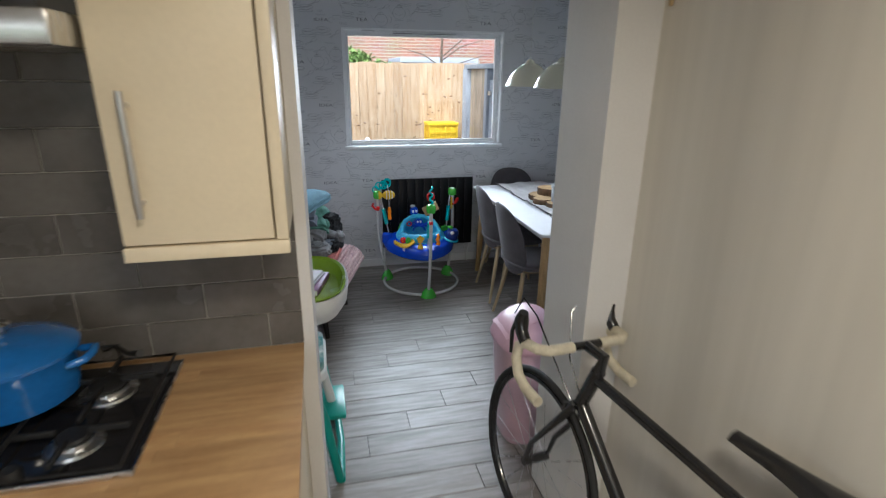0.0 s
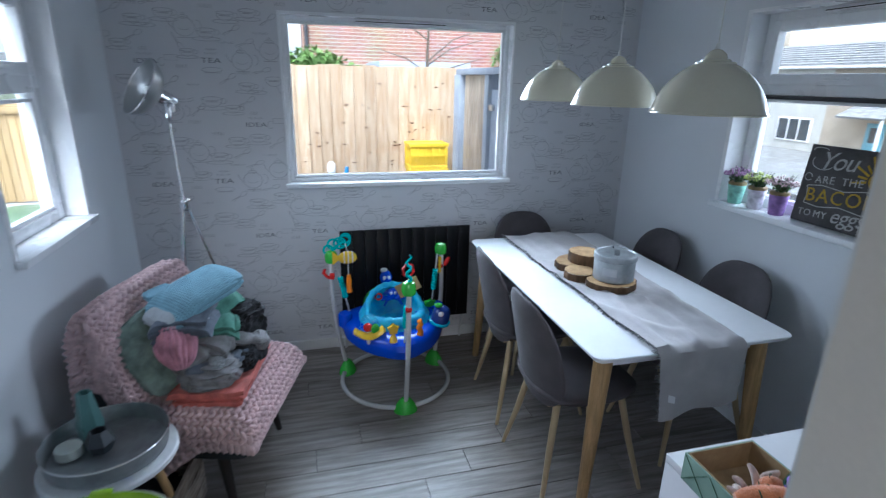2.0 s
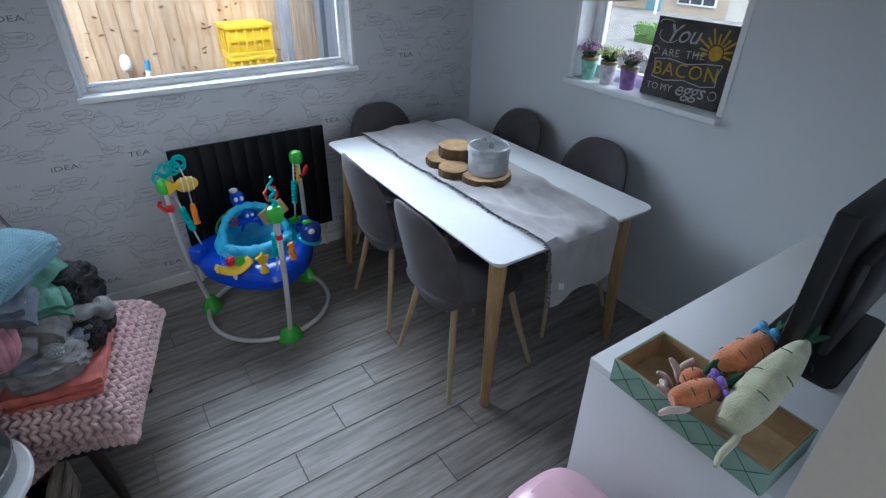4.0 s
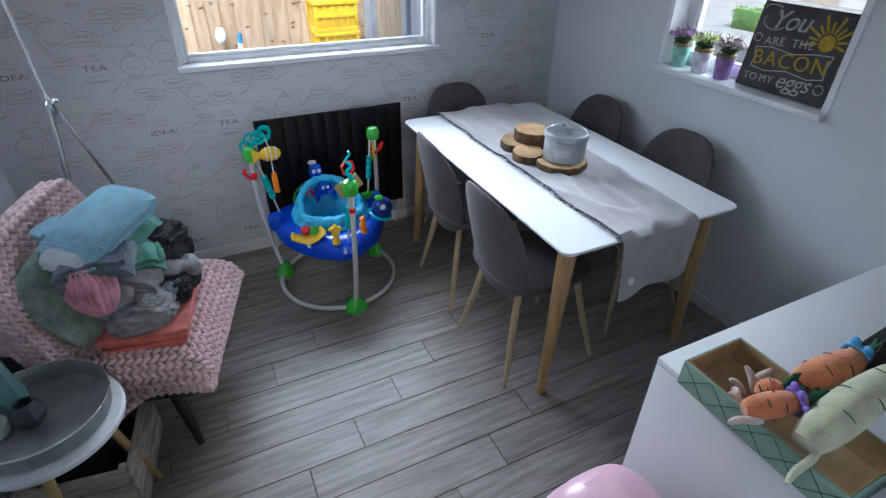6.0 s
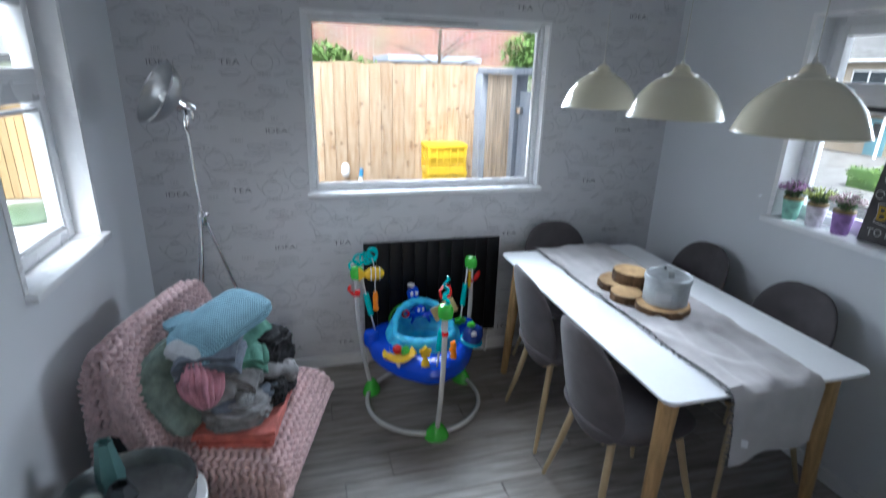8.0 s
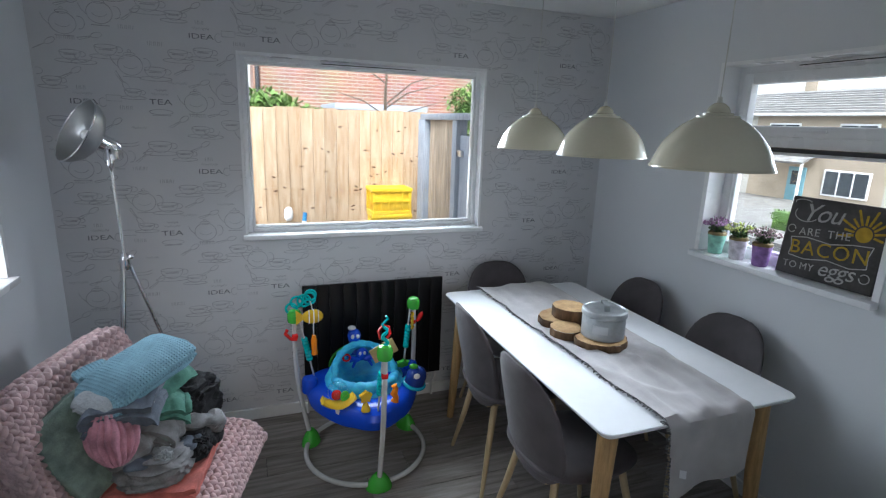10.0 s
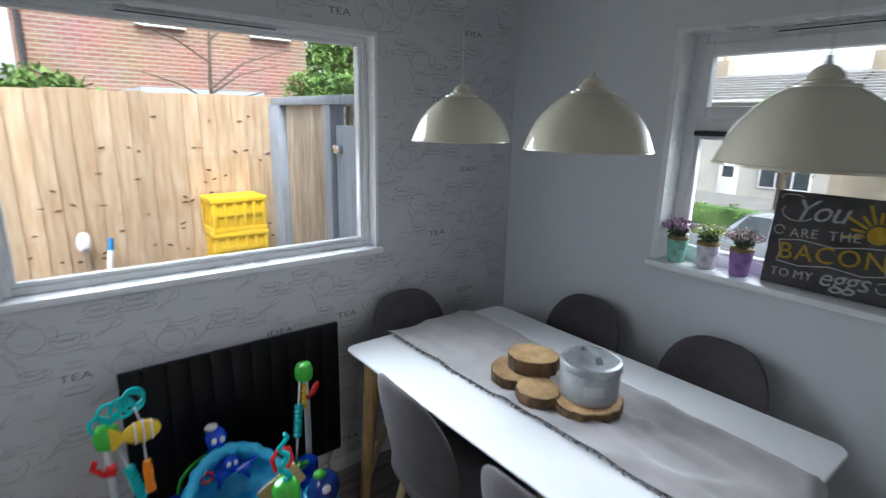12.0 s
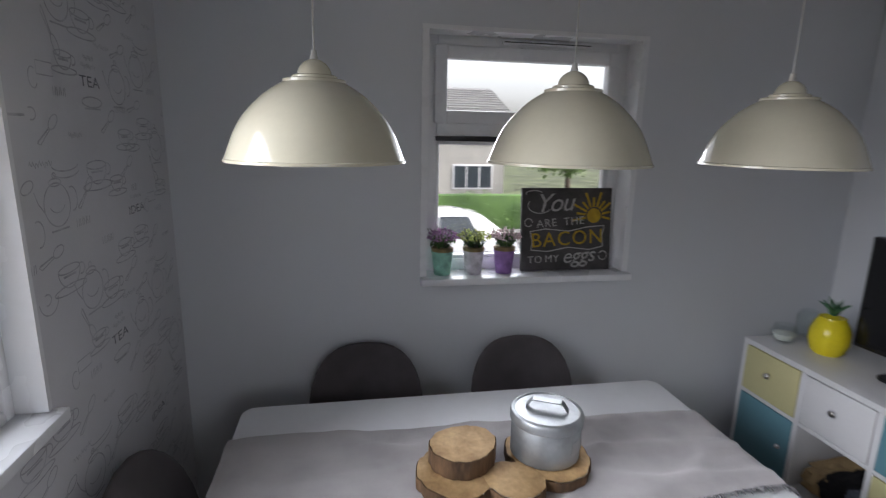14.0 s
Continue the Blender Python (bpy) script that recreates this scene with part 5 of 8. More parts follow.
# ---------------------------------------------------------------- baby jumper
def baby_jumper():
    t = thing("baby_jumper", pose(1.272, 4.262, 0), "round baby bouncer with a blue tray, padded seat and toys", "baby bouncer")
    R = 0.302
    part("base_ring", tube(B(), [(R * math.cos(radians(a)), R * math.sin(radians(a)), 0.022) for a in range(0, 360, 6)], 0.0125, 10, closed=True), "toy_grey", t)
    tops = ((-90, Vector((-0.004, -0.41, 0.735))), (30, Vector((0.302, 0.185, 0.722))), (150, Vector((-0.328, 0.115, 0.735))))
    for a, top in tops:
        c, s = math.cos(radians(a)), math.sin(radians(a))
        foot = Vector((R * c, R * s, 0.03))
        f = part("foot", lathe(B(), [(0, 0), (0.062, 0), (0.062, 0.01), (0.052, 0.035), (0.034, 0.062), (0.022, 0.075), (0, 0.078)], 20, squash=(1, 0.75)), "toy_green", t, "green moulded foot", True, pose(R * c, R * s, 0.0, 0, 0, a + 90))
        mid = foot.lerp(top, 0.5) + Vector((0.055 * c, 0.055 * s, 0))
        pts = [(1 - k) ** 2 * foot + 2 * k * (1 - k) * mid + k * k * top for k in [i / 12 for i in range(13)]]
        part("post", tube(B(), pts, 0.0125, 10), "toy_grey", t)
        part("post_cap", lathe(B(), [(0, -0.03), (0.03, -0.03), (0.034, -0.015), (0.034, 0.012), (0.026, 0.028), (0.012, 0.034), (0, 0.035)], 18), "toy_green", t, "round green cap", True, Matrix.Translation(top))
        inn = Vector((0.275 * c, 0.275 * s, 0.385))
        st = top + Vector((-0.025 * c, -0.025 * s, -0.02))
        strap = part("strap", tube(B(), [st, st.lerp(inn, 0.5), inn], 0.005, 6), "toy_grey", t)
        part("spring_cover", tube(B(), [st.lerp(inn, 0.30 + 0.028 * k) for k in range(15)], [0.013 + 0.004 * (k % 2) for k in range(15)], 10), "toy_teal", strap, "ruched teal spring cover")
        part("lock", box(B(), top + Vector((-0.014, -0.012, -0.12)), top + Vector((0.014, 0.012, -0.095)), 0.005), "toy_red", t)
    tray = part("tray", tray_ring(), "toy_blue", t, "glossy deep blue moulded tray", True, pose(0, 0.012, 0.022) @ Matrix.Diagonal((0.95, 0.95, 1, 1)))
    part("maker_badge", lathe(B(), [(0, 0), (0.018, 0), (0.018, 0.002), (0, 0.003)], 18, squash=(1.3, 1)), "white_lacquer", tray, "small white oval badge", True, pose(-0.17, -0.222, 0.345, 72, 0, -36))
    # padded seat

    def pad(u, v):
        a = 2 * math.pi * u
        r = 0.135 + 0.045 * math.sin(math.pi * v) + 0.003 * math.sin(16 * a) * (0.5 + v)
        hi = 0.10 * max(0, math.sin(a) + 0.1) ** 0.9
        return (r * math.cos(a) * 1.05, 0.01 + r * math.sin(a), 0.33 + (0.095 + hi) * v)
    seat = part("padded_seat", shell(B(), pad, 64, 14, 0.022), "toy_cushion", t, "bright blue patterned padded seat")
    part("seat_sling", lathe(B(), [(0.135, 0.36), (0.12, 0.27), (0.07, 0.22), (0, 0.21)], 28), "toy_cushion", t)
    part("printed_shape", ball(B(), (0.01, 0.140, 0.478), (0.034, 0.014, 0.036), 14, 10), "toy_blue", seat, "dark blue printed shape")
    for k in range(6):
        sx = -1 if k < 3 else 1
        q = k % 3
        part("printed_arm", tube(B(), [(0.01 + sx * 0.014, 0.138, 0.452), (0.01 + sx * (0.036 + 0.012 * q), 0.134, 0.444 + 0.012 * q), (0.01 + sx * (0.052 + 0.014 * q), 0.126, 0.412 + 0.035 * q)], [0.012, 0.010, 0.006], 7), "toy_blue", seat)
    part("printed_ring", tube(B(), [(-0.075 + 0.018 * math.cos(radians(a)), 0.118, 0.478 + 0.018 * math.sin(radians(a))) for a in range(0, 360, 30)], 0.005, 6, closed=True), "toy_red", seat)
    rim = [((0.150 + 0.002 * math.sin(radians(a * 14))) * math.cos(radians(a)), 0.01 + (0.145 + 0.002 * math.sin(radians(a * 14))) * math.sin(radians(a)), 0.422 + 0.10 * max(0, math.sin(radians(a)) + 0.1) ** 0.9) for a in range(0, 360, 4)]
    part("seat_edging", tube(B(), rim, [0.018 + 0.017 * max(0, -math.sin(radians(a))) + 0.0025 * math.sin(radians(a * 22)) for a in range(0, 360, 4)], 12, closed=True), "toy_cushion", seat)
    for cx, cy in ((-0.285, 0.04), (0.27, 0.07)):
        part("tray_lobe", lathe(B(), [(0, 0), (0.036, 0), (0.04, 0.008), (0.04, 0.066), (0.034, 0.076), (0, 0.08)], 20), "toy_blue", tray, "", True, pose(cx, cy, 0.33))
    # toys on the tray
    g = part("globe_toy", ball(B(), (-0.165, -0.165, 0.45), 0.05), "jar_glass", t, "clear bubble on a yellow boat")
    part("boat", shell(B(), lambda u, v: (-0.165 + 0.075 * (2 * u - 1), -0.185 + 0.03 * math.cos(math.pi * v), 0.385 + 0.018 * (2 * u - 1) ** 2 * 2 + 0.03 * math.sin(math.pi * v) * 0.4), 12, 8, 0.022), "toy_yellow", g)
    part("rattle_ball", ball(B(), (-0.17, -0.16, 0.43), 0.024), "toy_red", g)
    part("rattle_leaf", ball(B(), (-0.135, -0.185, 0.43), (0.022, 0.012, 0.03)), "toy_green", g)

    def star(r0, r1, th, n=5):
        bm = B()
        fr, bk = [], []
        for k in range(2 * n):
            r = r0 if k % 2 == 0 else r1
            a = math.pi * k / n + math.pi / 2
            fr.append(bm.verts.new((r * math.cos(a), -th / 2, r * math.sin(a))))
            bk.append(bm.verts.new((r * math.cos(a), th / 2, r * math.sin(a))))
        bm.faces.new(fr)
        bm.faces.new(bk[::-1])
        for k in range(2 * n):
            bm.faces.new((fr[k], bk[k], bk[(k + 1) % (2 * n)], fr[(k + 1) % (2 * n)]))
        bmesh.ops.bevel(bm, geom=list(bm.edges), offset=0.003, segments=2, affect="EDGES")
        return bm
    st = part("star_toy", star(0.034, 0.019, 0.02), "toy_yellow", t, "yellow star on a stalk", True, pose(-0.055, -0.265, 0.46))
    part("stalk", lathe(B(), [(0, -0.07), (0.022, -0.07), (0.016, -0.045), (0.007, -0.03), (0.007, -0.01), (0, -0.008)], 12), "toy_yellow", st)
    sh = part("seahorse_toy", tube(B(), [(0, 0, -0.05), (0.005, 0, -0.03), (-0.004, 0, -0.01), (0.004, 0, 0.012), (0, 0, 0.03), (-0.016, 0, 0.026)], [0.018, 0.014, 0.017, 0.013, 0.014, 0.006], 10), "toy_orange", t, "orange seahorse on a spring", True, pose(0.085, -0.25, 0.455))
    dr = part("whale_toy", lathe(B(), [(0, -0.045), (0.046, -0.045), (0.052, -0.03), (0.05, 0.02), (0.04, 0.045), (0.02, 0.058), (0, 0.06)], 24), "toy_navy", t, "dark blue rounded toy with a white eye", True, pose(0.235, -0.10, 0.432, 10, 12, 0))
    part("skirt", tube(B(), [(0.053 * math.cos(radians(a)), 0.053 * math.sin(radians(a)), -0.036) for a in range(0, 360, 15)], 0.009, 8, closed=True), "toy_cyan", dr)
    part("eye", ball(B(), (-0.012, -0.036, 0.026), (0.018, 0.012, 0.02)), "white_lacquer", dr)
    part("fin", ball(B(), (-0.03, 0.0, 0.062), (0.024, 0.016, 0.014)), "toy_green", dr)
    fr = part("leaf_toy", star(0.04, 0.022, 0.014, 6), "toy_green", t, "green leaf-shaped button", True, pose(0.20, 0.02, 0.455, 30, 0, 0))
    # octopus-like figure on an arch behind the seat
    ar = part("toy_arch", tube(B(), [(0.13 * math.cos(radians(a)) - 0.02, 0.20, 0.40 + 0.11 * math.sin(radians(a))) for a in range(0, 181, 12)], 0.007, 8), "toy_green", t)
    fg = part("sea_creature", lathe(B(), [(0, 0), (0.045, 0), (0.042, 0.03), (0.026, 0.055), (0.032, 0.075), (0.036, 0.095), (0.028, 0.12), (0.012, 0.132), (0, 0.134)], 18), "toy_blue", ar, "dark blue rounded sea creature", True, pose(-0.02, 0.195, 0.47))
    for sx in (-1, 1):
        part("eye", ball(B(), (sx * 0.013, -0.031, 0.100), (0.010, 0.006, 0.012)), "white_lacquer", fg)
        part("printed_eye", ball(B(), (0.01 + sx * 0.012, 0.1275, 0.488), (0.008, 0.004, 0.010)), "white_lacquer", seat)
    part("cap", ball(B(), (-0.012, 0, 0.138), (0.022, 0.018, 0.013)), "toy_grey", fg)
    # parts hanging from the posts
    l = tops[2][1]
    fr = B()
    for a, r, cz in ((70, 0.03, 0.075), (110, 0.028, 0.07), (30, 0.03, 0.085), (150, 0.025, 0.04), (10, 0.026, 0.10)):
        cx = 0.05 * math.cos(radians(a)) + 0.03
        tube(fr, [(cx + r * math.cos(radians(b)), 0, cz + r * math.sin(radians(b))) for b in range(0, 360, 24)], 0.006, 7, closed=True)
    tube(fr, [(0, 0, 0.02), (0.03, 0, 0.06), (0.075, 0, 0.085)], 0.006, 7)
    tr = part("loop_tree", fr, "toy_teal", t, "teal looped branch", True, Matrix.Translation(l))
    fish = part("fish_toy", ball(B(), (0.085, -0.03, 0.0), (0.052, 0.014, 0.036)), "toy_yellow", tr, "yellow striped fish hanging on a cord")
    for q in (-0.018, 0.004, 0.026):
        rr = math.sqrt(1 - (q / 0.052) ** 2)
        part("stripe", tube(B(), [(0.085 + q, -0.03 + 0.0145 * rr * math.cos(radians(a)), 0.0365 * rr * math.sin(radians(a))) for a in range(0, 360, 20)], 0.0025, 5, closed=True), "paper_white", tr, "pale stripe")
    part("tail", shell(B(), lambda u, v: (0.04 - 0.035 * u, -0.03, 0.0 + (0.01 + 0.028 * u) * (2 * v - 1)), 4, 4, 0.008), "toy_yellow", tr)
    part("cord", tube(B(), [(0.075, -0.03, 0.08), (0.085, -0.03, 0.03), (0.088, -0.03, -0.12)], 0.003, 6), "toy_grey", tr)
    part("bead", tube(B(), [(0.088, -0.03, -0.10), (0.088, -0.03, -0.13), (0.088, -0.03, -0.17), (0.09, -0.03, -0.20)], [0.010, 0.015, 0.013, 0.016], 10), "toy_orange", tr)
    part("hook", tube(B(), [(-0.035, 0, -0.07), (-0.045, 0, -0.09), (-0.02, 0, -0.12), (0.01, 0, -0.125)], 0.009, 8), "toy_red", tr)
    fp = tops[0][1]
    part("teal_seaweed", tube(B(), [fp + Vector((0.012 * math.sin(k * 1.4), 0, 0.03 + 0.012 * k)) for k in range(12)], [0.010 - 0.0005 * k for k in range(12)], 8), "toy_teal", t)
    part("red_ring", tube(B(), [fp + Vector((0.0 + 0.026 * math.cos(radians(b)), 0.012, 0.085 + 0.034 * math.sin(radians(b)))) for b in range(45, 405, 60)], 0.006, 7, closed=True), "toy_red", t)
    part("cloth_tag", shell(B(), lambda u, v: (fp.x - 0.06 + 0.10 * u + 0.03 * v, fp.y + 0.04, fp.z - 0.005 - 0.06 * v + 0.05 * u), 4, 4, 0.003), "kraft", t, "small beige cloth page")
    rp = tops[1][1]
    part("yellow_link", tube(B(), [rp + Vector((-0.01 + 0.006 * (k % 2), -0.01, -0.05 - 0.012 * k)) for k in range(9)], 0.009, 8), "toy_yellow", t)
    part("red_paddle", ball(B(), rp + Vector((0.035, -0.01, -0.08)), (0.014, 0.008, 0.032), 12, 8, pose(0, 0, 0, 0, 30, 0)), "toy_red", t)


def tray_ring():
    """The blue tray: a scalloped rim round an open middle."""
    bm = B()
    seg = 72
    prof = [(0.165, 0.350), (0.19, 0.372), (0.225, 0.378), (0.262, 0.370), (0.288, 0.352), (0.298, 0.322), (0.288, 0.275), (0.25, 0.255), (0.20, 0.275), (0.165, 0.31)]
    rows = []
    for r, z in prof:
        row = []
        for k in range(seg):
            a = 2 * math.pi * k / seg
            lob = 1 + (0.14 * max(0, math.cos(3 * (a + math.pi / 2))) ** 2 - 0.07 * max(0, -math.cos(3 * (a + math.pi / 2)))) * (r - 0.165) / 0.13
            row.append(bm.verts.new((r * lob * math.cos(a), r * lob * math.sin(a), z)))
        rows.append(row)
    for a, b in zip(rows, rows[1:] + rows[:1]):
        for k in range(seg):
            bm.faces.new((a[k], a[(k + 1) % seg], b[(k + 1) % seg], b[k]))
    return bm


baby_jumper()


# ---------------------------------------------------------------- window sill things
def flower_pot(y, tin, petal, seed, label):
    rng = random.Random(seed)
    t = thing("flower_pot", pose(2.945, y, 1.0895), label, "flower pot", "flower pots on the window sill")
    part("pot", lathe(B(), [(0, 0), (0.030, 0), (0.032, 0.003), (0.041, 0.088), (0.043, 0.09), (0.043, 0.094), (0.039, 0.094), (0.037, 0.07), (0, 0.07)], 28), tin, t)
    part("hessian_wrap", lathe(B(), [(0.036, 0.085), (0.042, 0.094), (0.043, 0.106), (0.036, 0.110), (0, 0.104)], 24), "hessian", t)
    bm = B()
    for k in range(34):
        a, r = rng.uniform(0, 6.28), 0.065 * math.sqrt(rng.random())
        p0 = Vector((0.3 * r * math.cos(a), 0.3 * r * math.sin(a), 0.104))
        p1 = Vector((r * math.cos(a), r * math.sin(a), 0.135 + 0.055 * rng.random()))
        tube(bm, [p0, (p0 + p1) / 2 + Vector((0, 0, 0.008)), p1], 0.0012, 4)
    part("stems", bm, "stem_grey", t)
    part("leaves", leaf_cloud(B(), (0, 0, 0.13), (0.05, 0.05, 0.03), 260, 0.011, rng), "leaf_green", t)
    items = []
    for k in range(150):
        a, r = rng.uniform(0, 6.28), 0.068 * math.sqrt(rng.random())
        z = 0.14 + 0.05 * rng.random() * (1 - r / 0.1)
        items.append(((r * math.cos(a), r * math.sin(a), z), pose(0, 0, 0, rng.uniform(0, 180), rng.uniform(0, 180), 0), (0.0055, 0.0045, 0.003)))
    me = many_balls("blossoms", items, 6, 4)
    me.materials.append(M[petal])
    ob = new("blossoms", me)
    ob.parent = t


flower_pot(3.790, "mint_tin", "petal_mauve", 1, "mint green tin pot with mauve artificial flowers")
flower_pot(3.665, "white_tin", "petal_lime", 2, "white tin pot with lime green artificial flowers")
flower_pot(3.540, "purple_tin", "petal_pale", 3, "purple tin pot with pale pink artificial flowers")


def sign_board():
    """Chalkboard-style sign; local x to its reader's right, y up its face."""
    W, H = 0.385, 0.335
    t = thing("wooden_sign", pose(2.948, 3.465, 1.091, 84, 0, -90), "dark grey wooden sign lettered in white and yellow", "sign")
    part("board", box(B(), (0, 0, -0.018), (W, H, 0), 0.002), "board_grey", t)
    z = 0.0012
    letters("lettering", "You", 0.105, "chalk_white", t, pose(0.135, 0.272, z, 0, 0, 3), 0.35, 0.92)
    letters("lettering", "ARE", 0.045, "chalk_white", t, pose(0.105, 0.192, z, 0, 0, 4), 0, 1.15)
    letters("lettering", "THE", 0.045, "chalk_white", t, pose(0.222, 0.200, z, 0, 0, 4), 0, 1.15)
    letters("lettering", "BACON", 0.083, "chalk_yellow", t, pose(0.195, 0.128, z, 0, 0, 3), 0, 1.12)
    letters("lettering", "TO", 0.042, "chalk_white", t, pose(0.058, 0.044, z, 0, 0, 2), 0, 1.1)
    letters("lettering", "MY", 0.042, "chalk_white", t, pose(0.130, 0.047, z, 0, 0, 2), 0, 1.1)
    letters("lettering", "eggs", 0.088, "chalk_white", t, pose(0.245, 0.058, z, 0, 0, 3), 0.25, 0.95)
    m = Matrix.Translation((0, 0, z))
    bm = B()
    cx, cy = 0.308, 0.222
    for k in range(11):
        a = radians(-8 + 20 * k)
        r1 = 0.075 if k % 2 else 0.10
        p, q = (cx + 0.036 * math.cos(a), cy + 0.036 * math.sin(a)), (min(W - 0.006, cx + r1 * math.cos(a)), min(H - 0.006, cy + r1 * math.sin(a)))
        part("sun_ray", ribbon(B(), [p, q], 0.009, m), "chalk_yellow", t)
    part("sun_disc", lathe(B(), [(0, 0), (0.030, 0), (0.030, 0.001), (0, 0.001)], 26, (cx, cy, 0.0004)), "chalk_yellow", t)
    for pts in ([(0.035, 0.160), (0.10, 0.170), (0.20, 0.160), (0.28, 0.176), (0.355, 0.182)], [(0.04, 0.085), (0.11, 0.078), (0.20, 0.094), (0.29, 0.083), (0.35, 0.096)],
                [(0.035, 0.160), (0.045, 0.12), (0.04, 0.085)], [(0.355, 0.182), (0.345, 0.14), (0.35, 0.096)],
                arc(0.028, 0.196, 0.016, 0.016, 0, 330), arc(0.352, 0.058, 0.018, 0.018, 180, 510), arc(0.075, 0.265, 0.05, 0.032, 150, 330), arc(0.05, 0.312, 0.035, 0.012, 20, 200)):
        part("chalk_line", ribbon(B(), pts, 0.0042, m), "chalk_white", t)


sign_board()


# ---------------------------------------------------------------- sideboard and what stands on it
SBX0, SBX1, SBY0, SBY1, SBZ = 1.629, 2.80, 2.03, 2.513, 0.82


def sideboard():
    t = thing("sideboard", pose(SBX0, SBY0, 0), "white sideboard with pastel drawers, doors and open shelves", "sideboard")
    w, d = SBX1 - SBX0, SBY1 - SBY0
    part("top_panel", box(B(), (0, 0, SBZ - 0.022), (w, d, SBZ), 0.002), "white_lacquer", t)
    part("base_panel", box(B(), (0.02, 0.0, 0.05), (w - 0.02, d - 0.002, 0.07), 0.002), "white_lacquer", t)
    part("back_panel", box(B(), (0.02, 0.0, 0.07), (w - 0.02, 0.01, SBZ - 0.022)), "white_lacquer", t)
    n = 4
    cw = (w - 0.02) / n
    for k in range(n + 1):
        x = k * cw
        part("upright", box(B(), (x, 0.0 if k in (0, n) else 0.011, 0.0 if k in (0, n) else 0.07), (x + 0.02, d - 0.001, SBZ - 0.022), 0.001), "white_lacquer", t)
    for k in range(n):
        for z in (0.605, 0.335):
            part("shelf", box(B(), (k * cw + 0.02, 0.011, z - 0.015), (k * cw + cw, d - 0.002, z), 0.001), "white_lacquer", t)
    fronts = {3: ("drawer_yellow", "door_blue"), 2: ("white_lacquer", None), 1: ("door_blue", "drawer_yellow"), 0: ("white_lacquer", None)}
    for k, (a, b) in fronts.items():
        x0, x1 = k * cw + 0.023, k * cw + cw - 0.003
        dr = part("drawer_front", box(B(), (x0, d - 0.018, 0.608), (x1, d + 0.002, SBZ - 0.026), 0.002), a, t)
        part("knob", ball(B(), ((x0 + x1) / 2, d + 0.014, 0.715), (0.014, 0.012, 0.014)), "chrome", dr)
        part("drawer_box", box(B(), (x0 + 0.01, 0.03, 0.62), (x1 - 0.01, d - 0.019, 0.80)), "white_lacquer", dr)
        if b:
            dd = part("door", box(B(), (x0, d - 0.018, 0.338), (x1, d + 0.002, 0.587), 0.002), b, t)
            part("knob", ball(B(), (x0 + 0.03, d + 0.014, 0.47), (0.012, 0.012, 0.012)), "chrome", dd)
        part("lower_door", box(B(), (x0, d - 0.018, 0.073), (x1, d + 0.002, 0.317), 0.002), "door_blue" if k % 2 else "white_lacquer", t)
    for k, (dx, c) in enumerate(((0.06, "cloth_slate"), (0.15, "cloth_black"), (0.22, "kraft"))):
        solo("shelf_clutter", lump(B(), (0, 0, 0), (0.05, 0.12, 0.06), 0.3, 6, 24, 16, 0.7, seed=k * 3.0), c, "dark soft things lying on the open shelf", "bundle", "things on the open shelf", matrix=pose(SBX0 + 2 * cw + dx, SBY1 - 0.15, 0.40))


sideboard()


def television():
    t = thing("television", pose(2.20, 2.235, SBZ, 0, 0, 4), "black flat television on a low stand, switched off", "television")
    part("body", box(B(), (-0.35, -0.03, 0.055), (0.35, 0.012, 0.475), 0.006), "tv_black", t)
    part("back_hump", box(B(), (-0.22, -0.06, 0.09), (0.22, -0.028, 0.34), 0.012), "tv_black", t)
    part("screen", box(B(), (-0.338, 0.0115, 0.070), (0.338, 0.0135, 0.463)), "tv_screen", t, "dark glossy screen")
    part("neck", box(B(), (-0.04, -0.025, 0.008), (0.04, 0.005, 0.06), 0.005), "tv_black", t)
    part("stand", slab_rounded(B(), 0.40, 0.20, 0.0, 0.012, 0.03), "tv_black", t)


television()


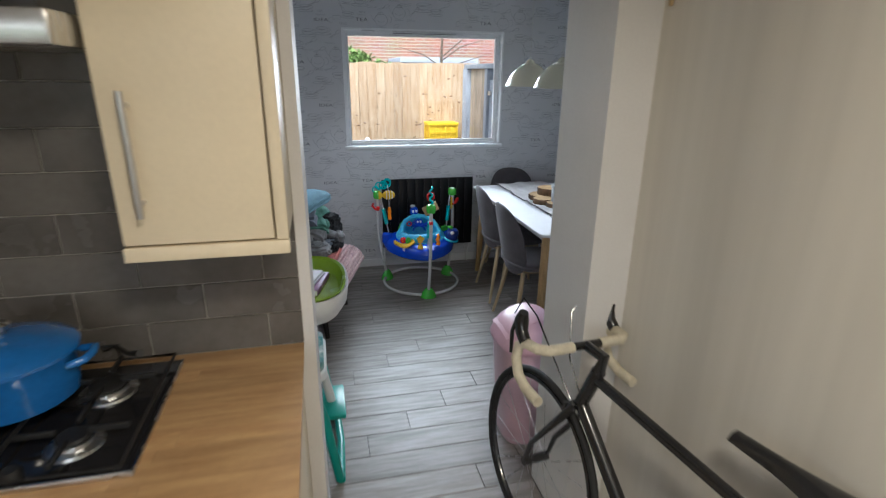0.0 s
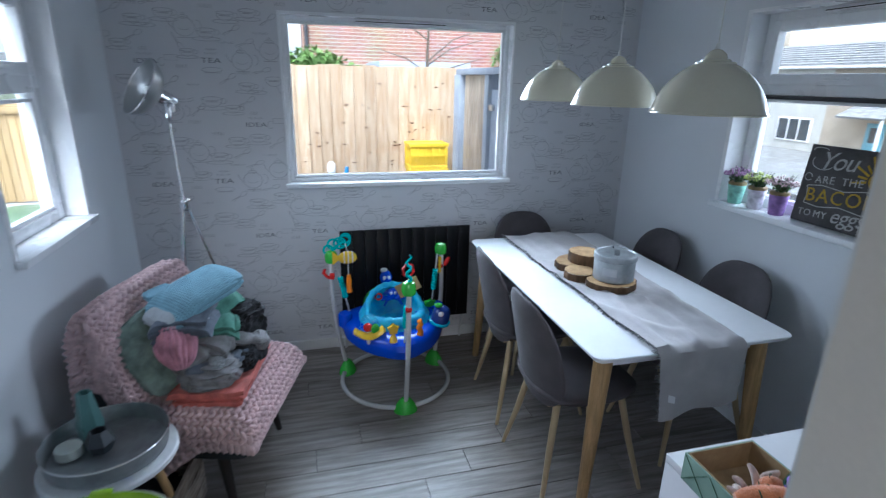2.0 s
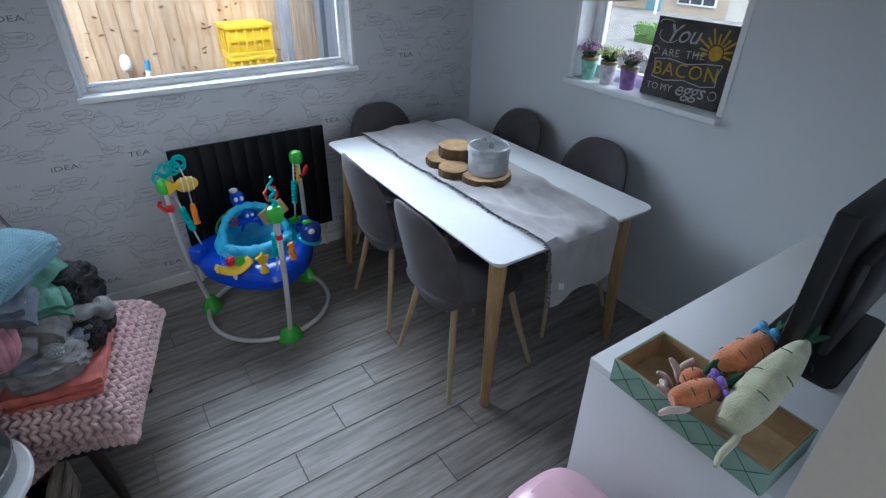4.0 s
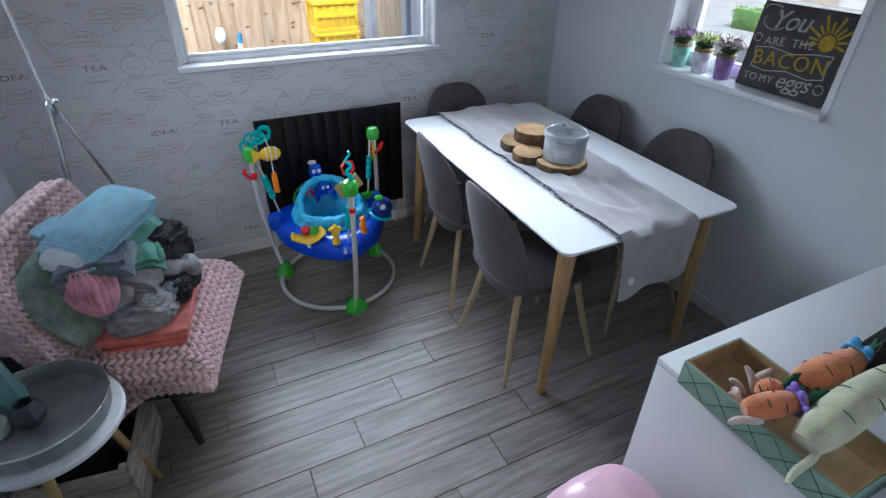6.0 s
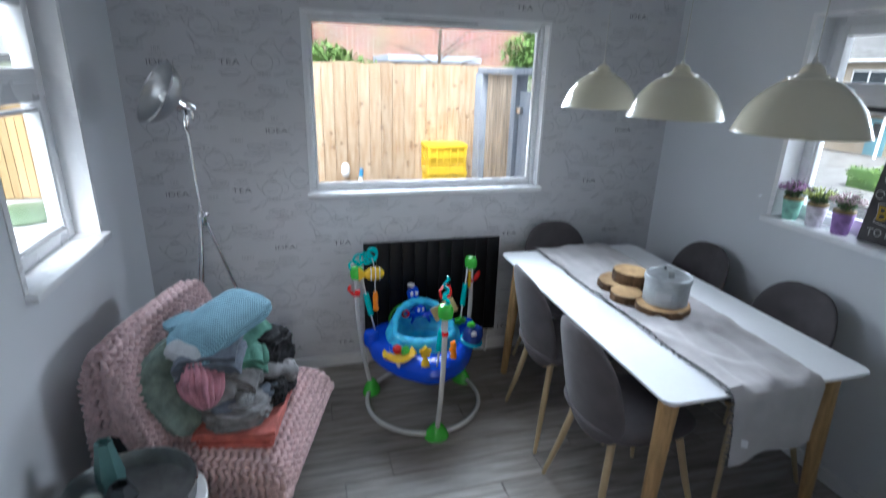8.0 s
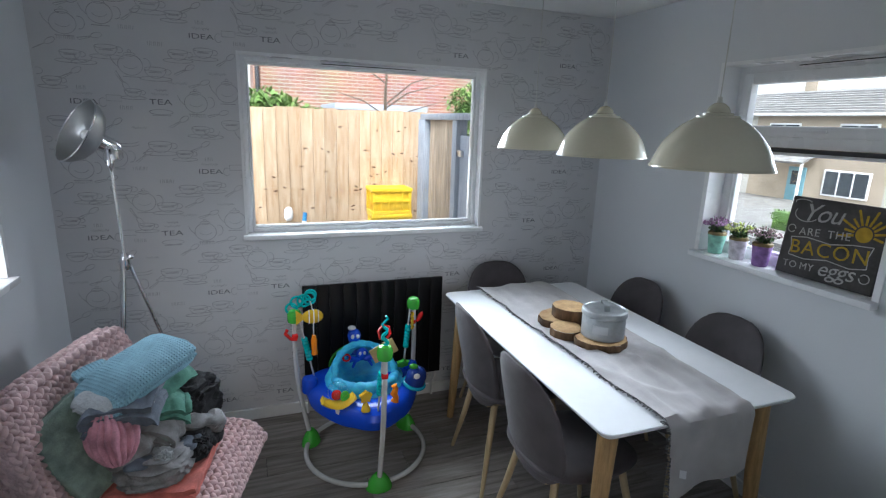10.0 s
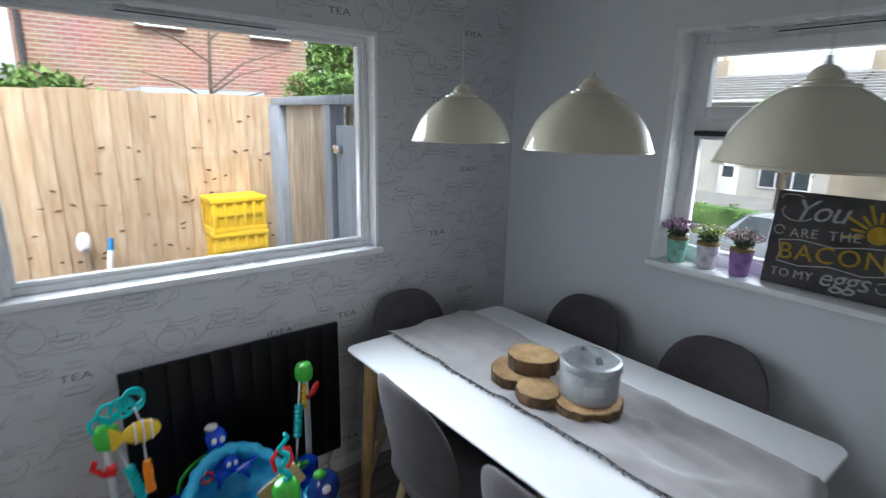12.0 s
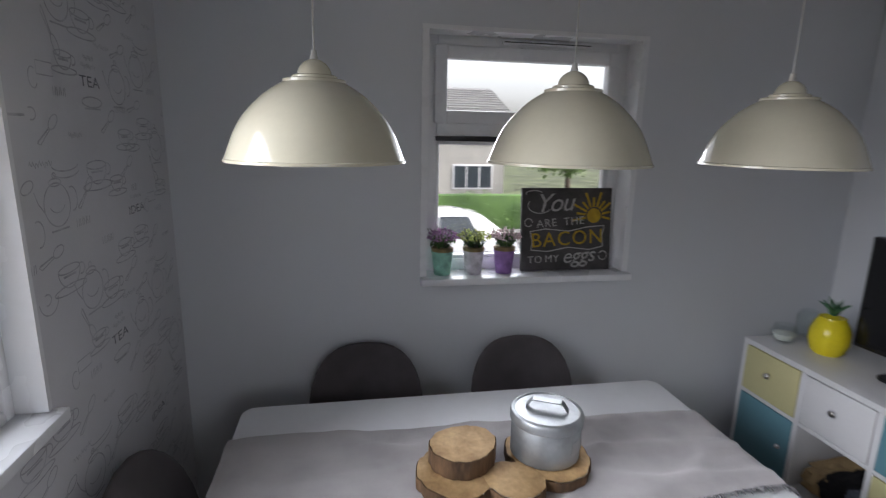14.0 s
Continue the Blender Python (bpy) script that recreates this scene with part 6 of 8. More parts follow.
def pineapple_jar():
    t = thing("pineapple_jar", pose(2.605, 2.315, SBZ), "glossy yellow pineapple-shaped jar with green leaves", "jar")
    bm = lathe(B(), [(0, 0), (0.045, 0), (0.058, 0.012), (0.069, 0.05), (0.068, 0.09), (0.055, 0.128), (0.048, 0.135), (0.045, 0.148), (0.02, 0.155), (0, 0.156)], 36)
    for v in bm.verts:
        a = math.atan2(v.co.y, v.co.x)
        k = 1 + 0.03 * math.sin(9 * a + v.co.z * 110) * math.sin(9 * a - v.co.z * 110)
        v.co.x *= k
        v.co.y *= k
    part("body", bm, "pineapple_yellow", t)
    for k in range(11):
        a, o = 2.4 * k, 0.02 + 0.002 * k
        part("leaf", tube(B(), [(0.006 * math.cos(a), 0.006 * math.sin(a), 0.154), (0.5 * o * math.cos(a), 0.5 * o * math.sin(a), 0.18), (1.6 * o * math.cos(a), 1.6 * o * math.sin(a), 0.222 - 0.003 * k)], [0.006, 0.008, 0.001], 6), "green_gloss", t)
    j = thing("glass_pot", pose(2.725, 2.40, SBZ), "cloudy rounded glass pot on the sideboard", "pot")
    part("bowl", lathe(B(), [(0, 0), (0.03, 0), (0.046, 0.02), (0.050, 0.045), (0.040, 0.07), (0.034, 0.078), (0.030, 0.076), (0.044, 0.045), (0.03, 0.012), (0, 0.01)], 26), "jar_glass", j)
    part("filling", lathe(B(), [(0, 0.012), (0.03, 0.014), (0.043, 0.04), (0, 0.055)], 20), "candle_wax", j)
    j2 = thing("glass_pot", pose(2.745, 2.27, SBZ), "tall cloudy glass pot at the wall", "pot")
    part("bowl", lathe(B(), [(0, 0), (0.04, 0), (0.045, 0.02), (0.045, 0.10), (0.03, 0.125), (0.026, 0.12), (0.04, 0.098), (0.04, 0.02), (0, 0.01)], 26), "jar_glass", j2)


pineapple_jar()


def toy_box():
    t = thing("cardboard_box", pose(1.696, 2.255, SBZ + 0.001), "open shallow cardboard box, green outside, bare brown inside", "box")
    w, d, h = 0.180, 0.36, 0.068
    for nm, lo, hi in (("side", (-w / 2, -d / 2, 0), (-w / 2 + 0.004, d / 2, h)), ("side", (w / 2 - 0.004, -d / 2, 0), (w / 2, d / 2, h)),
                       ("end", (-w / 2 + 0.0045, -d / 2, 0), (w / 2 - 0.0045, -d / 2 + 0.004, h)), ("end", (-w / 2 + 0.0045, d / 2 - 0.004, 0), (w / 2 - 0.0045, d / 2, h))):
        part(nm, box(B(), lo, hi, 0.0008), "box_green", t)
    part("lining", box(B(), (-w / 2 + 0.005, -d / 2 + 0.005, 0), (w / 2 - 0.005, d / 2 - 0.005, 0.004)), "kraft", t, "bare brown card bottom")
    for sx in (-1, 1):
        part("inner_wall", box(B(), (sx * (w / 2 - 0.0062) - 0.001, -d / 2 + 0.006, 0.005), (sx * (w / 2 - 0.0062) + 0.001, d / 2 - 0.006, h + 0.001)), "kraft", t)
        part("inner_wall", box(B(), (-w / 2 + 0.008, sx * (d / 2 - 0.0062) - 0.001, 0.005), (w / 2 - 0.008, sx * (d / 2 - 0.0062) + 0.001, h + 0.001)), "kraft", t)
    for k in range(5):
        y = -d / 2 + 0.004 + k * 0.071
        part("print_line", tube(B(), [(-w / 2 - 0.0004, y, 0.003), (-w / 2 - 0.0004, y + 0.068, h - 0.003)], 0.0009, 4), "plush_green", t)
        part("print_line", tube(B(), [(-w / 2 - 0.0004, y + 0.068, 0.003), (-w / 2 - 0.0004, y, h - 0.003)], 0.0009, 4), "plush_green", t)

    def plush(name, m, length, r, mat_, label, tip, leafy=True, bow=None):
        p = thing(name, m, label, "soft toy", "soft vegetable toys in the box")
        n = 12
        part("body", tube(B(), [(0, 0, length * k / n) for k in range(n + 1)], [r * (0.12 + 0.88 * math.sin(math.pi * min(1, (0.06 + k / n * 0.95)) ** tip) ** 0.55) for k in range(n + 1)], 16), mat_, p)
        for k in range(10):
            z = length * (0.25 + 0.06 * k)
            part("stitch_line", tube(B(), [(r * 0.985 * math.cos(radians(a)), r * 0.985 * math.sin(radians(a)), z) for a in range(97 * k % 360, 97 * k % 360 + 46, 10)], 0.0013, 4), "plush_green", p)
        if leafy:
            for k in range(4):
                part("leaf", tube(B(), [(0, 0, length * 0.96), (0.010 * math.cos(1.6 * k), 0.010 * math.sin(1.6 * k), length + 0.018), (0.022 * math.cos(1.6 * k), 0.022 * math.sin(1.6 * k), length + 0.034)], [0.006, 0.008, 0.003], 8), "plush_green", p)
        if bow:
            b = part("bow", tube(B(), [(r * 0.93 * math.cos(radians(a)), r * 0.93 * math.sin(radians(a)), length * 0.80) for a in range(0, 360, 20)], 0.0055, 7, closed=True), bow, p, "satin ribbon tied round the toy")
            for a in (70, 110, 160, 290):
                part("bow_loop", ball(B(), (r * 1.2 * math.cos(radians(a)), r * 1.2 * math.sin(radians(a)), length * 0.80), (0.011, 0.011, 0.007), 10, 7), bow, b)
    def lay(a, c):
        d = Vector(c) - Vector(a)
        return Matrix.Translation(Vector(a) + Vector((-0.008, 0.042, -0.025))) @ d.to_track_quat("Z", "Y").to_matrix().to_4x4()
    plush("carrot_toy", lay((1.597, 2.236, 0.932), (1.715, 2.186, 0.955)), 0.125, 0.027, "plush_orange", "orange plush carrot with a purple bow", 0.9, True, "ribbon_purple")
    plush("carrot_toy", lay((1.735, 2.228, 0.945), (1.93, 2.195, 0.995)), 0.185, 0.034, "plush_orange", "large orange plush carrot with a blue bow", 0.8, True, "ribbon_blue")
    plush("parsnip_toy", lay((1.63, 2.135, 0.93), (1.83, 2.135, 1.01)), 0.27, 0.040, "plush_cream", "cream plush parsnip lying across the box", 0.75, True)
    plush("tomato_toy", lay((1.685, 2.262, 0.905), (1.71, 2.235, 0.945)), 0.055, 0.026, "plush_orange", "small red-orange plush vegetable", 1.0, True)
    limbs = (((1.655, 2.275, 0.885), (1.66, 2.30, 0.90)), ((1.685, 2.285, 0.88), (1.672, 2.315, 0.905)), ((1.70, 2.275, 0.89), (1.70, 2.31, 0.935)), ((1.71, 2.285, 0.905), (1.755, 2.29, 0.925)),
             ((1.64, 2.25, 0.89), (1.628, 2.285, 0.915)), ((1.612, 2.205, 0.925), (1.552, 2.23, 0.925)), ((1.66, 2.12, 0.915), (1.545, 2.10, 0.915)))
    for k, (a, c) in enumerate(limbs):
        n = math.dist(a, c)
        solo("plush_root", tube(B(), [(0.003 * math.sin(6 * q), 0.005 * math.sin(4 * q), n * q) for q in [i / 8 for i in range(9)]], [0.0058, 0.0068, 0.0074, 0.0078, 0.0078, 0.0078, 0.0074, 0.0064, 0.0036], 12), "plush_cream" if k == 6 else "plush_pink", "small soft plush root limb", "soft toy", "plush limbs in the box", matrix=lay(a, c))


toy_box()


# ---------------------------------------------------------------- kitchen
WTZ = 0.92


def kitchen_units():
    t = thing("base_cabinet", pose(0, 0, 0), "cream gloss kitchen base cabinet under the worktop", "cabinet")
    part("carcass", box(B(), (-1.68, 1.18, 0.10), (0.40, 1.698, WTZ - 0.04), 0.002), "cream_gloss", t)
    part("end_panel", box(B(), (0.402, 1.16, 0.0), (0.422, 1.698, WTZ - 0.04), 0.002), "cream_gloss", t)
    part("plinth", box(B(), (-1.68, 1.22, 0.0), (0.401, 1.24, 0.10)), "cream_gloss", t)
    for k in range(3):
        x0 = -1.66 + k * 0.66
        d = part("door", box(B(), (x0, 1.138, 0.11), (x0 + 0.65, 1.158, WTZ - 0.05), 0.003), "cream_gloss", t)
        part("handle", tube(B(), [(x0 + 0.6, 1.115, 0.55), (x0 + 0.6, 1.115, 0.80)], 0.006, 8), "steel", d)
    wt = thing("worktop", pose(0, 0, 0), "oak block worktop made of glued staves", "worktop")
    part("substrate", box(B(), (-1.68, 1.102, WTZ - 0.038), (0.433, 1.697, WTZ - 0.004), 0.001), "oak_block", wt)
    rng = random.Random(8)
    y = 1.10
    while y < 1.69:
        x = 0.435
        y1 = min(y + 0.05, 1.698)
        while x > -1.2:
            ln = rng.uniform(0.22, 0.5)
            x1 = max(x - ln, -1.68)
            part("stave", box(B(), (x1 + 0.0003, y + 0.0003, WTZ - 0.0035), (x - 0.0003, y1 - 0.0003, WTZ)), "oak_block", wt, smooth=False)
            x = x1
        y = y1
    u = thing("wall_cabinet", pose(0.07, 1.398, 1.305), "cream gloss wall cabinet with a long bar handle", "cabinet")
    part("carcass", box(B(), (0.062, 0.022, 0.0), (0.365, 0.299, 0.72), 0.002), "cream_gloss", u)
    part("light_pelmet", box(B(), (0.055, -0.004, -0.012), (0.37, 0.02, 0.018), 0.003), "cream_gloss", u)
    part("side_frame", box(B(), (0.345, -0.004, 0.019), (0.37, 0.02, 0.72), 0.003), "cream_gloss", u)
    d = part("door", box(B(), (0.058, -0.002, 0.022), (0.341, 0.019, 0.72), 0.004), "cream_gloss", u)
    part("handle", tube(B(), [(0.108, -0.034, 0.085), (0.108, -0.034, 0.315)], 0.0065, 12), "steel", d, "brushed steel bar handle")
    for z in (0.11, 0.29):
        part("handle_post", tube(B(), [(0.108, -0.033, z), (0.108, 0.0, z)], 0.0045, 8), "steel", d)
    h = thing("cooker_hood", pose(-0.18, 1.70, 1.69), "brushed steel cooker hood over the hob", "cooker hood")
    part("canopy", box(B(), (-0.3, -0.40, 0), (0.3, -0.002, 0.055), 0.006), "steel", h)
    part("chimney", box(B(), (-0.13, -0.28, 0.056), (0.13, -0.002, 0.54), 0.004), "steel", h)


kitchen_units()


def hob():
    x0, x1, y0, y1 = -0.465, 0.122, 1.235, 1.655
    t = thing("gas_hob", pose(0, 0, WTZ + 0.001), "black glass gas hob with steel trim and iron pan supports", "hob")
    part("glass_plate", box(B(), (x0, y0, 0), (x1, y1, 0.008), 0.003), "black_glass", t)
    part("trim", box(B(), (x0, y0 - 0.006, 0), (x1, y0 - 0.0005, 0.012), 0.002), "steel", t)
    part("trim", box(B(), (x1 + 0.0005, y0 - 0.006, 0), (x1 + 0.006, y1, 0.010), 0.002), "steel", t)
    for bx in (-0.305, -0.01):
        for by, r in ((1.34, 0.036), (1.53, 0.045)):
            b = part("burner", lathe(B(), [(0, 0.008), (r + 0.018, 0.008), (r + 0.016, 0.014), (r, 0.017), (r, 0.026), (0, 0.026)], 28, (bx, by, 0)), "steel", t)
            part("burner_cap", lathe(B(), [(0, 0.0265), (r * 0.9, 0.0265), (r * 0.92, 0.031), (r * 0.8, 0.035), (0, 0.036)], 28, (bx, by, 0)), "cast_iron", b)
        g = B()
        for by in (1.34, 1.53):
            for a in (0, 90, 180, 270):
                c, s = math.cos(radians(a)), math.sin(radians(a))
                box(g, (-0.004, 0.03, 0.036), (0.004, 0.105, 0.048), 0.001, 1, Matrix.Translation((bx, by, 0)) @ pose(0, 0, 0, 0, 0, a))
        tube(g, [(bx - 0.12, 1.225, 0.03), (bx + 0.12, 1.225, 0.03), (bx + 0.12, 1.645, 0.03), (bx - 0.12, 1.645, 0.03)], 0.005, 6, closed=True)
        part("pan_support", g, "cast_iron", t)
    for k in range(4):
        part("control_knob", lathe(B(), [(0, 0.008), (0.019, 0.008), (0.018, 0.024), (0.014, 0.03), (0, 0.03)], 20, (-0.13 + 0.048 * k - 0.1, 1.26, 0)), "cast_iron", t)
    p = thing("casserole_pot", pose(-0.165, 1.475, WTZ + 0.05), "blue enamelled iron casserole with a lid", "pot")
    part("body", lathe(B(), [(0, 0), (0.10, 0), (0.12, 0.012), (0.128, 0.06), (0.13, 0.108), (0.133, 0.112), (0.126, 0.112), (0.12, 0.02), (0, 0.012)], 44), "blue_enamel", p)
    part("lid", lathe(B(), [(0.136, 0.111), (0.136, 0.118), (0.125, 0.128), (0.08, 0.148), (0.03, 0.156), (0, 0.157)], 44), "blue_enamel", p)
    part("lid_knob", lathe(B(), [(0, 0.157), (0.01, 0.157), (0.011, 0.165), (0.021, 0.17), (0.023, 0.18), (0.018, 0.186), (0, 0.187)], 22), "steel", p, "steel lid knob")
    for s in (-1, 1):
        part("handle", tube(B(), [(s * 0.128, -0.04, 0.09), (s * 0.158, -0.03, 0.096), (s * 0.165, 0, 0.098), (s * 0.158, 0.03, 0.096), (s * 0.128, 0.04, 0.09)], 0.009, 10), "blue_enamel", p)
    s = thing("spatula", pose(0.02, 1.60, WTZ + 0.05, 0, 0, -55), "black plastic spatula lying across the pan support", "spatula")
    part("shaft", tube(B(), [(-0.10, 0, 0.004), (0, 0, 0.02), (0.09, 0, 0.055)], [0.004, 0.006, 0.009], 8), "cast_iron", s)
    part("blade", box(B(), (-0.16, -0.028, 0.0), (-0.10, 0.028, 0.004), 0.0015), "cast_iron", s)


hob()
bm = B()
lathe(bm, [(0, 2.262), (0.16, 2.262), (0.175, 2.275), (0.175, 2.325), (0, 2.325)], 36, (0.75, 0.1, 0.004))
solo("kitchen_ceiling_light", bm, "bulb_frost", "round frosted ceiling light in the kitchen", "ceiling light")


def pull_cord():
    t = thing("pull_cord", pose(1.452, 1.66, 0), "thin light pull cord with a small toggle by the wall", "pull cord")
    part("cord", tube(B(), [(0, 0, CEIL), (0, 0, 1.88)], 0.0015, 6), "pale_cable", t)
    part("toggle", lathe(B(), [(0, 1.83), (0.006, 1.832), (0.007, 1.85), (0.003, 1.88), (0, 1.882)], 12), "kraft", t)


pull_cord()


def bicycle():
    """Local x across, y ahead, z up; the front wheel and bars are turned a little to the left."""
    t = thing("road_bicycle", pose(1.185, 1.735, 0.0, 0, 3, 12), "black road bicycle with cream bar tape leaning on the wall", "bicycle")
    front, rear, wr = Vector((0, 0, 0.335)), Vector((0, -0.98, 0.335)), 0.325
    head_t, head_b = Vector((0, -0.235, 0.825)), Vector((0, -0.185, 0.685))
    seat_t, bb = Vector((0, -0.80, 0.75)), Vector((0, -0.62, 0.27))
    part("top_tube", tube(B(), [head_t + Vector((0, 0, -0.03)), seat_t], 0.0165, 12), "bike_black", t)
    part("down_tube", tube(B(), [head_b, bb], 0.021, 12), "bike_black", t)
    part("seat_tube", tube(B(), [seat_t + Vector((0, -0.01, 0.03)), bb], 0.0165, 12), "bike_black", t)
    part("head_tube", tube(B(), [head_t, head_b], 0.022, 14), "bike_black", t)
    for s in (-1, 1):
        part("seat_stay", tube(B(), [seat_t, rear + Vector((s * 0.06, 0, 0))], 0.008, 8), "bike_black", t)
        part("chain_stay", tube(B(), [bb, rear + Vector((s * 0.06, 0, 0))], 0.010, 8), "bike_black", t)
    steer = Matrix.Translation(head_b) @ Matrix.Rotation(radians(-2), 4, (head_t - head_b).normalized()) @ Matrix.Translation(-head_b)
    for s in (-1, 1):
        part("fork_blade", tube(B(), [head_b + Vector((s * 0.02, 0.005, -0.01)), head_b + Vector((s * 0.045, 0.02, -0.05)), front + Vector((s * 0.05, -0.03, 0.1)), front + Vector((s * 0.05, 0, 0))], [0.014, 0.014, 0.010, 0.007], 10), "bike_black", t, "", True, steer)

    def wheel(c, m):
        ty = part("tyre", tube(B(), [c + Vector((0, wr * math.cos(radians(a)), wr * math.sin(radians(a)))) for a in range(0, 360, 5)], 0.0125, 10, closed=True), "tyre", t, "", True, m)
        part("rim", tube(B(), [c + Vector((0, (wr - 0.022) * math.cos(radians(a)), (wr - 0.022) * math.sin(radians(a)))) for a in range(0, 360, 5)], 0.0105, 8, closed=True), "bike_black", ty)
        sp = B()
        for k in range(20):
            a = radians(18 * k)
            s = 0.03 if k % 2 else -0.03
            tube(sp, [c + Vector((s, 0.02 * math.cos(a + 0.5), 0.02 * math.sin(a + 0.5))), c + Vector((0, (wr - 0.03) * math.cos(a), (wr - 0.03) * math.sin(a)))], 0.0012, 4)
        part("spokes", sp, "steel", ty)
        part("hub", tube(B(), [c + Vector((-0.05, 0, 0)), c + Vector((0.05, 0, 0))], 0.017, 12), "bike_black", ty)
    wheel(front, steer)
    wheel(rear, None)
    part("brake_caliper", tube(B(), [head_b + Vector((-0.035, 0.03, -0.07)), head_b + Vector((-0.03, 0.035, -0.02)), head_b + Vector((0.03, 0.035, -0.02)), head_b + Vector((0.035, 0.03, -0.07))], 0.009, 8), "bike_black", t, "", True, steer)
    hb = Vector((0, -0.165, 0.875))
    part("stem", tube(B(), [head_t, head_t + Vector((0, -0.012, 0.05)), hb], [0.019, 0.019, 0.016], 12), "bike_black", t, "", True, steer)
    part("handlebar", tube(B(), [hb + Vector((-0.10, 0, 0)), hb + Vector((0.10, 0, 0))], 0.0135, 12), "bike_black", t, "", True, steer)
    for s in (-1, 1):
        pts = [hb + Vector((s * x * 0.84, y, z)) for x, y, z in ((0.06, 0, 0), (0.16, 0.0, 0.0), (0.195, 0.02, 0), (0.205, 0.07, -0.003), (0.208, 0.10, -0.025), (0.21, 0.105, -0.07), (0.212, 0.08, -0.115), (0.214, 0.03, -0.135), (0.215, -0.04, -0.14))]
        part("bar_tape", tube(B(), pts, 0.0165, 12), "bar_tape", t, "cream wrapped drop bar", True, steer)
        hood = part("brake_hood", tube(B(), [hb + Vector((s * 0.173, 0.07, -0.003)), hb + Vector((s * 0.171, 0.10, 0.022)), hb + Vector((s * 0.171, 0.108, 0.062)), hb + Vector((s * 0.171, 0.10, 0.085))], [0.018, 0.020, 0.022, 0.015], 12), "bike_black", t, "", True, steer)
        part("brake_lever", tube(B(), [hb + Vector((s * 0.171, 0.125, 0.06)), hb + Vector((s * 0.172, 0.15, 0.0)), hb + Vector((s * 0.175, 0.14, -0.07))], [0.008, 0.007, 0.005], 8), "bike_black", hood)
        part("brake_cable", tube(B(), [hb + Vector((s * 0.171, 0.15, 0.06)), hb + Vector((s * 0.13, 0.17, 0.10)), hb + Vector((s * 0.07, 0.17, 0.03)), hb + Vector((s * 0.03, 0.10, -0.10)), head_b + Vector((s * 0.02, 0.03, 0.0))], 0.0027, 6), "bike_black", t, "", True, steer)
    part("seatpost", tube(B(), [seat_t, seat_t + Vector((0, -0.035, 0.12))], 0.0135, 10), "bike_black", t)

    def sad(u, v):
        a = 2 * u - 1
        hw = 0.018 + 0.055 * max(0, (v - 0.35) / 0.65) ** 1.5
        return (a * hw, -0.66 - 0.27 * v, 0.905 - 0.022 * a * a * (0.6 + v) + 0.012 * v)
    part("saddle", shell(B(), sad, 10, 18, 0.02), "bike_black", t, "slim black saddle")
    part("crank", tube(B(), [bb + Vector((0.05, 0, 0)), bb + Vector((0.06, 0.12, -0.11))], 0.010, 8), "steel", t)
    part("chainring", tube(B(), [bb + Vector((0.045, 0.095 * math.cos(radians(a)), 0.095 * math.sin(radians(a)))) for a in range(0, 360, 12)], 0.005, 6, closed=True), "steel", t)


bicycle()


# ---------------------------------------------------------------- outside, back and side yard
def fence_run(name, start, end, z0, z1, label, knots=True, wood="fence_wood"):
    """Overlapping upright boards between two points, with rails behind."""
    a, b = Vector((*start, 0)), Vector((*end, 0))
    L = (b - a).length
    ang = math.degrees(math.atan2(b.y - a.y, b.x - a.x))
    t = thing(name, pose(a.x, a.y, z0, 0, 0, ang), label, "fence")
    rng = random.Random(len(label))
    h = z1 - z0
    n = int(L / 0.098)
    meshes = []
    for k in range(3):
        bm = B()
        box(bm, (0, -0.006, 0), (0.112, 0.006, h), 0.002, 1)
        for v in bm.verts:
            v.co.y += -0.012 * v.co.x / 0.112
        o = part("board", bm, wood, t)
        meshes.append(o.data)
        o.matrix_basis = pose(k * 0.098, 0, rng.uniform(-0.006, 0.006))
    for k in range(3, n):
        o = new("board", meshes[k % 3])
        o.parent = t
        o.matrix_basis = pose(k * 0.098, 0, rng.uniform(-0.007, 0.007))
    for z in (0.25, 0.9, 1.5):
        if z < h:
            part("rail", box(B(), (0, 0.02, z), (L, 0.055, z + 0.07), 0.003), "fence_wood", t)
    if not knots:
        part("cap_rail", box(B(), (0, -0.06, h - 0.14), (L, -0.025, h - 0.05), 0.004), wood, t)
    if knots:
        for k in range(150):
            x, z = rng.uniform(0.05, L - 0.05), rng.uniform(0.1, h - 0.1)
            if k % 3 == 0:
                z = h * rng.choice((0.45, 0.62, 0.8)) + rng.uniform(-0.03, 0.03)
            bm = lathe(B(), [(0, 0), (0.011, 0), (0.0, 0.002)], 10, squash=(1 + rng.random(), 0.6))
            part("knot", bm, "knot", t, "", True, pose(x, -0.012 - 0.012 * ((x % 0.098) / 0.112) - 0.003, z, 90, rng.uniform(-30, 30), 0))


fence_run("board_fence", (-0.10, 6.45), (2.55, 6.45), 0.0, 1.76, "tall brown overlapping board fence with dark knots")
fence_run("side_fence", (-0.13, 9.70), (-0.13, 6.48), 0.0, 1.76, "brown board fence along the side of the yard", False)
fence_run("far_fence", (-6.0, 9.75), (-0.15, 9.75), -0.02, 1.28, "pale yellow upright board fence at the end of the decking", False, "yellow_board")


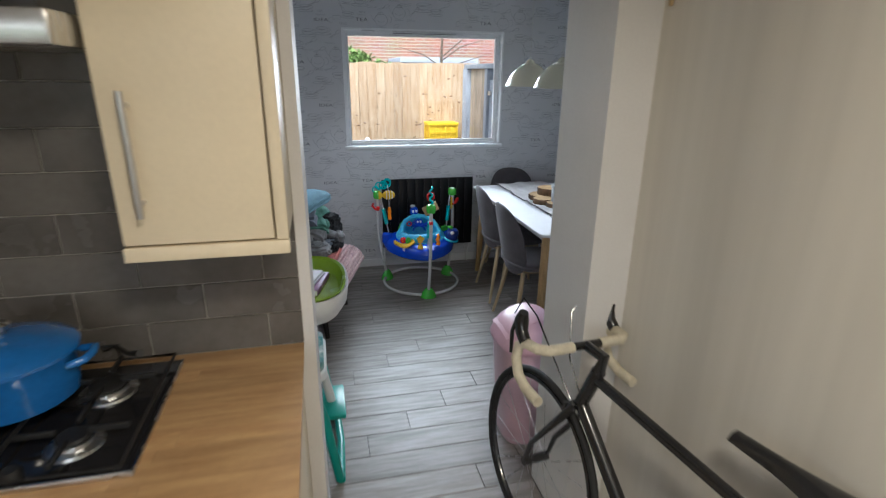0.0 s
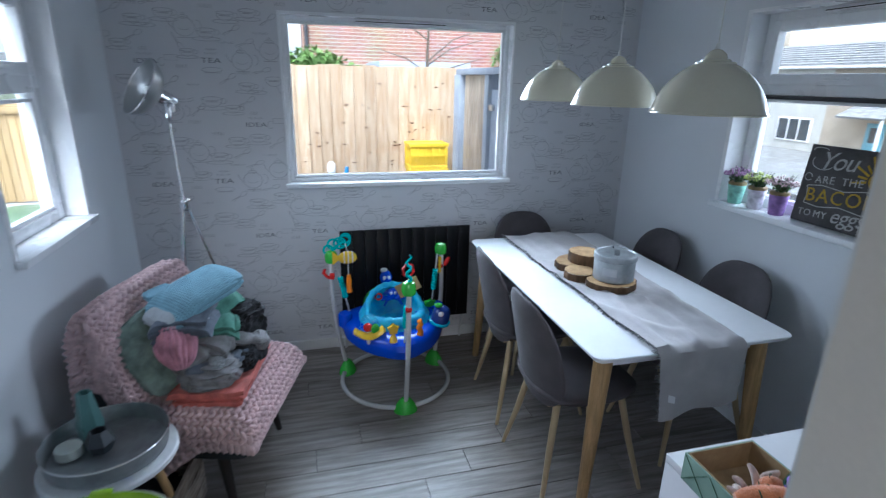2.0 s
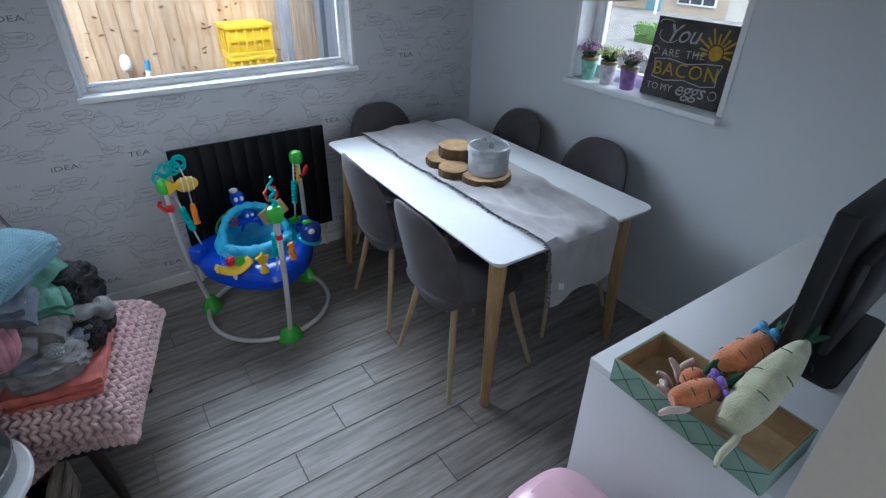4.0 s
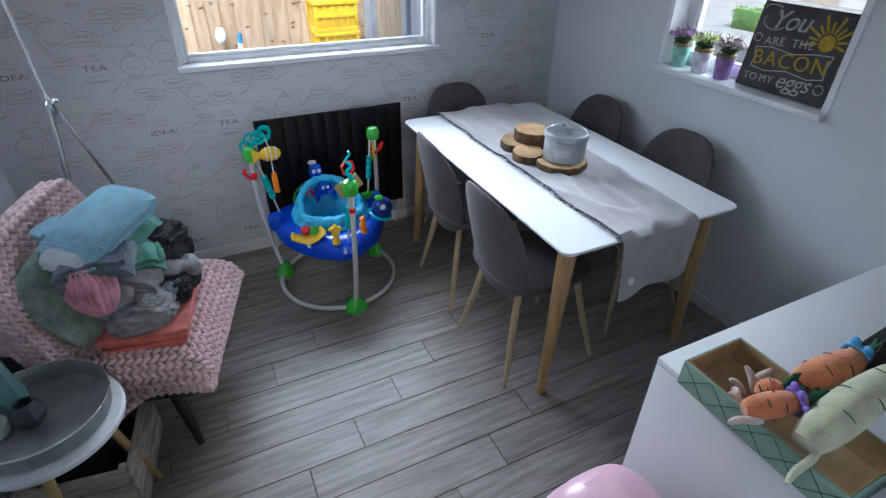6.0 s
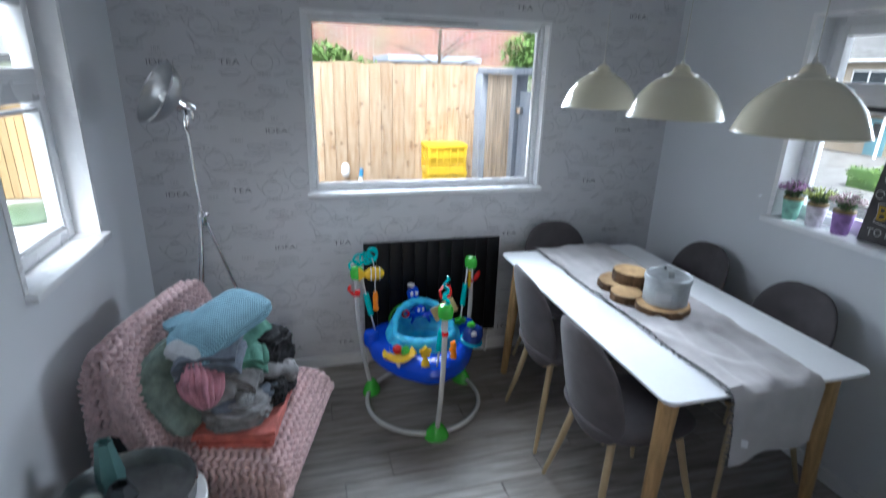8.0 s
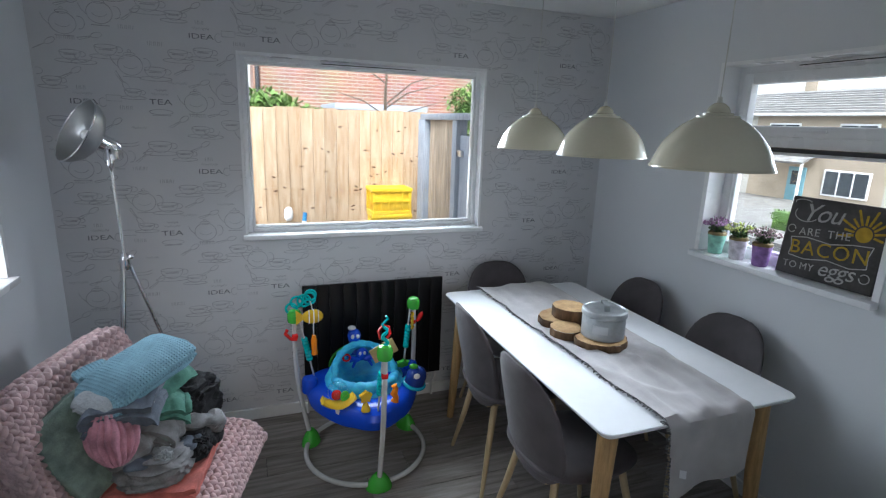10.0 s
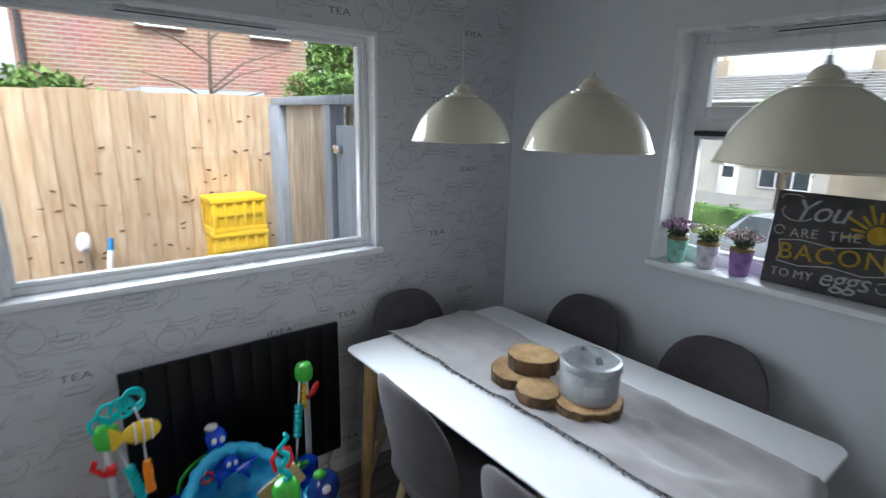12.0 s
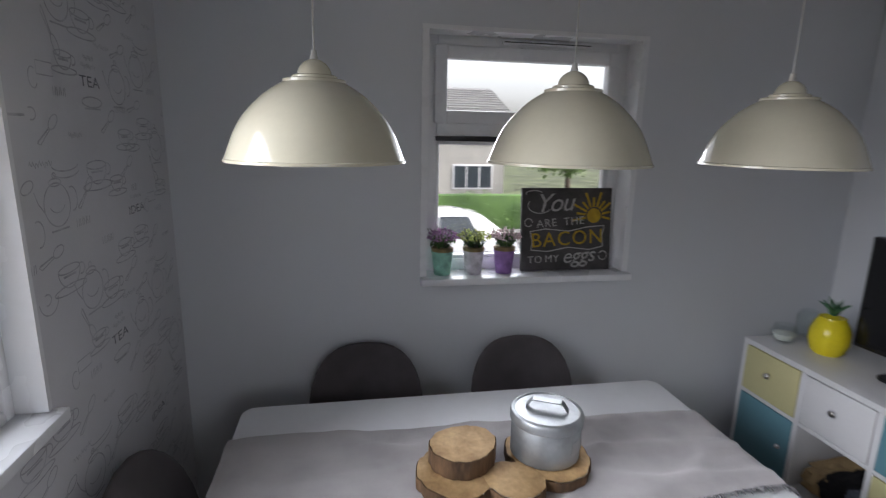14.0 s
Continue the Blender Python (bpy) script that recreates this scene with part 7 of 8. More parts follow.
def side_gate():
    t = thing("side_gate", pose(2.14, 0, 0), "grey framed gate panel with pale boards and a latch", "gate")
    part("post", box(B(), (-0.05, 5.90, 0), (0.05, 6.06, 1.70), 0.004), "grey_fence", t)
    part("post", box(B(), (-0.04, 5.235, 0), (0.04, 5.315, 1.70), 0.004), "grey_fence", t)
    part("top_rail", box(B(), (-0.045, 4.935, 1.70), (0.045, 6.03, 1.745), 0.004), "grey_fence", t)
    part("bottom_rail", box(B(), (-0.03, 5.32, 0.55), (0.03, 5.895, 0.66), 0.004), "grey_fence", t)
    for k in range(6):
        part("board", box(B(), (-0.008, 5.318 + k * 0.0945, 0.05), (0.008, 5.318 + k * 0.0945 + 0.093, 1.698), 0.002), "pale_board", t)
    part("leaf_panel", box(B(), (-0.012, 4.935, 0.05), (0.012, 5.23, 1.60), 0.003), "grey_fence", t)
    part("latch", box(B(), (-0.035, 5.16, 1.46), (-0.013, 5.24, 1.50), 0.003), "steel", t)


side_gate()


def plastic_crate(m):
    t = thing("plastic_crate", m, "yellow plastic slatted crate in a tall stack", "crate", "stack of yellow crates")
    w, d, h = 0.355, 0.25, 0.224
    part("rim", box(box(box(box(B(), (-w / 2, -d / 2, h - 0.03), (w / 2, -d / 2 + 0.014, h), 0.003), (-w / 2, d / 2 - 0.014, h - 0.03), (w / 2, d / 2, h), 0.003), (-w / 2, -d / 2 + 0.0145, h - 0.03), (-w / 2 + 0.014, d / 2 - 0.0145, h), 0.003), (w / 2 - 0.014, -d / 2 + 0.0145, h - 0.03), (w / 2, d / 2 - 0.0145, h), 0.003), "crate_yellow", t)
    part("base", box(B(), (-w / 2 + 0.006, -d / 2 + 0.006, 0), (w / 2 - 0.006, d / 2 - 0.006, 0.03), 0.003), "crate_yellow", t)
    for s in (-1, 1):
        for k in range(6):
            x = -w / 2 + 0.012 + k * (w - 0.044) / 5
            part("upright", box(B(), (x, s * (d / 2 - 0.009) - 0.004, 0.03), (x + 0.02, s * (d / 2 - 0.009) + 0.004, h - 0.03), 0.002), "crate_yellow", t)
        for k in range(4):
            y = -d / 2 + 0.014 + k * (d - 0.048) / 3
            part("upright", box(B(), (s * (w / 2 - 0.009) - 0.004, y, 0.03), (s * (w / 2 - 0.009) + 0.004, y + 0.02, h - 0.03), 0.002), "crate_yellow", t)
        part("cross_band", box(B(), (-w / 2 + 0.01, s * (d / 2 - 0.009) - 0.003, 0.105), (w / 2 - 0.01, s * (d / 2 - 0.009) + 0.003, 0.135), 0.001), "crate_yellow", t)
    part("inner_shell", box(B(), (-w / 2 + 0.018, -d / 2 + 0.018, 0.03), (w / 2 - 0.018, d / 2 - 0.018, h - 0.012), 0.002), "crate_yellow", t)
    return t


pc = plastic_crate(pose(1.905, 6.29, 0))
for k in range(1, 5):
    copy_thing(pc, pose(1.905 + 0.006 * (k % 2), 6.29, 0.2245 * k, 0, 0, (-1) ** k * 1.5))

bt = thing("garden_scraper", pose(1.07, 6.25, 0, -6, 8, 0), "white handled tool with a blue tip against the fence", "garden tool")
part("shaft", tube(B(), [(0, 0, 0), (0, 0, 0.85)], 0.018, 10), "white_lacquer", bt)
part("tip", tube(B(), [(0, 0, 0.85), (0, 0, 0.92)], [0.02, 0.016], 10), "blue_plastic", bt)

orn = thing("garden_ornament", pose(0.985, 6.30, 0, -4, 5, 0), "small cream ornament on a thin stake by the fence", "ornament")
part("stake", tube(B(), [(0, 0, 0), (0, 0, 0.86)], 0.006, 8), "pale_board", orn)
part("figure", lump(B(), (0, 0, 0.90), (0.034, 0.024, 0.055), 0.2, 5, 24, 16, 0.8, seed=3.0), "paper_white", orn)

bm = B()
box(bm, (-600, -600, -1.9), (600, 600, -1.62))
solo("ground", bm, "ground", "rough grass and earth reaching into the distance", "ground", kind="structure", smooth=False)
bm = B()
box(bm, (-12, -4, -1.62), (3.4, 30, -0.155))
solo("terrace", bm, "pavement", "raised paved yard round the house", "terrace", kind="structure", smooth=False)
deck = thing("decking", pose(0, 0, -0.155), "weathered grey timber decking behind the house", "decking", kind="structure")
dm = None
for k in range(44):
    if dm is None:
        o = part("deck_board", box(B(), (0, 0, 0), (0.138, 4.6, 0.13), 0.004, 1), "decking", deck)
        dm = o.data
    else:
        o = new("deck_board", dm)
        o.parent = deck
    o.matrix_basis = pose(-6.15 + 0.1425 * k, 5.08, 0)
lid = thing("sandpit_lid", pose(-2.45, 8.75, -0.02), "green plastic lid lying on the decking", "lid")
part("dome", lathe(B(), [(0.42, 0), (0.44, 0.02), (0.43, 0.05), (0.38, 0.09), (0.2, 0.13), (0, 0.14)], 40), "lid_green", lid)


def bulb_string():
    t = thing("festoon_light", pose(-0.40, 4.36, 0.03), "clear hanging outdoor light bulb", "light bulb", "festoon bulbs outside the window")
    part("cable", tube(B(), [(0.17, 0, 2.16), (0.10, 0, 2.17), (0.0, 0, 2.15), (0, 0, 1.90)], 0.003, 6), "gasket", t)
    part("cap", lathe(B(), [(0, 1.84), (0.016, 1.84), (0.018, 1.86), (0.016, 1.90), (0, 1.90)], 14), "steel", t)
    part("globe", lathe(B(), [(0, 1.70), (0.025, 1.705), (0.042, 1.73), (0.046, 1.765), (0.035, 1.80), (0.018, 1.83), (0.016, 1.842)], 24), "bulb_frost", t)
    return t


bs = bulb_string()
copy_thing(bs, pose(-0.41, 4.27, 0.035))
copy_thing(bs, pose(-0.40, 4.45, 0.03))


def tree(name, x, y, z0, h, rad, count, size, seed, label, material="foliage"):
    rng = random.Random(seed)
    t = thing(name, pose(x, y, z0), label, "tree")
    part("trunk", tube(B(), [(0, 0, 0), (0.05, 0.02, h * 0.3), (0.0, 0.05, h * 0.62), (0.05, 0, h * 0.85)], [0.16, 0.13, 0.08, 0.03], 10), "trunk", t)
    for k in range(7):
        a = 2.4 * k
        z = h * (0.35 + 0.07 * k)
        part("limb", tube(B(), [(0, 0.03, z), (0.4 * rad * math.cos(a), 0.4 * rad * math.sin(a), z + 0.25 * rad), (0.85 * rad * math.cos(a), 0.85 * rad * math.sin(a), z + 0.4 * rad)], [0.06, 0.04, 0.012], 7), "trunk", t)
    bm = B()
    for k in range(14):
        a = 2.4 * k + rng.random()
        c = (0.65 * rad * math.cos(a) * rng.random() * 1.4, 0.65 * rad * math.sin(a) * rng.random() * 1.4, h * (0.5 + 0.45 * rng.random()))
        leaf_cloud(bm, c, (rad * 0.5, rad * 0.5, rad * 0.4), count // 14, size, rng)
    part("crown", bm, material, t)


tree("garden_tree", 7.4, 15.5, -0.16, 5.6, 1.9, 9000, 0.075, 21, "leafy tree behind the grey gate", "foliage_light")
tree("garden_tree", 8.0, 12.5, -0.16, 5.0, 1.7, 8000, 0.07, 23, "leafy tree beside the neighbouring house", "foliage_light")
tree("garden_tree", 9.6, 19.0, -0.16, 7.0, 2.4, 9000, 0.10, 22, "leafy tree in a neighbouring garden")


def shrub(x, y, z, r, n, seed, material="foliage", size=0.045):
    rng = random.Random(seed)
    t = thing("shrub", pose(x, y, -0.16), "bushy green shrub behind the fence", "shrub", "shrubs behind the fence")
    part("stem", tube(B(), [(0, 0, 0), (0.03, 0, z * 0.7), (0, 0.02, z + 0.1)], [0.05, 0.035, 0.01], 8), "trunk", t)
    bm = B()
    for k in range(6):
        leaf_cloud(bm, (rng.uniform(-0.6, 0.6) * r, rng.uniform(-0.4, 0.4) * r, z + 0.16 + rng.uniform(-0.3, 0.3) * r), (r * 0.6, r * 0.5, r * 0.45), n // 6, size, rng)
    part("crown", bm, material, t)


shrub(0.75, 8.2, 1.72, 0.50, 2600, 31, "foliage_light")
shrub(1.40, 8.6, 1.68, 0.45, 2400, 32, "foliage_light")
shrub(4.9, 11.0, 2.0, 0.7, 2600, 33, "foliage_light", 0.05)
shrub(4.1, 10.5, 1.6, 0.45, 1500, 34, "foliage_light", 0.05)
bare = thing("bare_sapling", pose(2.44, 8.6, -0.16), "thin bare branching sapling behind the fence", "tree")
part("trunk", tube(B(), [(0, 0, 0), (0.02, 0, 1.3), (0.0, 0, 2.1), (0.06, 0, 3.2)], [0.035, 0.028, 0.02, 0.006], 8), "trunk", bare)
for k, (z, a, l) in enumerate(((1.75, 20, 0.9), (1.9, 160, 0.7), (2.05, 35, 1.1), (2.3, 150, 0.8), (2.0, -15, 0.8), (2.5, 40, 0.6))):
    part("branch", tube(B(), [(0.01, 0, z), (0.4 * l * math.cos(radians(a)), 0.05, z + 0.25 * l), (l * math.cos(radians(a)), 0.1, z + 0.42 * l)], [0.012, 0.009, 0.004], 6), "trunk", bare)


def facade_window(parent, x, z, w, h, y, mid=True):
    f = part("window", box(B(), (x, y - 0.06, z), (x + w, y + 0.05, z + h), 0.01), "white_lacquer", parent)
    n = 2 if mid else 1
    for k in range(n):
        part("pane", box(B(), (x + 0.07 + k * (w - 0.07) / n, y - 0.066, z + 0.07), (x + (k + 1) * (w - 0.07) / n, y - 0.055, z + h - 0.07)), "far_glass", f, smooth=False)
    part("sill", box(B(), (x - 0.06, y - 0.14, z - 0.07), (x + w + 0.06, y - 0.01, z - 0.005), 0.01), "white_lacquer", f)


def brick_house():
    t = thing("brick_house", pose(0, 14.0, -0.16), "red brick house with white windows behind the fence", "house")
    part("wall", box(B(), (0.94, 0, 0), (5.9, 7, 5.4)), "red_brick", t, smooth=False)
    facade_window(t, 2.72, 3.36, 0.72, 1.1, 0)
    facade_window(t, 4.75, 3.36, 0.72, 1.1, 0)
    part("roof", shell(B(), lambda u, v: (0.6 + 5.6 * u, -0.35 + 7.7 * v, 5.35 + 2.2 * (1 - abs(2 * v - 1))), 2, 12, 0.12), "roof_slate", t)
    part("downpipe", tube(B(), [(1.02, -0.06, 0), (1.02, -0.06, 5.3)], 0.045, 10), "gasket", t)
    s = thing("garden_shed", pose(1.98, 9.6, -0.16), "low dark shed with a mossy flat roof behind the fence", "shed")
    part("wall", box(B(), (0.05, 0.05, 0), (1.28, 1.4, 1.97)), "dark_leg", s, smooth=False)
    part("roof", box(B(), (-0.03, -0.05, 1.98), (1.35, 1.5, 2.07), 0.01), "grey_fence", s)


brick_house()


# ---------------------------------------------------------------- outside, street
GZ = -1.62
bm = B()
box(bm, (9.5, -60, GZ - 0.1), (15.5, 90, GZ + 0.02))
solo("road", bm, "asphalt", "grey asphalt street in front of the houses", "road", kind="structure", smooth=False)
bm = B()
box(bm, (15.5, -60, GZ - 0.1), (17.3, 90, GZ + 0.13))
box(bm, (3.5, -60, GZ - 0.1), (9.5, 90, GZ + 0.13))
box(bm, (17.3, -60, GZ - 0.1), (27.0, 90, GZ + 0.05))
solo("pavement", bm, "pavement", "concrete pavements along the street", "pavement", kind="structure", smooth=False)


def car(m, paint, label):
    t = thing("car", m, label, "car")
    L, W = 4.1, 1.72
    prof = [(0.0, 0.55, 0.62), (0.03, 0.70, 0.70), (0.12, 0.80, 0.80), (0.25, 0.88, 0.84), (0.29, 0.95, 0.84), (0.40, 1.38, 0.72), (0.50, 1.48, 0.68), (0.66, 1.47, 0.68), (0.80, 1.36, 0.70), (0.91, 1.02, 0.80), (0.975, 0.90, 0.80), (1.0, 0.60, 0.70)]
    bm = B()
    rows = []
    for f, z, k in prof:
        x = (f - 0.5) * L
        hw = W / 2
        zw = min(z, 0.90)
        rows.append([bm.verts.new(q) for q in ((x, -hw * 0.93, 0.28), (x, -hw, 0.5), (x, -hw * 0.98, zw * 0.97), (x, -hw * k if z > 0.95 else -hw * 0.9, z - 0.03), (x, -hw * k * 0.8, z), (x, hw * k * 0.8, z), (x, hw * k if z > 0.95 else hw * 0.9, z - 0.03), (x, hw * 0.98, zw * 0.97), (x, hw, 0.5), (x, hw * 0.93, 0.28))])
    for a, b in zip(rows, rows[1:]):
        for k in range(len(a) - 1):
            bm.faces.new((a[k], a[k + 1], b[k + 1], b[k]))
        bm.faces.new((a[-1], a[0], b[0], b[-1]))
    bm.faces.new(rows[0])
    bm.faces.new(rows[-1][::-1])
    part("body", bm, paint, t)
    for s in (-1, 1):
        for x0, x1 in ((-0.62, 0.12), (0.17, 1.05)):
            part("side_window", shell(B(), lambda u, v: (x0 + (x1 - x0) * u + (0.28 * v if x0 < 0 and u < 0.5 else (-0.22 * v if x0 > 0 and u > 0.5 else 0)), s * (0.85 - 0.205 * v), 0.95 + 0.42 * v), 6, 4, 0.03), "far_glass", t)
        for x in (-1.28, 1.25):
            w = part("wheel", lathe(B(), [(0, -0.1), (0.27, -0.1), (0.31, -0.07), (0.31, 0.07), (0.27, 0.1), (0, 0.1)], 28), "tyre", t, "", True, pose(x, s * 0.76, 0.31, 90, 0, 0))
            part("rim", lathe(B(), [(0, 0.105), (0.2, 0.105), (0.2, 0.112), (0, 0.12)], 20), "steel", w)
            part("rim", lathe(B(), [(0, -0.105), (0.2, -0.105), (0.2, -0.112), (0, -0.12)], 20), "steel", w)
        part("door_mirror", ball(B(), (-0.50, s * 0.95, 0.98), (0.07, 0.10, 0.07)), paint, t)
        part("headlight", ball(B(), (-1.92, s * 0.60, 0.70), (0.10, 0.16, 0.08)), "chrome", t)
    part("windscreen", shell(B(), lambda u, v: (-0.84 + 0.42 * v, (2 * u - 1) * (0.70 - 0.10 * v), 0.965 + 0.40 * v), 6, 4, 0.03), "far_glass", t)
    return t


car(pose(13.2, 2.25, GZ + 0.02, 0, 0, -90), "car_white", "white hatchback parked across the street")
car(pose(13.4, 6.9, GZ + 0.02, 0, 0, -90), "car_silver", "silver car parked along the street")


def hedge(y0, y1, x, h, seed):
    rng = random.Random(seed)
    t = thing("hedge", pose(x, y0, GZ), "clipped green garden hedge across the street", "hedge", "front garden hedges")
    part("core", box(B(), (0.12, 0.1, 0), (0.6, y1 - y0 - 0.1, h - 0.12), 0.05), "foliage", t)
    bm = B()
    for k in range(int((y1 - y0) * 4)):
        leaf_cloud(bm, (0.35, (k + 0.5) / 4, h * rng.uniform(0.3, 0.8)), (0.42, 0.35, h * 0.34), 160, 0.055, rng)
    part("leaves", bm, "foliage_light", t)


hedge(-6, 1.3, 18.0, 1.35, 41)
hedge(2.2, 7.5, 18.0, 1.25, 42)
hedge(9.0, 15.0, 18.0, 0.8, 43)


def terrace_house(y, wall, label, porch):
    t = thing("terraced_house", pose(27.0, y, GZ - 0.35, 0, 0, 90), label, "house", "row of houses across the street")
    # local x along the street (+y in the world), local y away from it is negative
    W = 6.8
    part("wall", box(B(), (0, -7, 0), (W, 0, 4.75)), wall, t, smooth=False)
    for x in (0.7, 4.3):
        fw = part("window", box(B(), (x, -0.04, 3.1), (x + 1.7, 0.07, 4.25), 0.01), "white_lacquer", t)
        for k in range(2):
            part("pane", box(B(), (x + 0.08 + k * 0.82, 0.06, 3.18), (x + 0.80 + k * 0.82, 0.078, 4.17)), "far_glass", fw, smooth=False)
    fw = part("window", box(B(), (0.6, -0.04, 0.85), (2.7, 0.07, 2.1), 0.01), "white_lacquer", t)
    for k in range(3):
        part("pane", box(B(), (0.68 + k * 0.67, 0.06, 0.93), (1.27 + k * 0.67, 0.078, 2.02)), "far_glass", fw, smooth=False)
    d = part("door", box(B(), (3.6, -0.04, 0.1), (4.5, 0.06, 2.1), 0.01), "door_blue" if porch else "white_lacquer", t)
    part("door_glass", box(B(), (3.8, 0.05, 1.2), (4.3, 0.068, 1.9)), "far_glass", d, smooth=False)
    part("roof", shell(B(), lambda u, v: (-0.05 + (W + 0.1) * u, 0.4 - 7.8 * v, 4.7 + 1.35 * (1 - abs(2 * v - 1))), 2, 10, 0.14), "roof_slate", t)
    for k in range(9):
        part("tile_course", box(B(), (-0.05, 0.33 - k * 0.4, 4.80 + k * 0.138), (W + 0.05, 0.37 - k * 0.4, 4.86 + k * 0.138)), "roof_slate", t, smooth=False)
    part("gutter", tube(B(), [(-0.05, 0.42, 4.66), (W + 0.05, 0.42, 4.66)], 0.07, 8), "white_lacquer", t)
    if porch:
        part("porch_roof", shell(B(), lambda u, v: (3.0 + 2.2 * u, 0.0 + 1.3 * v, 2.9 - 0.55 * v), 2, 4, 0.1), "roof_slate", t)
        part("porch_post", box(B(), (3.05, 1.1, 0), (3.15, 1.2, 2.35)), "white_lacquer", t)
    ch = part("chimney", box(B(), (W - 0.5, -4.2, 5.4), (W + 0.2, -3.4, 6.9), 0.02), "buff_render", t)
    part("chimney_pot", lathe(B(), [(0.12, 6.9), (0.13, 7.2), (0.1, 7.22), (0, 7.2)], 12, (W - 0.15, -3.8, 0)), "kraft", ch)


for k, y in enumerate((-24.2, -3.8, 3.0, 9.8, 16.6, 23.4, 30.2)):
    terrace_house(y, "buff_render" if k % 2 == 0 else "white_render", "buff rendered terraced house with white windows" if k % 2 == 0 else "pale rendered terraced house with white windows", k % 2 == 0)
tree("street_tree", 25.0, -6.5, GZ, 3.6, 1.7, 4500, 0.10, 53, "spreading leafy tree between the houses", "foliage_light")
tree("street_tree", 19.5, 9.0, GZ, 4.2, 1.2, 4000, 0.07, 51, "small leafy tree in a front garden", "foliage_light")


def railing():
    t = thing("garden_railing", pose(5.6, 4.1, -1.5), "white metal handrail beside the garden steps", "railing")
    for k in range(8):
        part("baluster", tube(B(), [(0, 0.22 * k, 0), (0, 0.22 * k, 2.05 - 0.06 * k)], 0.014, 8), "white_lacquer", t)
    part("handrail", tube(B(), [(0, -0.05, 2.06), (0, 1.62, 1.62)], 0.022, 8), "white_lacquer", t)


railing()


# ---------------------------------------------------------------- wallpaper print
def wallpaper_print():
    """Cups, teapots and words, drawn with flat lines on the back wall; the drawing repeats with a half drop."""
    soft, dark = B(), B()
    hole = (0.75, 2.08, 1.045, 1.99)

    def free(x, z, pad=0.02):
        return -0.08 < x < 2.90 and 0.08 < z < CEIL - 0.01 and not (hole[0] - pad < x < hole[1] + pad and hole[2] - pad < z < hole[3] + pad)
    words = {w: text_mesh(w, s, 0.0, sh) for w, s, sh in (("IDEA", 0.046, 0), ("TEA", 0.050, 0))}

    def put_word(w, x, z):
        me = words[w]
        m = Matrix.Translation((x, 4.7388, z)) @ pose(0, 0, 0, 90, 0, 0) @ Matrix.Diagonal((1.12, 0.72, 1, 1))
        vs = [dark.verts.new(m @ v.co) for v in me.vertices]
        for p in me.polygons:
            if len(set(p.vertices)) > 2:
                try:
                    dark.faces.new([vs[i] for i in p.vertices])
                except ValueError:
                    pass

    def draw(bm, pts, x, z, w=0.0032):
        if all(free(x + p[0], z + p[1], 0.0) for p in pts):
            ribbon(bm, pts, w, Matrix.Translation((x, 4.7386, z)) @ pose(0, 0, 0, 90, 0, 0))

    def cup(x, z, k=1.0):
        draw(soft, arc(0, 0.02 * k, 0.05 * k, 0.010 * k, 0, 360, 20), x, z)
        draw(soft, arc(0, 0.02 * k, 0.05 * k, 0.045 * k, 180, 360, 16), x, z)
        draw(soft, arc(0.055 * k, 0.008 * k, 0.018 * k, 0.014 * k, -110, 120, 10), x, z)
        draw(soft, arc(0, -0.028 * k, 0.075 * k, 0.011 * k, 0, 360, 22), x, z, 0.0032)
        draw(soft, [(-0.03 * k, 0.004 * k), (0.03 * k, 0.004 * k)], x, z, 0.005)

    def teapot(x, z):
        draw(soft, arc(0, 0, 0.05, 0.045, 0, 360, 26), x, z, 0.0034)
        draw(soft, arc(0, 0.004, 0.03, 0.02, 200, 340, 12), x, z, 0.0025)
        draw(soft, arc(0, 0.046, 0.024, 0.008, 0, 360, 12), x, z)
        draw(soft, arc(0.062, 0.006, 0.02, 0.026, -100, 110, 12), x, z, 0.0034)
        draw(soft, [(-0.05, -0.01), (-0.068, 0.01), (-0.078, 0.034)], x, z, 0.0034)
        draw(soft, arc(0, 0.060, 0.007, 0.006, 0, 360, 8), x, z)
        draw(soft, [(-0.035, -0.052), (0.035, -0.052)], x, z, 0.004)

    def spoon(x, z, a):
        c, s = math.cos(radians(a)), math.sin(radians(a))
        draw(soft, [(c * p - s * q, s * p + c * q) for p, q in arc(0.03, 0, 0.022, 0.011, 0, 360, 14)], x, z, 0.003)
        draw(soft, [(c * p - s * q, s * p + c * q) for p, q in [(0.008, 0.0), (-0.045, 0.004)]], x, z, 0.004)
        draw(soft, [(c * p - s * q, s * p + c * q) for p, q in [(0.008, -0.004), (-0.04, -0.006), (-0.048, 0.004)]], x, z, 0.0025)

    def script(x, z, w):
        draw(soft, [(-w / 2 + w * k / 24, 0.006 * math.sin(k * 1.9) + 0.002 * math.sin(k * 0.7)) for k in range(25)], x, z, 0.0024)

    def ticks(x, z, n):
        for k in range(n):
            draw(soft, [(0.008 * k - 0.004 * n, -0.009), (0.008 * k - 0.004 * n + (0.003 if k % 2 else 0), 0.009)], x, z, 0.0028)
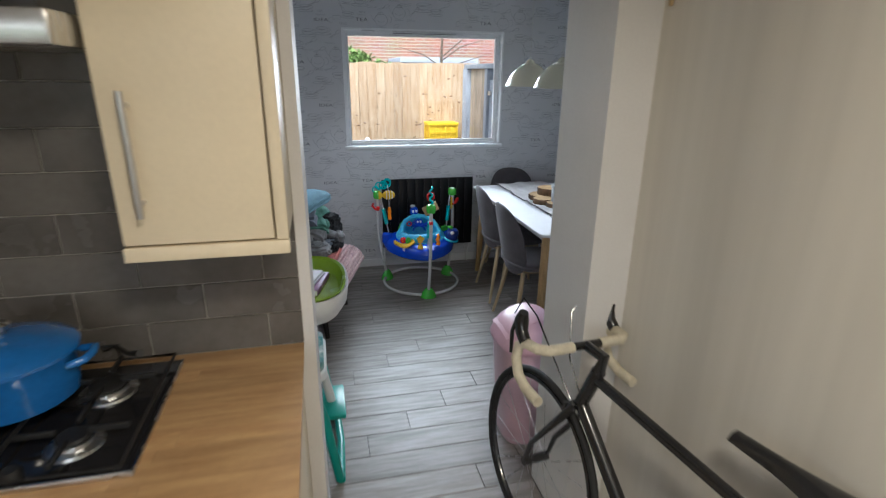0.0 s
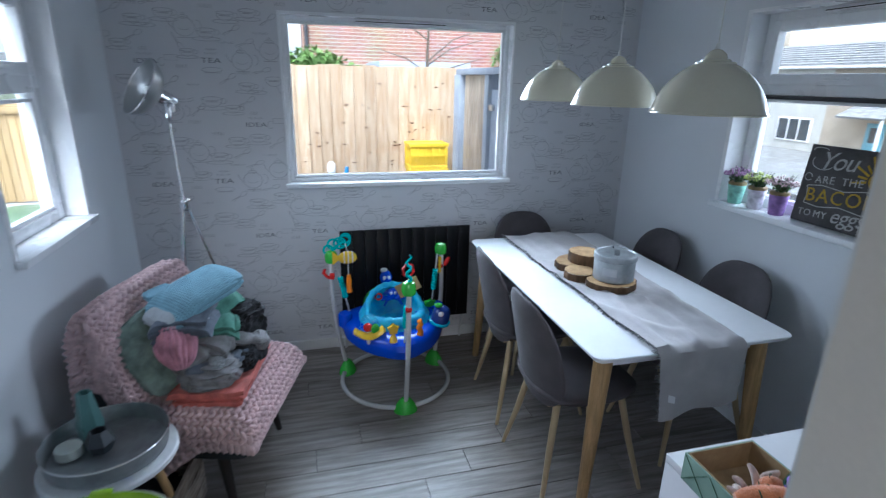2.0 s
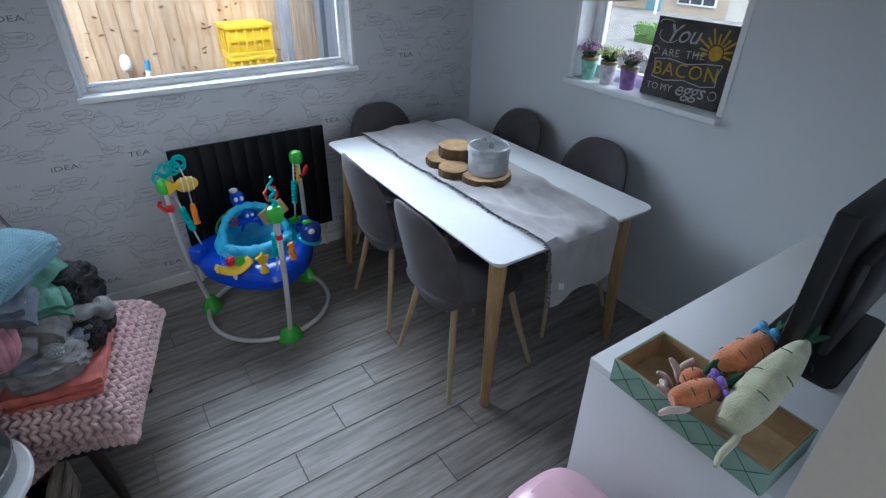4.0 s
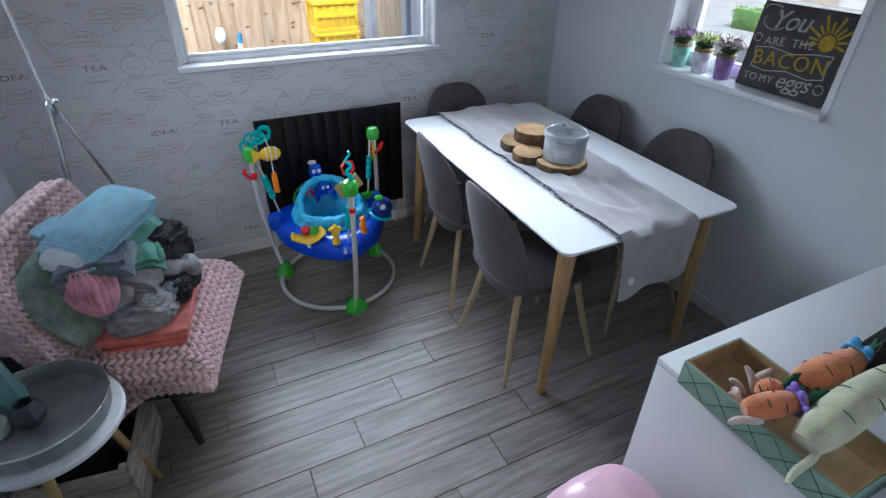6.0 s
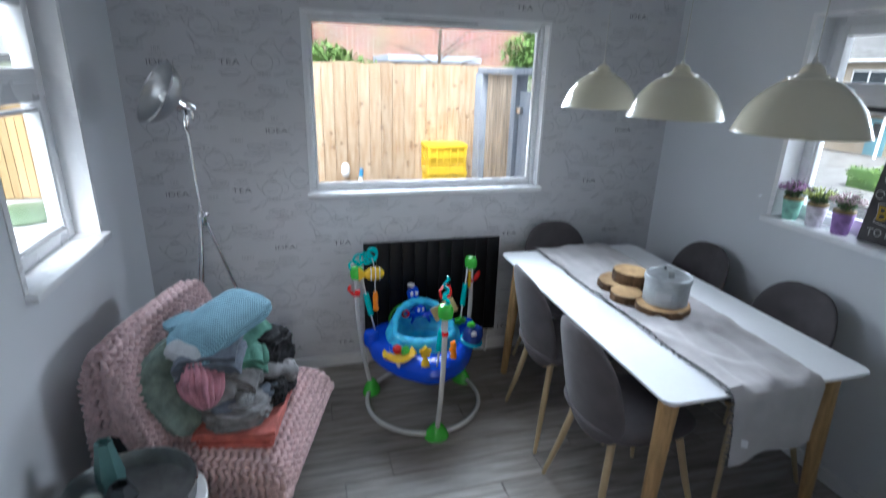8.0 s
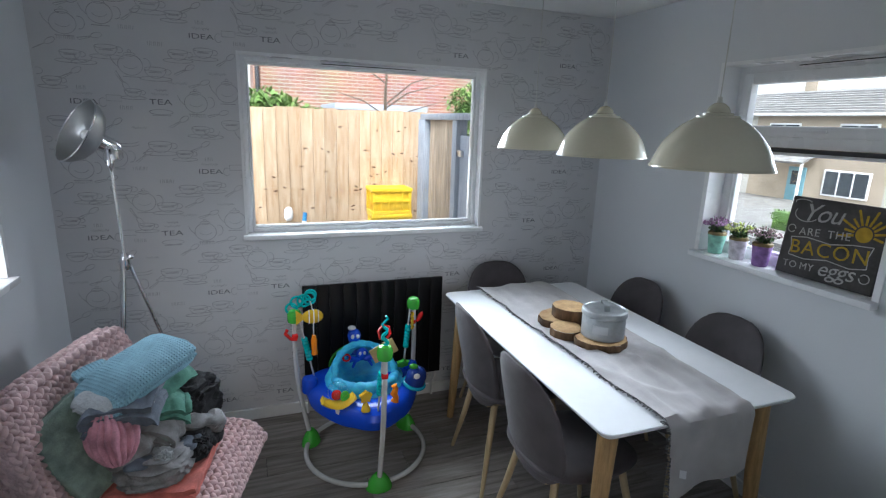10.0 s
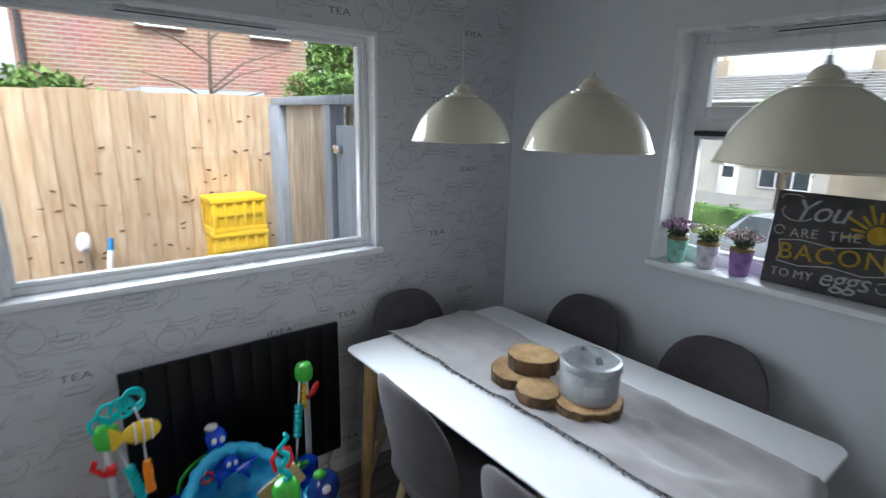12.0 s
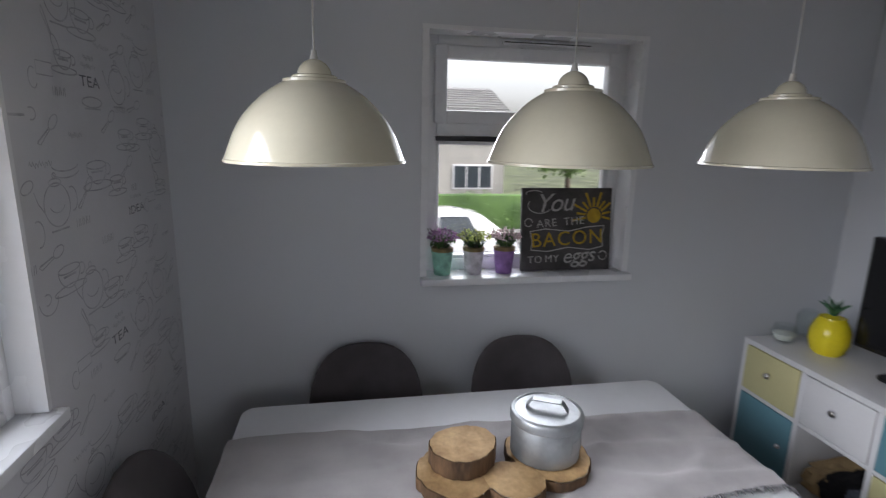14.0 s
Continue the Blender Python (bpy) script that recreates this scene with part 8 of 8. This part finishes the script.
    for i in range(-1, 7):
        for j in range(-2, 6):
            x, z = 0.087 + 0.5045 * i, 0.137 + 0.316 * (i % 2 == 0) + 0.632 * j
            # word stacks
            if free(x, z, 0.05) and 0.05 < x < 2.86:
                put_word("IDEA", x, z)
                script(x, z + 0.036, 0.075)
                ticks(x, z + 0.062, 5)
            tx, tz = x + 0.310, z + 0.010
            if free(tx, tz, 0.05) and 0.05 < tx < 2.86:
                put_word("TEA", tx, tz)
                script(tx, tz + 0.036, 0.07)
                script(tx + 0.005, tz + 0.055, 0.05)
                draw(soft, arc(0, 0, 0.05, 0.012, 0, 360, 20), tx, tz - 0.045)
                draw(soft, [(-0.04, 0), (0.04, 0)], tx, tz - 0.06, 0.004)
            teapot(x + 0.462, z + 0.012)
            cup(x + 0.005, z - 0.075, 0.85)
            cup(x + 0.292, z - 0.20, 1.0)
            cup(x + 0.30, z + 0.14, 0.9)
            cup(x + 0.475, z - 0.12, 0.8)
            spoon(x + 0.10, z - 0.10, 35)
            spoon(x + 0.42, z + 0.16, 28)
            spoon(x + 0.16, z + 0.10, -60)
            ticks(x + 0.47, z - 0.045, 9)
            cup(x + 0.11, z + 0.225, 0.9)
            cup(x + 0.20, z + 0.045, 0.7)
            cup(x + 0.395, z - 0.235, 0.75)
            cup(x + 0.40, z + 0.225, 0.85)
            teapot(x + 0.20, z + 0.17)
            teapot(x + 0.10, z - 0.25)
            spoon(x + 0.22, z - 0.24, 40)
            spoon(x + 0.48, z + 0.10, 20)
            spoon(x - 0.04, z + 0.12, 30)
            spoon(x + 0.38, z - 0.08, 32)
            spoon(x + 0.05, z + 0.28, 15)
            script(x + 0.39, z + 0.10, 0.08)
            script(x + 0.06, z - 0.165, 0.08)
            ticks(x + 0.31, z + 0.27, 8)
            ticks(x + 0.2, z - 0.3, 8)
            ticks(x + 0.17, z - 0.02, 7)
            draw(soft, [(-0.03, -0.012), (0.03, -0.012), (0.03, 0.014), (-0.03, 0.014), (-0.03, -0.012)], x + 0.12, z + 0.02, 0.0026)
            draw(soft, arc(0, 0, 0.015, 0.02, 60, 330, 10), x + 0.075, z + 0.0, 0.003)
            script(x + 0.21, z - 0.11, 0.06)
            draw(soft, arc(0, 0, 0.055, 0.014, 190, 350, 12), x + 0.15, z - 0.17, 0.003)
            draw(soft, arc(0, 0.006, 0.055, 0.014, 190, 350, 12), x + 0.15, z - 0.19, 0.003)
            draw(soft, arc(0, 0, 0.05, 0.010, 0, 360, 18), x + 0.02, z + 0.17, 0.003)
            draw(soft, arc(0, 0.03, 0.034, 0.03, 180, 360, 12), x + 0.02, z + 0.17, 0.003)
    a = part("pale_drawings", soft, "print_soft", wall_back, "faint grey line drawings", False)
    b = part("printed_words", dark, "print_dark", wall_back, "dark grey printed words", False)
    for o in (a, b):
        o["kind"] = "stuff"


wallpaper_print()

# ---------------------------------------------------------------- wall tiles and floor planks
rng = random.Random(5)
tiled = thing("splashback", pose(0, 1.70, 0), "dark grey brick-bond wall tiles with pale joints", "tiles", kind="structure")
part("grout_bed", box(B(), (-1.69, -0.006, WTZ + 0.001), (0.436, -0.0005, 2.05)), "tile_grout", tiled, smooth=False)
tile_mesh = None
row = 0
z = WTZ + 0.003
while z < 1.95:
    x = 0.436 - (0.09 if row % 2 == 0 else 0.245)
    edges = [0.436]
    while x > -1.4:
        edges.append(x)
        x -= 0.302
    for a, b in zip(edges, edges[1:]):
        if a - b > 0.29 and tile_mesh is not None:
            o = new("tile", tile_mesh)
            o.parent = tiled
        else:
            o = part("tile", box(B(), (0.0015 - (a - b), -0.011, 0.0015), (-0.0015, -0.005, 0.0995), 0.0015, 1), "grey_tile", tiled, smooth=False)
            if a - b > 0.29:
                tile_mesh = o.data
        o.matrix_basis = pose(a, 0, z)
    z += 0.101
    row += 1

PW, PL = 0.148, 0.881
plank_mesh = {}
for r in range(-32, 11):
    y = 3.308 + r * PW
    off = (1.262 + 0.2135 * r) % PL
    x = -1.69 - PL + (off - (-1.69)) % PL
    while x < 2.9:
        lo, hi = max(x, -1.695), min(x + PL, 2.905)
        ylo, yhi = max(y, -1.295), min(y + PW, 4.735)
        mid = (ylo + yhi) / 2
        if mid < 1.70:
            hi = min(hi, 1.455)
        elif mid < 2.0:
            lo, hi = max(lo, 0.470), min(hi, 1.318)
        else:
            lo = max(lo, -0.086)
        if hi - lo > 0.02 and yhi - ylo > 0.02:
            key = (round(hi - lo, 3), round(yhi - ylo, 3))
            if key not in plank_mesh:
                o = part("plank", box(B(), (0.0014, 0.0014, -0.007), (hi - lo - 0.0014, yhi - ylo - 0.0014, 0.0), 0.0012, 1), "plank", floor, smooth=False)
                plank_mesh[key] = o.data
            else:
                o = new("plank", plank_mesh[key])
                o.parent = floor
            o.matrix_basis = pose(lo, ylo, 0)
        x += PL
